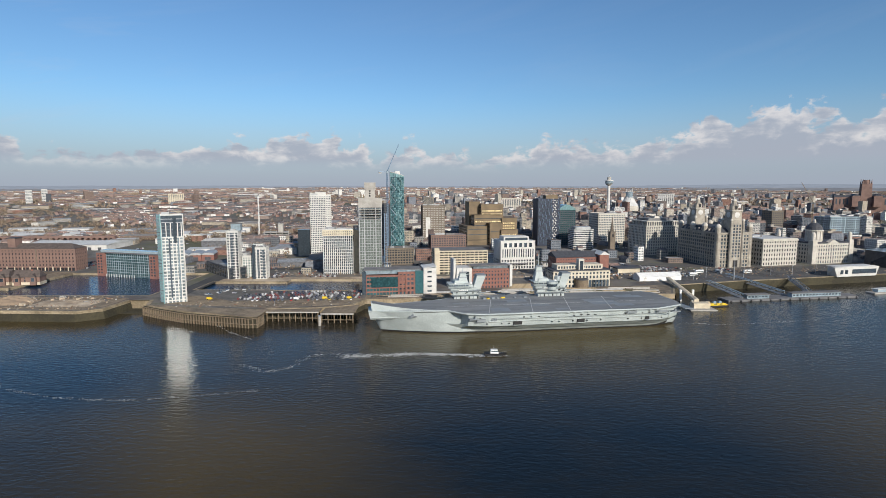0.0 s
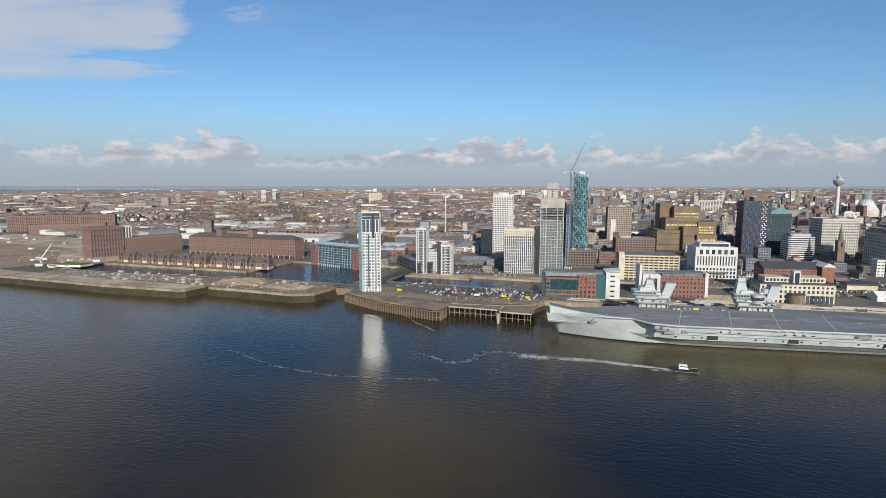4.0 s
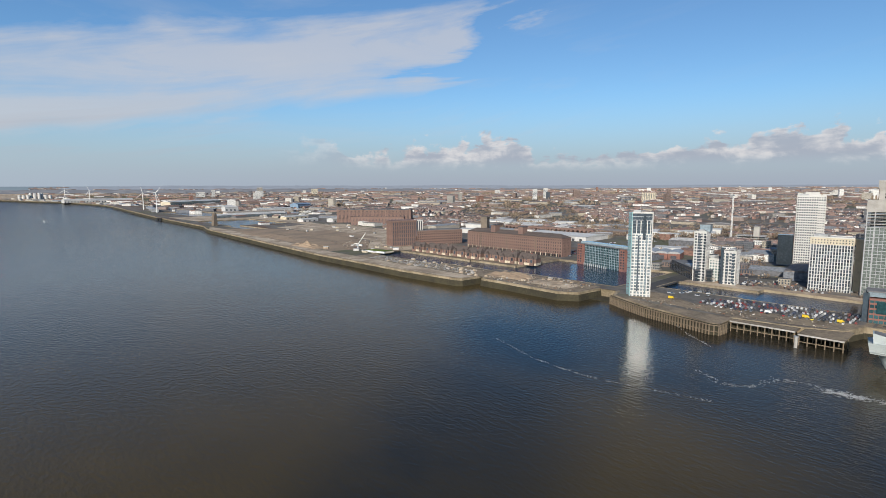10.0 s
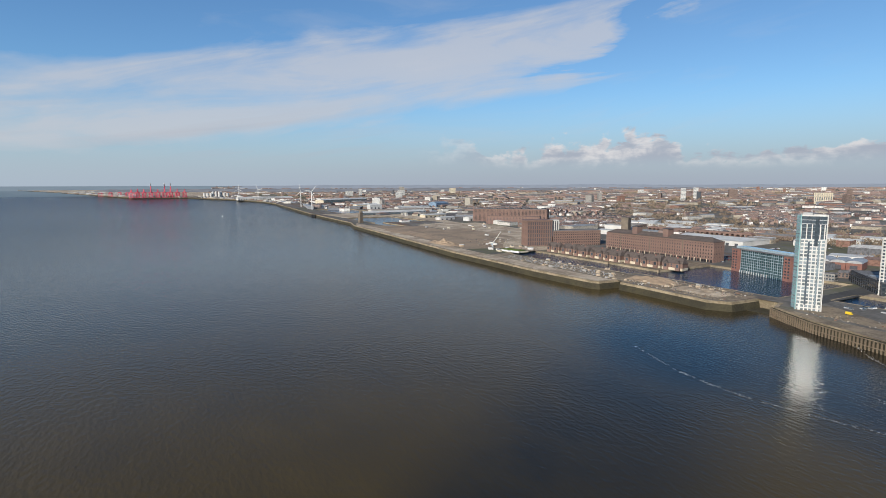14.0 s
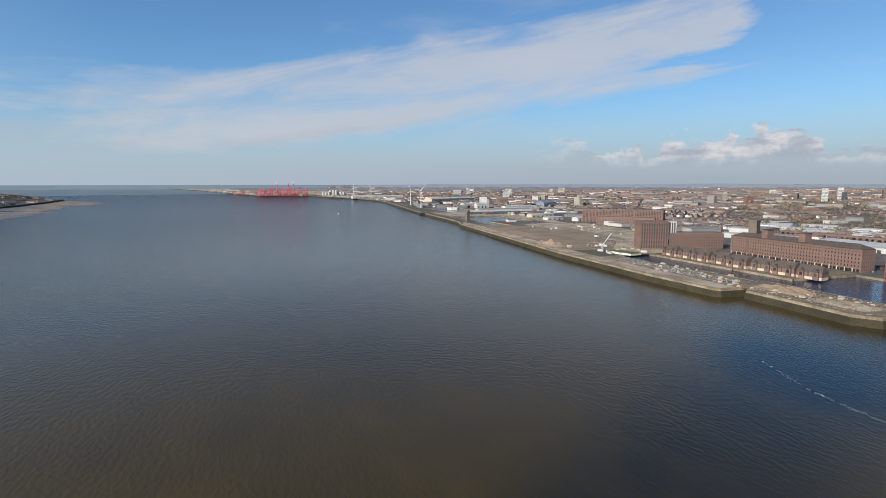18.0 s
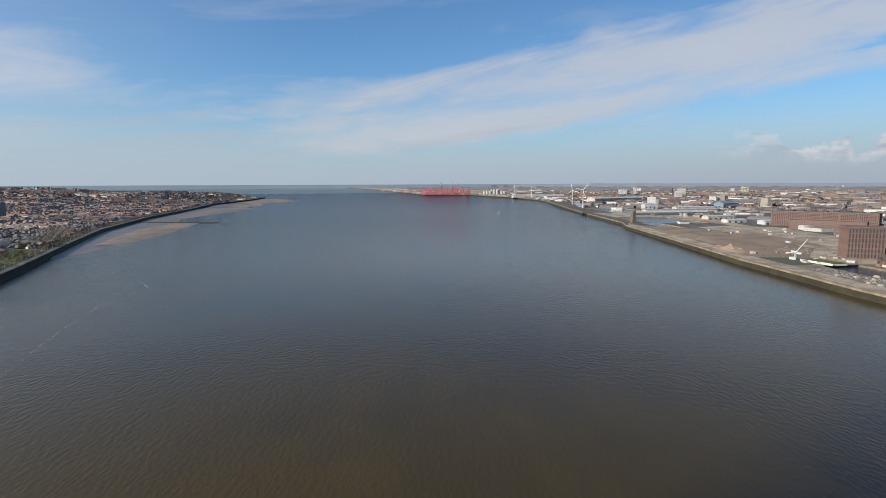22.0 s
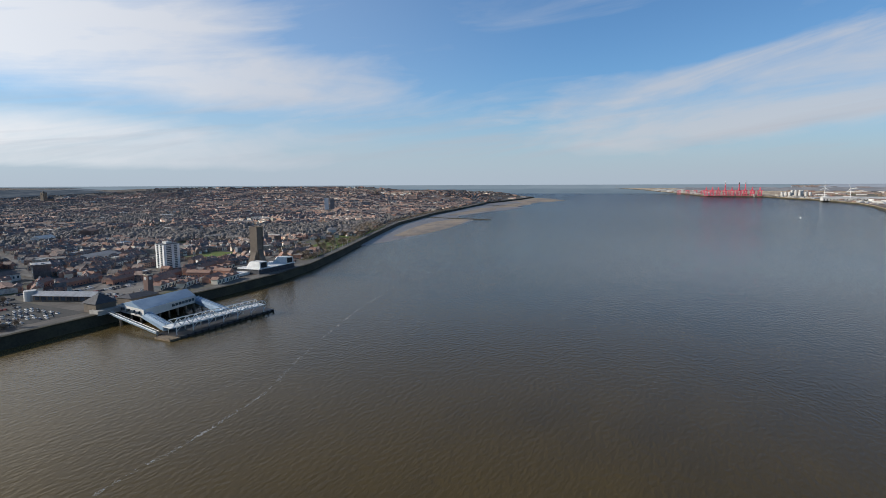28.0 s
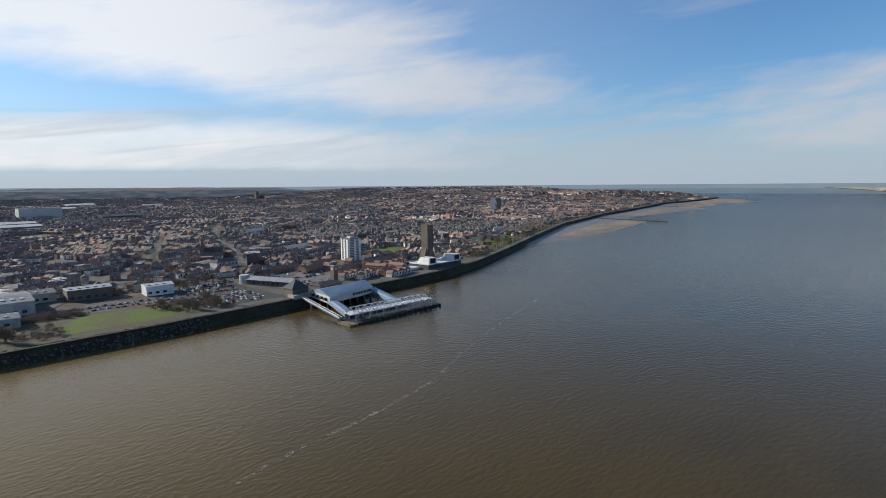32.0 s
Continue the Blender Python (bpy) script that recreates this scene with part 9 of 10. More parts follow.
def window_grid(panes, x, y, z, a, w, d, h, r):
    """Rows of single panes on all four sides of a block, some left blank."""
    floors = max(2, int((h - 1.5) / 3.3))
    step, ph = (h - 1.5) / floors, r.uniform(1.4, 2.0)
    for side in range(4):
        length, off = (w, d / 2) if side % 2 == 0 else (d, w / 2)
        n = max(2, int(length / 2.9))
        b = a + side * math.pi / 2
        c, s = math.cos(b), math.sin(b)
        pw = length / n * r.uniform(0.22, 0.33)
        us = -length / 2 + (np.arange(n) + 0.5) * length / n
        zs = z + 1.6 + np.arange(floors) * step
        u, q = (g.ravel() for g in np.meshgrid(us, zs))
        m = len(u)
        v = np.empty((m, 4, 3))
        for i, (du, dz) in enumerate(((-pw, 0), (pw, 0), (pw, ph), (-pw, ph))):
            v[:, i, 0] = x + c * (u + du) + s * (off + 0.08)
            v[:, i, 1] = y + s * (u + du) - c * (off + 0.08)
            v[:, i, 2] = q + dz
        panes.put(v.reshape(-1, 3), [(4 * i, 4 * i + 1, 4 * i + 2, 4 * i + 3) for i in range(m)])


def clump(h, x, y, z, w, tall, n, r, fine=1.0, thick=0.5):
    """A bare crown: slim twigs fanning up and out of a short stem, thinner towards its uneven edge."""
    lobes = [(r.uniform(-0.45, 0.45) * w, r.uniform(-0.45, 0.45) * w, r.uniform(0.45, 0.8)) for _ in range(4)]
    for i in range(n):
        lx, ly, lw = lobes[i % 4]
        a, e = r.uniform(0, 6.28), r.random()
        rr = w * lw * math.sqrt(r.random())
        px, py = x + lx + rr * math.cos(a), y + ly + rr * math.sin(a)
        pz = z + tall * (0.25 + 0.75 * e * math.sqrt(max(0.15, 1 - 0.6 * (rr / (w * lw)) ** 2)) * (0.75 + 0.5 * lw))
        s = w * r.uniform(0.2, 0.42) * fine
        b, lean = a + r.gauss(0, 0.5), r.uniform(0.3, 1.0)
        dx, dy, k = math.cos(b) * s * (1 - lean * 0.5), math.sin(b) * s * (1 - lean * 0.5), s * thick
        h.put(np.array([(px - math.sin(b) * k, py + math.cos(b) * k, pz - s * 0.4), (px + math.sin(b) * k, py - math.cos(b) * k, pz - s * 0.4), (px + dx, py + dy, pz + s * lean)]), [(0, 1, 2)])


TAKEN = [(-880, -630, 1020, 1060), (-735, -430, 540, 1000), (-1400, -730, 440, 870), (-320, 300, 440, 760), (300, 640, 560, 880), (-240, -150, 820, 880), (-110, 320, 820, 1100), (-1000, -840, 930, 990), (-420, -290, 1090, 1160), (280, 440, 850, 1060)]


def free_east(x, y):
    return not any(a < x < b and c < y < d for a, b, c, d in TAKEN) and y > along(EAST, x) + 60 and not any(a - 10 < x < b + 10 and c - 10 < y < d + 10 for a, b, c, d in BASINS)


def east_fill():
    r = random.Random(101)
    walls, roofs, sw, sroof, cw, croof, panes, trees, whitewalls, whiteroofs = (Heap() for _ in range(10))
    # terraces and estates
    for c in range(900):
        az = radians(r.uniform(-42, 74))
        dist = 950 * (16 ** r.random())
        cx, cy = -dist * math.sin(az), dist * math.cos(az)
        town = az < radians(8) and dist < 2600
        if not free_east(cx, cy) or (town and r.random() < 0.8) or (cx < -1200 and cy - along(EAST, cx) < 700):
            continue
        big = dist > 3500
        wood = noise.noise(Vector((cx * 0.0013, cy * 0.0013, 2)))
        if wood > 0.16:
            for i in range(46):
                x, y = cx + r.gauss(0, 130), cy + r.gauss(0, 60)
                if free_east(x, y):
                    clump(trees, x, y, float(east_z(x, y)) + 0.5, r.uniform(5, 9) * (1.6 if big else 1), r.uniform(6, 10), 26, r)
            if r.random() < 0.8:
                continue
        a = r.choice((0.1, 0.1 + math.pi / 2, 0.75, 2.3))
        rows, gap = r.randint(3, 8), r.uniform(24, 34) * (2.0 if big else 1)
        for i in range(rows):
            for j in range(r.randint(1, 3)):
                u, v = (j - 1) * 75 * (2 if big else 1), (i - rows / 2) * gap
                x, y = cx + u * math.cos(a) - v * math.sin(a), cy + u * math.sin(a) + v * math.cos(a)
                if free_east(x, y):
                    house_row(walls, roofs, x + r.uniform(-4, 4), y, float(east_z(x, y)), a + r.uniform(-0.04, 0.04), r.uniform(30, 68) * (1.6 if big else 1), r.uniform(8, 11) * (1.4 if big else 1), r.uniform(5.5, 7.5), r.uniform(2.5, 4), 0 if big else (11 if dist < 2000 else 20))
        for i in range(r.randint(2, 7)):
            x, y = cx + r.gauss(0, 110), cy + r.gauss(0, 110)
            if free_east(x, y):
                clump(trees, x, y, float(east_z(x, y)) + 1, r.uniform(4, 8) * (1.5 if big else 1), r.uniform(6, 10), 34, r)
    # works and sheds
    for i in range(420):
        az = radians(r.uniform(-10, 74))
        dist = 780 * (9 ** (r.random() ** 1.15))
        x, y = -dist * math.sin(az), dist * math.cos(az)
        if not free_east(x, y):
            continue
        w, d = r.uniform(22, 90), r.uniform(18, 50)
        a = r.choice((0.1, 0.1, 0.75, 1.65)) + r.uniform(-0.1, 0.1)
        h = r.uniform(5, 11)
        house_row(sw, sroof, x, y, float(east_z(x, y)), a, w, d, h, r.uniform(1, 3))
    for i in range(44):     # bright new sheds behind the warehouses
        x, y = r.uniform(-1150, -380), r.uniform(880, 1250)
        if free_east(x, y):
            house_row(whitewalls, whiteroofs, x, y, float(east_z(x, y)), 0.3 + r.uniform(-0.1, 0.1), r.uniform(25, 75), r.uniform(20, 40), r.uniform(6, 10), r.uniform(1, 2.5))
    # dense town blocks behind the river front
    for i in range(2100):
        az = radians(r.uniform(-43, 9))
        dist = 900 * (4.2 ** (r.random() ** 1.0))
        x, y = -dist * math.sin(az), dist * math.cos(az)
        if not free_east(x, y):
            continue
        tall = r.random() ** 5
        w, d, h = r.uniform(9, 20 + 24 * r.random()), r.uniform(9, 26), 7 + 36 * tall * (1 if dist > 1100 else 0.5) + r.uniform(0, 8)
        a = r.choice((0.12, 0.2, 0.2 + math.pi / 2, 0.6, -0.3)) + r.uniform(-0.06, 0.06)
        z = float(east_z(x, y))
        k = r.random()
        if k < 0.12:
            for j in range(r.randint(2, 6)):
                clump(trees, x + r.gauss(0, 12), y + r.gauss(0, 12), z + 0.5, r.uniform(3, 6), r.uniform(6, 10), 40, r)
        elif k < 0.62:
            flat_block(cw, croof, x, y, z, a, w, d, h)
            if dist < 2100:
                window_grid(panes, x, y, z, a, w, d, h, r)
            if r.random() < 0.7:
                flat_block(cw, croof, x + r.uniform(-4, 4), y + 3, z + h, a, w * r.uniform(0.2, 0.5), d * 0.4, r.uniform(1.5, 4.5))
            if r.random() < 0.3:
                u = w / 2 + 6
                flat_block(cw, croof, x + u * math.cos(a), y + u * math.sin(a), z, a, 12, d * 0.8, h * r.uniform(0.4, 0.8))
        else:
            house_row(cw, roofs, x, y, z, a, w, min(d, 14), h * 0.7, r.uniform(3, 5), 9 if dist < 1600 else 0)
            if dist < 1700:
                window_grid(panes, x, y, z, a, w, min(d, 14), h * 0.7, r)
    # far town out to the horizon
    for i in range(6500):
        az = radians(r.uniform(-45, 84))
        dist = 2400 * (16 ** r.random())
        x, y = -dist * math.sin(az), dist * math.cos(az)
        if y < along(EAST, x) + 150:
            continue
        k = r.random() + (0.3 if noise.noise(Vector((x * 0.0009, y * 0.0009, 7))) > 0.08 else -0.08)
        s = dist / 2600
        z = float(east_z(x, y))
        if k < 0.55:
            house_row(walls, roofs, x, y, z, r.uniform(0, 3), r.uniform(30, 90) * s ** 0.6, r.uniform(10, 16) * s ** 0.5, r.uniform(6, 9) * s ** 0.4, 4 * s ** 0.4)
        elif k < 0.68:
            house_row(sw, sroof, x, y, z, r.uniform(0, 3), r.uniform(40, 120) * s ** 0.4, r.uniform(25, 60), r.uniform(7, 14), 3)
        elif k < 0.71:
            flat_block(cw, croof, x, y, z, r.uniform(0, 3), r.uniform(18, 40), 18, r.uniform(18, 46))
        else:
            clump(trees, x, y, z, r.uniform(14, 34) * s ** 0.4, r.uniform(8, 13), 16, r)
    # woods and scrub by the railway
    for i in range(260):
        x, y = r.uniform(-900, -300), r.uniform(930, 1500)
        if free_east(x, y) and noise.noise(Vector((x * 0.006, y * 0.006, 3))) > 0.05:
            clump(trees, x, y, float(east_z(x, y)) + 1, r.uniform(4, 8), r.uniform(6, 10), 30, r)
    walls.done("terraced_house_walls", HOUSEWALL, "rows of distant brick terraced houses", "houses")
    roofs.done("terraced_house_roofs", HOUSEROOF, "brown and slate roofs of distant terraces", "roofs")
    whitewalls.done("white_shed_walls", WHITE, "white walls of the new sheds", "sheds")
    whiteroofs.done("white_shed_roofs", PALEROOF, "white roofs of the new sheds", "roofs")
    sw.done("works_shed_walls", CITYWALL, "walls of scattered works sheds", "sheds")
    sroof.done("works_shed_roofs", SHEDROOF, "pale roofs of scattered works sheds", "roofs")
    cw.done("town_block_walls", CITYWALL, "crowded stone and brick town blocks", "buildings")
    croof.done("town_block_roofs", CITYROOF, "flat roofs of crowded town blocks", "roofs")
    panes.done("town_block_windows", GLASS, "small windows of the crowded town blocks", "windows")
    trees.done("bare_trees_east", TWIGS, "bare winter trees between the houses", "trees")


def footprints():
    boxes = []
    for ob in scene.objects:
        if ob.parent is None and ob.type == "EMPTY" and abs(ob.location.x) < 1500 and 300 < ob.location.y < 1400 and ob.get("category") not in ("car", "lamp post", "bus", "van", "jetty"):
            m = ob.matrix_basis
            pts = [m @ c.matrix_basis @ Vector(v) for c in ob.children if c.type == "MESH" for v in c.bound_box]
            if pts:
                xs, ys = [q.x for q in pts], [q.y for q in pts]
                boxes.append((min(xs) - 7, max(xs) + 7, min(ys) - 7, max(ys) + 7))
    return boxes


def town_infill():
    """Low yards, shops and small blocks between the landmarks."""
    r = random.Random(303)
    taken = footprints()
    walls, roofs, cw, croof, panes, trees = (Heap() for _ in range(6))
    for i in range(1500):
        x, y = r.uniform(-330, 900), r.uniform(668, 1250)
        w, d = r.uniform(8, 26), r.uniform(8, 18)
        k = max(w, d) * 0.6
        if y < along(EAST, x) + 90 + (60 if x > 240 else 0) or any(a < x + k and x - k < b and c < y + k and y - k < e for a, b, c, e in taken) or any(a - k < x < b + k and c - k < y < e + k for a, b, c, e in BASINS):
            continue
        z = float(east_z(x, y))
        if r.random() < 0.3:
            clump(trees, x, y, z + 0.5, r.uniform(2.5, 5), r.uniform(5, 8), 40, r)
            continue
        taken.append((x - k, x + k, y - k, y + k))
        a = r.choice((0.12, 0.16, 0.14 + math.pi / 2))
        h = r.uniform(4, 9) if y < 800 else r.uniform(6, 22)
        if r.random() < 0.6:
            flat_block(cw, croof, x, y, z, a, w, d, h)
            window_grid(panes, x, y, z, a, w, d, h, r)
        else:
            house_row(walls, roofs, x, y, z, a, w, d * 0.7, h * 0.7, 3)
            window_grid(panes, x, y, z, a, w, d * 0.7, h * 0.7, r)
    for i in range(120):        # small bare trees along the dock walk and the river front
        if i < 50:
            x = r.uniform(-250, -60)
            y = 643 + (x + 250) * 0.06 + r.uniform(-1, 6)
        else:
            x = r.uniform(225, 640)
            y = float(along(EAST, x)) + r.uniform(26, 80)
        clump(trees, x, y, 9.6, r.uniform(1.6, 3.2), r.uniform(4, 6.5), 60, r, 0.6)
    walls.done("infill_walls", CITYWALL, "small brick and stone buildings between the towers", "buildings")
    roofs.done("infill_roofs", HOUSEROOF, "pitched roofs between the towers", "roofs")
    cw.done("infill_block_walls", CITYWALL, "low flat-roofed town blocks", "buildings")
    croof.done("infill_block_roofs", CITYROOF, "flat roofs of low town blocks", "roofs")
    panes.done("infill_windows", GLASS, "small windows of low town blocks", "windows")
    trees.done("town_trees", TWIGS, "bare street trees in the town", "trees")


PORTMIX = palette("port sheds and stacks", [(0.70, 0.68, 0.63), (0.55, 0.52, 0.47), (0.74, 0.73, 0.70), (0.40, 0.38, 0.35), (0.62, 0.58, 0.50), (0.30, 0.33, 0.38), (0.33, 0.22, 0.17)])


def port_clutter():
    r = random.Random(404)
    boxes, tops = Heap(), Heap()
    for i in range(340):
        x = r.uniform(-3300, -1750)
        y = float(along(EAST, x)) + 260 + 700 * r.random()
        if any(a - 12 < x < b + 12 and c - 12 < y < d + 12 for a, b, c, d in BASINS):
            continue
        flat_block(boxes, tops, x, y, 9, r.choice((0.05, 1.62)) + r.uniform(-0.1, 0.1), r.uniform(8, 46), r.uniform(6, 22), r.uniform(3, 10))
    for i in range(420):
        x = r.uniform(-9500, -3300)
        y = float(along(EAST, x)) + 30 + 420 * r.random() ** 1.6
        s = 1 + max(0, -x - 5000) / 4000
        flat_block(boxes, tops, x, y, 5, r.uniform(0, 3), r.uniform(12, 60) * s, r.uniform(8, 26) * s, r.uniform(4, 16) * s)
    boxes.done("port_stack_walls", PORTMIX, "stacked boxes and sheds of the far port", "port buildings")
    tops.done("port_stack_tops", PORTMIX, "roofs of the far port", "roofs")


CARMIX = palette("mixed car paint", [(0.40, 0.41, 0.42), (0.03, 0.033, 0.042), (0.6, 0.6, 0.6), (0.07, 0.075, 0.09), (0.18, 0.04, 0.035), (0.025, 0.035, 0.07), (0.16, 0.165, 0.18), (0.04, 0.04, 0.045), (0.26, 0.265, 0.27), (0.02, 0.02, 0.024)], 0.4, 2.0)


def street_cars():
    r = random.Random(505)
    h = Heap()
    spots = []
    for i in range(60):
        spots.append((r.uniform(-700, 800), r.uniform(690, 1500), "e"))
    for i in range(60):
        az, dist = radians(r.uniform(118, 172)), r.uniform(600, 1300)
        spots.append((-dist * math.sin(az), dist * math.cos(az), "w"))
    spots += [(-250, 720, "e"), (-330, 640, "e"), (-520, 745, "e"), (-460, 760, "e"), (-540, 880, "e"), (-520, 920, "e"), (250, 700, "e"), (300, 720, "e"), (430, 700, "e"), (-330, 760, "e"), (380, 700, "e")]
    spots += [(r.uniform(-450, -300), r.uniform(-650, -505), "w") for _ in range(16)]
    spots += [(r.uniform(-250, -70), r.uniform(644, 700), "e") for _ in range(12)] + [(r.uniform(200, 330), r.uniform(650, 740), "e") for _ in range(14)] + [(r.uniform(-520, -440), r.uniform(715, 850), "e") for _ in range(10)]
    for x0, y0, side in spots:
        a = r.choice((0.14, 0.14 + math.pi / 2))
        for i in range(r.randint(8, 22)):
            u, v = (i % 11) * 2.9, (i // 11) * 7.0
            x, y = x0 + u * math.cos(a) - v * math.sin(a), y0 + u * math.sin(a) + v * math.cos(a)
            if (side == "e" and any(p < x < q and s < y < e for p, q, s, e in BASINS)) or (side == "w" and y > along(WEST, x) - 30) or r.random() < 0.25:
                continue
            z = float(east_z(x, y) if side == "e" else west_z(x, y)) + 0.15
            h.put(turned(x, y, a, [(-0.9, -2.1, z), (0.9, -2.1, z), (0.9, 2.1, z), (-0.9, 2.1, z), (-0.75, -1.5, z + 1.4), (0.75, -1.5, z + 1.4), (0.75, 1.2, z + 1.4), (-0.75, 1.2, z + 1.4)]), BOX_F + TOP_F)
    for row in range(7):
        for i in range(38):
            f = i / 38
            x, y = -200 + 120 * f + r.uniform(-0.3, 0.3), 523 + 9 * f + row * 5.6
            if r.random() < 0.8 and not (x < -180 and row > 4):
                h.put(turned(x, y, 0.1, [(-0.9, -2.1, 9.16), (0.9, -2.1, 9.16), (0.9, 2.1, 9.16), (-0.9, 2.1, 9.16), (-0.75, -1.5, 10.6), (0.75, -1.5, 10.6), (0.75, 1.2, 10.6), (-0.75, 1.2, 10.6)]), BOX_F + TOP_F)
    for row in range(6):
        for i in range(16):
            x, y = -212 - i * 3.4 - row * 2, -566 - row * 11
            if r.random() < 0.75:
                h.put(turned(x, y, 0.1, [(-0.9, -2.1, 9.15), (0.9, -2.1, 9.15), (0.9, 2.1, 9.15), (-0.9, 2.1, 9.15), (-0.75, -1.5, 10.6), (0.75, -1.5, 10.6), (0.75, 1.2, 10.6), (-0.75, 1.2, 10.6)]), BOX_F + TOP_F)
    h.done("street_cars", CARMIX, "many small parked cars in the streets", "cars")


east_fill()
town_infill()
port_clutter()
street_cars()
KEEP = [(-655, -560, -745, -655), (-300, -40, -645, -462), (-460, -270, -600, -462), (-600, -470, -600, -470), (-512, -456, -680, -615), (-1060, -760, -690, -570), (-350, -300, -760, -685), (-632, -580, -1206, -1174), (-536, -466, -872, -818), (-735, -685, -1235, -1190), (-300, -150, -1740, -1660), (-335, -175, -1525, -1395), (-222, -158, -1320, -1300), (-310, -200, -1850, -1790), (-425, -300, -2180, -2120), (-612, -478, -1985, -1935)]


ROADS = [[(-300, -500), (-322, -560), (-345, -610), (-364, -690), (-368, -770), (-400, -850), (-430, -930), (-470, -1074), (-560, -1300), (-700, -1600)],
         [(-345, -600), (-425, -680), (-520, -760), (-700, -900), (-950, -1050), (-1300, -1200)],
         [(-350, -520), (-430, -535), (-500, -570), (-600, -600), (-720, -660), (-900, -760), (-1250, -930)],
         [(-100, -600), (-160, -700), (-240, -830), (-330, -1000), (-420, -1250)],
         [(-160, -690), (-260, -720), (-360, -700)]]


def off_roads(x, y, gap=9.0):
    p = np.array((x, y))
    for line in ROADS:
        for a, b in zip(line, line[1:]):
            a, b = np.array(a), np.array(b)
            f = np.clip(np.dot(p - a, b - a) / np.dot(b - a, b - a), 0, 1)
            if np.hypot(*(p - a - f * (b - a))) < gap:
                return False
    return True


def free_west(x, y, gap=7.5):
    if x > -1300 and y > -1650 and not off_roads(x, y, gap):
        return False
    return not any(a < x < b and c < y < d for a, b, c, d in KEEP) and y < along(WEST, x) - 30 and x > -4650 and not (math.hypot(x, y) > 4850 and math.degrees(math.atan2(-x, y)) < 153) and not (math.hypot(x, y) > 4350 and math.degrees(math.atan2(-x, y)) > 145)


def canopy(h, x, y, w, tall, n, r):
    """A stand of bare trees seen as one brown mass: many small uneven crowns, side by side."""
    for _ in range(n):
        px, py = x + r.gauss(0, w), y + r.gauss(0, w)
        if not free_west(px, py):
            continue
        z, k, t, a0 = float(west_z(px, py)), r.uniform(3.5, 7.5), tall * r.uniform(0.75, 1.1), r.uniform(0, 6.28)
        ring = [(math.cos(a0 + 1.2566 * i), math.sin(a0 + 1.2566 * i), r.uniform(0.75, 1.25)) for i in range(5)]
        v = [(px + k * c * q, py + k * s * q, z + t * 0.3) for c, s, q in ring] + [(px + k * 0.7 * c * q, py + k * 0.7 * s * q, z + t * r.uniform(0.74, 0.9)) for c, s, q in ring] + [(px, py, z + t)]
        f = []
        for i in range(5):
            j = (i + 1) % 5
            f += [(i, j, 5 + j, 5 + i), (5 + i, 5 + j, 10)]
        h.put(np.array(v), f)


def wooded(x, y):
    """How far a spot of the west bank lies in woods: parks and belts of trees, thicker inland."""
    dist, az = math.hypot(x, y), math.degrees(math.atan2(-x, y))
    n = noise.noise(Vector((x * 0.0017, y * 0.0017, 5))) + 0.4 * noise.noise(Vector((x * 0.006, y * 0.006, 9)))
    belt = -(y + 1000 + 0.55 * (-x - 350))       # the belt of trees behind the church
    if -760 < x < -250 and 0 < belt < 170:
        n += 0.5
    if -150 < x < 60 and -800 < y < -690:
        n += 0.5
    if math.hypot(x + 1150, y + 1600) < 260:     # the wooded hill
        n += 0.5
    if az > 141 and dist > 1450:
        n += 0.22
    return n > (0.34 if dist < 1300 or az > 141 else 0.5)


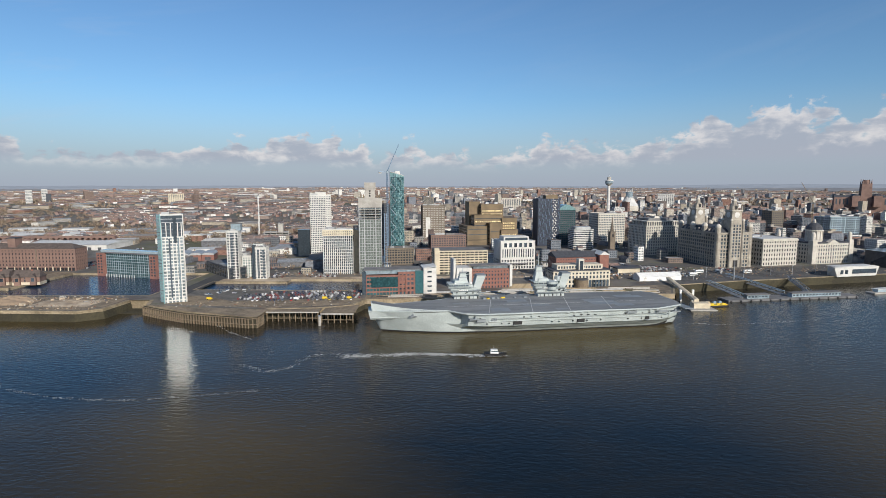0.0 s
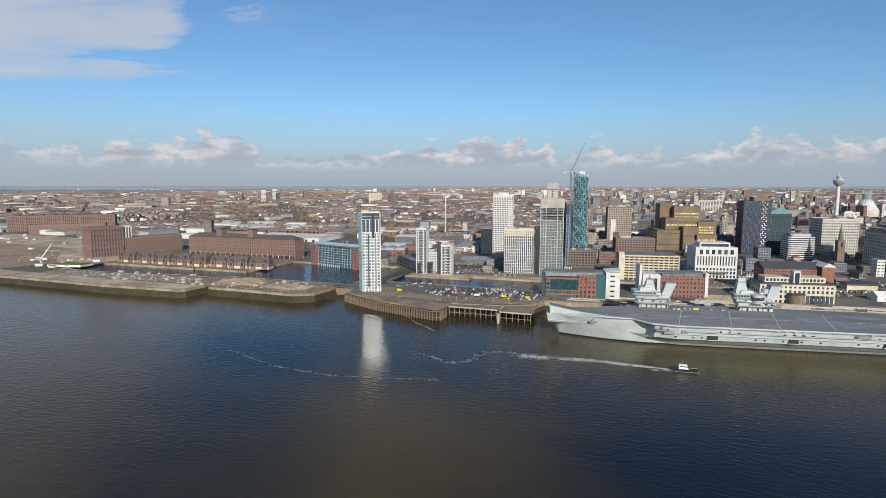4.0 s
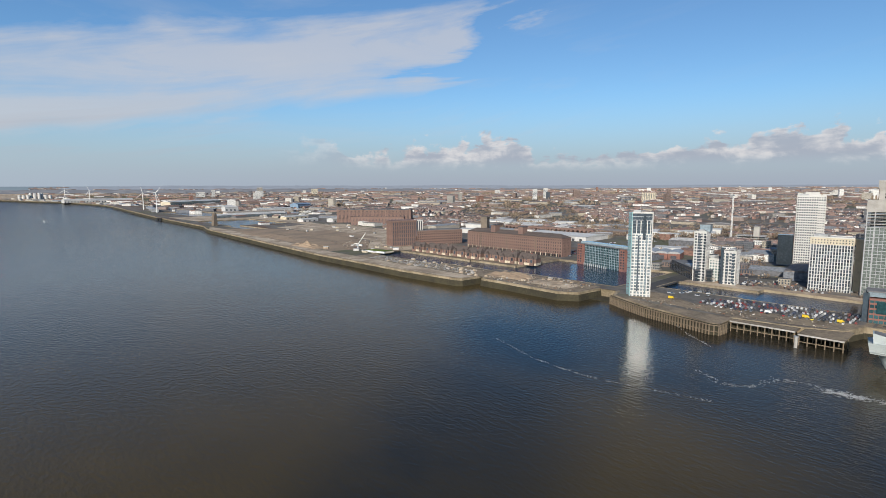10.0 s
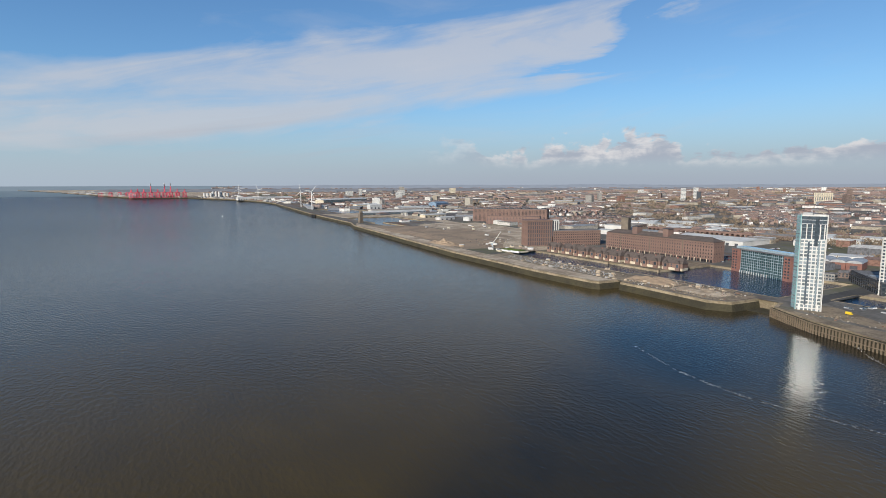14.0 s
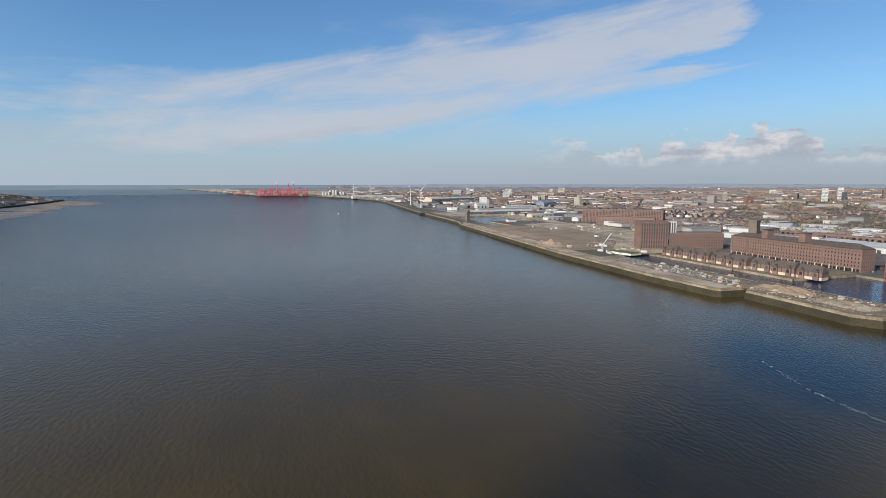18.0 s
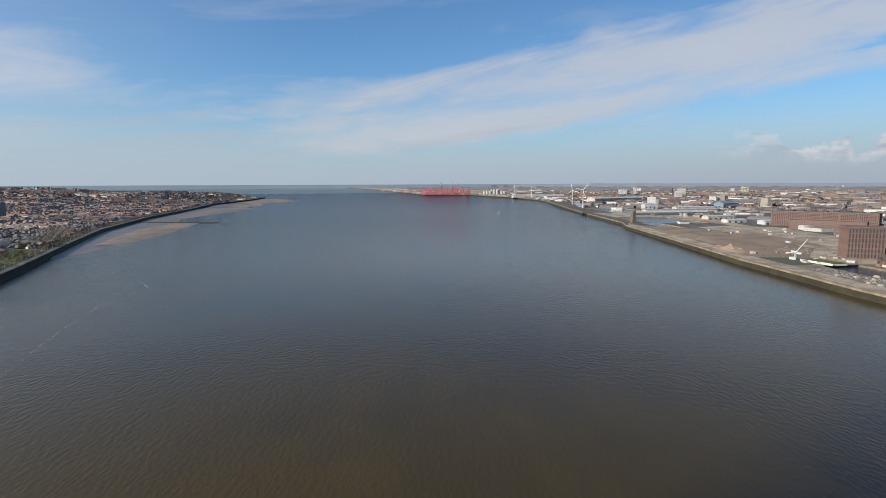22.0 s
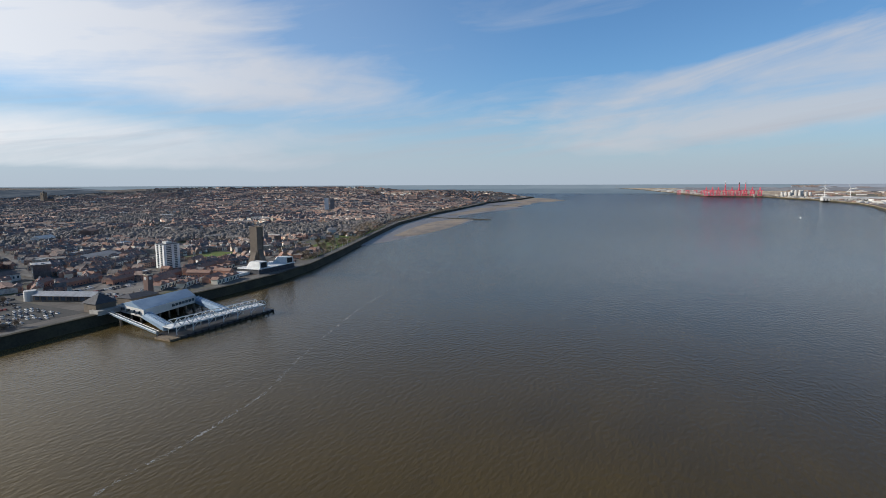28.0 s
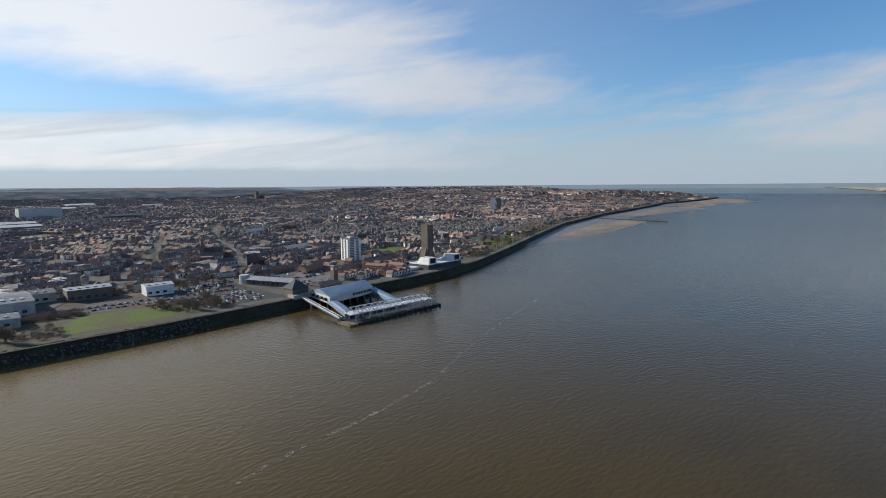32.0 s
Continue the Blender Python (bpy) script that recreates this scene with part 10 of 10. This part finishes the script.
def west_fill():
    r = random.Random(202)
    walls, roofs, sw, sroof, trees, panes, woods, garden = (Heap() for _ in range(8))
    # streets of terraces: each quarter of the town has its own lie, rows back to back, gaps at the cross streets
    cell = 190.0
    for gx in range(-25, 4):
        for gy in range(-21, -1):
            mx, my = (gx + 0.5) * cell, (gy + 0.5) * cell
            far = math.hypot(mx, my)
            if far > 3900 or my > along(WEST, mx) + 160:
                continue
            lie = r.choice((0.35, 0.35 + math.pi / 2, 1.15, 0.2, 1.15 - math.pi / 2)) + r.uniform(-0.15, 0.15)
            pitch, length = (21.0, 44.0) if far < 1500 else (26.0, 66.0)
            c0, s0 = math.cos(lie), math.sin(lie)
            v = -cell / 2
            while v < cell / 2:
                u = -cell / 2 + r.uniform(0, 20)
                while u < cell / 2:
                    w = length * r.uniform(0.35, 1.1)
                    x, y = mx + (u + w / 2) * c0 - v * s0, my + (u + w / 2) * s0 + v * c0
                    u += w + r.uniform(4, 12)
                    if not free_west(x, y):
                        continue
                    if not free_west(x + w * 0.4 * c0, y + w * 0.4 * s0) or not free_west(x - w * 0.4 * c0, y - w * 0.4 * s0):
                        w = 11.0
                    dist = math.hypot(x, y)
                    z = float(west_z(x, y))
                    if wooded(x, y) or r.random() < 0.05:
                        if dist < 1200:
                            for _ in range(5):
                                tx, ty = x + r.gauss(0, 12), y + r.gauss(0, 12)
                                if free_west(tx, ty):
                                    clump(trees, tx, ty, float(west_z(tx, ty)) + 0.2, r.uniform(3, 6), r.uniform(4, 8), 90, r, 0.7, 0.3)
                        else:
                            canopy(woods, x, y, 15.0 if dist < 2000 else 22.0, r.uniform(6, 10), 14, r)
                        continue
                    if r.random() < 0.06:
                        flat_block(sw, sroof, x, y, z, lie, w * 0.6, r.uniform(10, 16), r.uniform(5, 10))
                        continue
                    a = lie + r.uniform(-0.05, 0.05)
                    near = dist < 1500
                    if r.random() < 0.3:        # pairs of villas with their gables to the street
                        for k in range(max(1, int(w / 15))):
                            p, q = x + (k * 15 - w / 2 + 7) * c0, y + (k * 15 - w / 2 + 7) * s0
                            house_row(walls, roofs, p, q, float(west_z(p, q)), a + math.pi / 2, r.uniform(10, 14), r.uniform(7, 9), r.uniform(5, 6.8), r.uniform(3, 4.4), 0, panes if dist < 1150 else None)
                    else:
                        house_row(walls, roofs, x, y, z, a, w, r.uniform(7.5, 10), r.uniform(4.8, 6.4), r.uniform(2.6, 4), 7 if near else (13 if dist < 2600 else 24), panes if dist < 1150 else None)
                    if near and r.random() < 0.7:       # back additions and outhouses
                        for k in range(int(w / 9)):
                            p, q = x + (k * 9 - w / 2 + 5) * c0 - 6.5 * s0, y + (k * 9 - w / 2 + 5) * s0 + 6.5 * c0
                            house_row(walls, roofs, p, q, float(west_z(p, q)), a + math.pi / 2, 6.0, 3.6, r.uniform(2.5, 4.4), 1.4)
                    for k in range(2 if dist < 1800 else 1):
                        tx, ty = x + r.gauss(0, 18), y + r.choice((-1, 1)) * pitch * 0.45
                        if free_west(tx, ty) and r.random() < 0.6:
                            clump(garden, tx, ty, float(west_z(tx, ty)) + 0.3, r.uniform(1.8, 4.2), r.uniform(2.5, 7), 60, r, 0.6, 0.3)
                v += pitch * r.uniform(0.85, 1.2)
    for i in range(170):
        az = radians(r.uniform(104, 176))
        dist = 600 * (7 ** r.random())
        x, y = -dist * math.sin(az), dist * math.cos(az)
        if free_west(x, y, 20):
            house_row(sw, sroof, x, y, float(west_z(x, y)), r.uniform(0, 3), r.uniform(18, 50), r.uniform(10, 20), r.uniform(4, 8), 2)
    for i in range(3600):
        az = radians(r.uniform(98, 178))
        dist = 2000 * (4 ** r.random())
        x, y = -dist * math.sin(az), dist * math.cos(az)
        if not free_west(x, y):
            continue
        s = dist / 2200
        if r.random() < (0.25 if az > radians(141) else 0.85):
            house_row(walls, roofs, x, y, float(west_z(x, y)), r.uniform(0, 3), r.uniform(16, 50) * s ** 0.5, 10 * s ** 0.5, 6.5, 4)
        else:
            canopy(woods, x, y, 26 * s ** 0.5, r.uniform(8, 13), 11, r)
    walls.done("suburb_house_walls", WESTWALL, "crowded brick suburb houses", "houses")
    woods.done("woods_west", WOODS, "dark bare woods on the rising ground", "trees")
    roofs.done("suburb_house_roofs", WESTROOF, "brown tiled and slate suburb roofs", "roofs")
    sw.done("west_shed_walls", CITYWALL, "walls of small works and schools", "sheds")
    sroof.done("west_shed_roofs", SHEDROOF, "pale roofs of small works and schools", "roofs")
    panes.done("suburb_windows", GLASS, "small dark windows of the suburb houses", "windows")
    trees.done("bare_trees_west", DARKTWIGS, "dark bare winter trees in the suburb's parks", "trees")
    garden.done("garden_trees", DARKTWIGS, "bare garden trees and hedges between the houses", "trees")


west_fill()


def bare_tree(seed):
    r = random.Random(seed)
    t = thing("tree", "bare winter tree with fine brown twigs", "tree", 0, -3000, -60, group="promenade trees")
    trunk = Mesh().tube(0, 0, 0, 3.2, 0.32, 0.22, 7)
    for i in range(7):
        a, e = r.uniform(0, 6.28), r.uniform(0.5, 1.0)
        trunk.bar((0, 0, 2.6 + 0.3 * i), (2.6 * math.cos(a), 2.6 * math.sin(a), 5.5 + 2.5 * e), 0.1)
    part("trunk", trunk, TIMBER, t)
    h = Heap()
    clump(h, 0, 0, 1.0, 4.6, 7.5, 760, r, 0.55, 0.2)
    d = bpy.data.meshes.new("crown")
    v = np.concatenate(h.v)
    d.from_pydata(v.tolist(), [], h.f)
    d.materials.append(TWIGS)
    part("crown", d, TWIGS, t)
    return t


TREES = [bare_tree(s) for s in (1, 2, 3)]
tree_used = [False] * 3
rnd = random.Random(77)
spots = [(rnd.uniform(-226, -160), rnd.uniform(-540, -486)) for _ in range(10)] + [(rnd.uniform(-60, -10), rnd.uniform(-530, -480)) for _ in range(6)]
spots += [(rnd.uniform(-1000, -640), 0) for _ in range(46)] + [(rnd.uniform(-270, -150), rnd.uniform(-640, -600)) for _ in range(12)]
for i, (x, y) in enumerate(spots):
    if y == 0:
        y = float(along(WEST, x)) - rnd.uniform(16, 90)
    k = i % 3
    m = pose(x, y, float(west_z(x, y)) + 0.05, 0, 0, rnd.uniform(0, 360)) @ Matrix.Scale(1.0, 4)
    s = rnd.uniform(0.8, 1.4)
    if not tree_used[k]:
        tree_used[k] = True
        TREES[k].matrix_basis = m
        o = TREES[k]
    else:
        o = copy_thing(TREES[k], m)
    o.scale = (s, s, s)


def draped(name, label, x0, x1, near, far, mat):
    """A strip laid on the slope behind the west promenade."""
    m = Mesh()
    xs, n = np.linspace(x0, x1, 24), 7
    for x in xs:
        for k in range(n):
            y = float(along(WEST, x)) - near - (far - near) * k / (n - 1)
            m.v.append((float(x), y, float(west_z(x, y)) + 0.35))
    m.f = [(i * n + k, i * n + k + 1, (i + 1) * n + k + 1, (i + 1) * n + k) for i in range(23) for k in range(n - 1)]
    structure(name, m, mat, label, "ground")


draped("grass_slope", "rough green slope behind the promenade", -1250, -640, 14, 75, GRASS)
draped("pavement_promenade_north", "grey promenade above the north wall", -1900, -600, 1, 11, PAVING)
draped("grass_field", "open green field among the houses", -645, -570, 165, 235, GRASS)


def road_strip(line, width):
    m = Mesh()
    pts = [Vector(a).lerp(Vector(b), k / 8) for a, b in zip(line, line[1:]) for k in range(8)] + [Vector(line[-1])]
    for i, p in enumerate(pts):
        d = (pts[min(i + 1, len(pts) - 1)] - pts[max(i - 1, 0)]).normalized()
        side = Vector((-d.y, d.x)) * width / 2
        for q in (p + side, p - side):
            m.v.append((q.x, q.y, float(west_z(q.x, q.y)) + 0.45))
    m.f = [(2 * i, 2 * i + 1, 2 * i + 3, 2 * i + 2) for i in range(len(pts) - 1)]
    return m


for i, line in enumerate(ROADS):
    structure(f"road_west_{i + 1}", road_strip(line, 11 if i < 3 else 8), PAVING, "grey winding road through the suburb", "road")


def promenade_brush():
    r = random.Random(808)
    h = Heap()
    for i in range(640):
        x = r.uniform(-2400, -620)
        y = float(along(WEST, x)) - r.uniform(13, 34)
        clump(h, x, y, float(west_z(x, y)) + 0.1, r.uniform(2.4, 5.2), r.uniform(3.0, 7.0), 90, r, 0.8, 0.2)
    for i in range(90):     # hedges and small trees round the ferry road
        x, y = r.uniform(-470, -290), r.uniform(-660, -500)
        if off_roads(x, y, 8):
            clump(h, x, y, 9.2, r.uniform(1.0, 2.6), r.uniform(1.6, 4.5), 70, r, 0.8, 0.2)
    for i in range(360):    # low brown brush round the mown grass
        x, y = r.choice(((r.uniform(-225, -165), r.uniform(-545, -488)), (r.uniform(-120, -60), r.uniform(-575, -548)), (r.uniform(-92, 10), r.uniform(-528, -482)), (r.uniform(-280, -150), r.uniform(-660, -625))))
        clump(h, x, y, 9.1, r.uniform(2.2, 4.4), r.uniform(1.8, 4.2), 150, r, 0.6, 0.3)
    for i in range(110):     # the big bare trees by the park
        x = r.uniform(-1260, -980)
        y = float(along(WEST, x)) - r.uniform(20, 75)
        clump(h, x, y, float(west_z(x, y)) + 1, r.uniform(5, 8), r.uniform(11, 16), 110, r, 0.5, 0.2)
    h.done("promenade_brush", TWIGS, "bare brown trees and brush behind the promenade", "trees")


promenade_brush()


def promenade_lamp():
    t = thing("lamp_post", "slim grey lamp post on the promenade", "lamp post", -650, float(along(WEST, -650)) - 8, 9.2, group="promenade lamps")
    part("pole", Mesh().tube(0, 0, 0, 9, 0.22, 0.14, 6), STEEL, t)
    part("lamp_head", Mesh().box(-0.9, 0.9, -0.25, 0.25, 9, 9.35), STEEL, t)
    return t


lamp = promenade_lamp()
for i in range(1, 22):
    x = -650 - i * 34
    y = float(along(WEST, x)) - 8
    copy_thing(lamp, pose(x, y, float(west_z(x, y)) + 0.3))
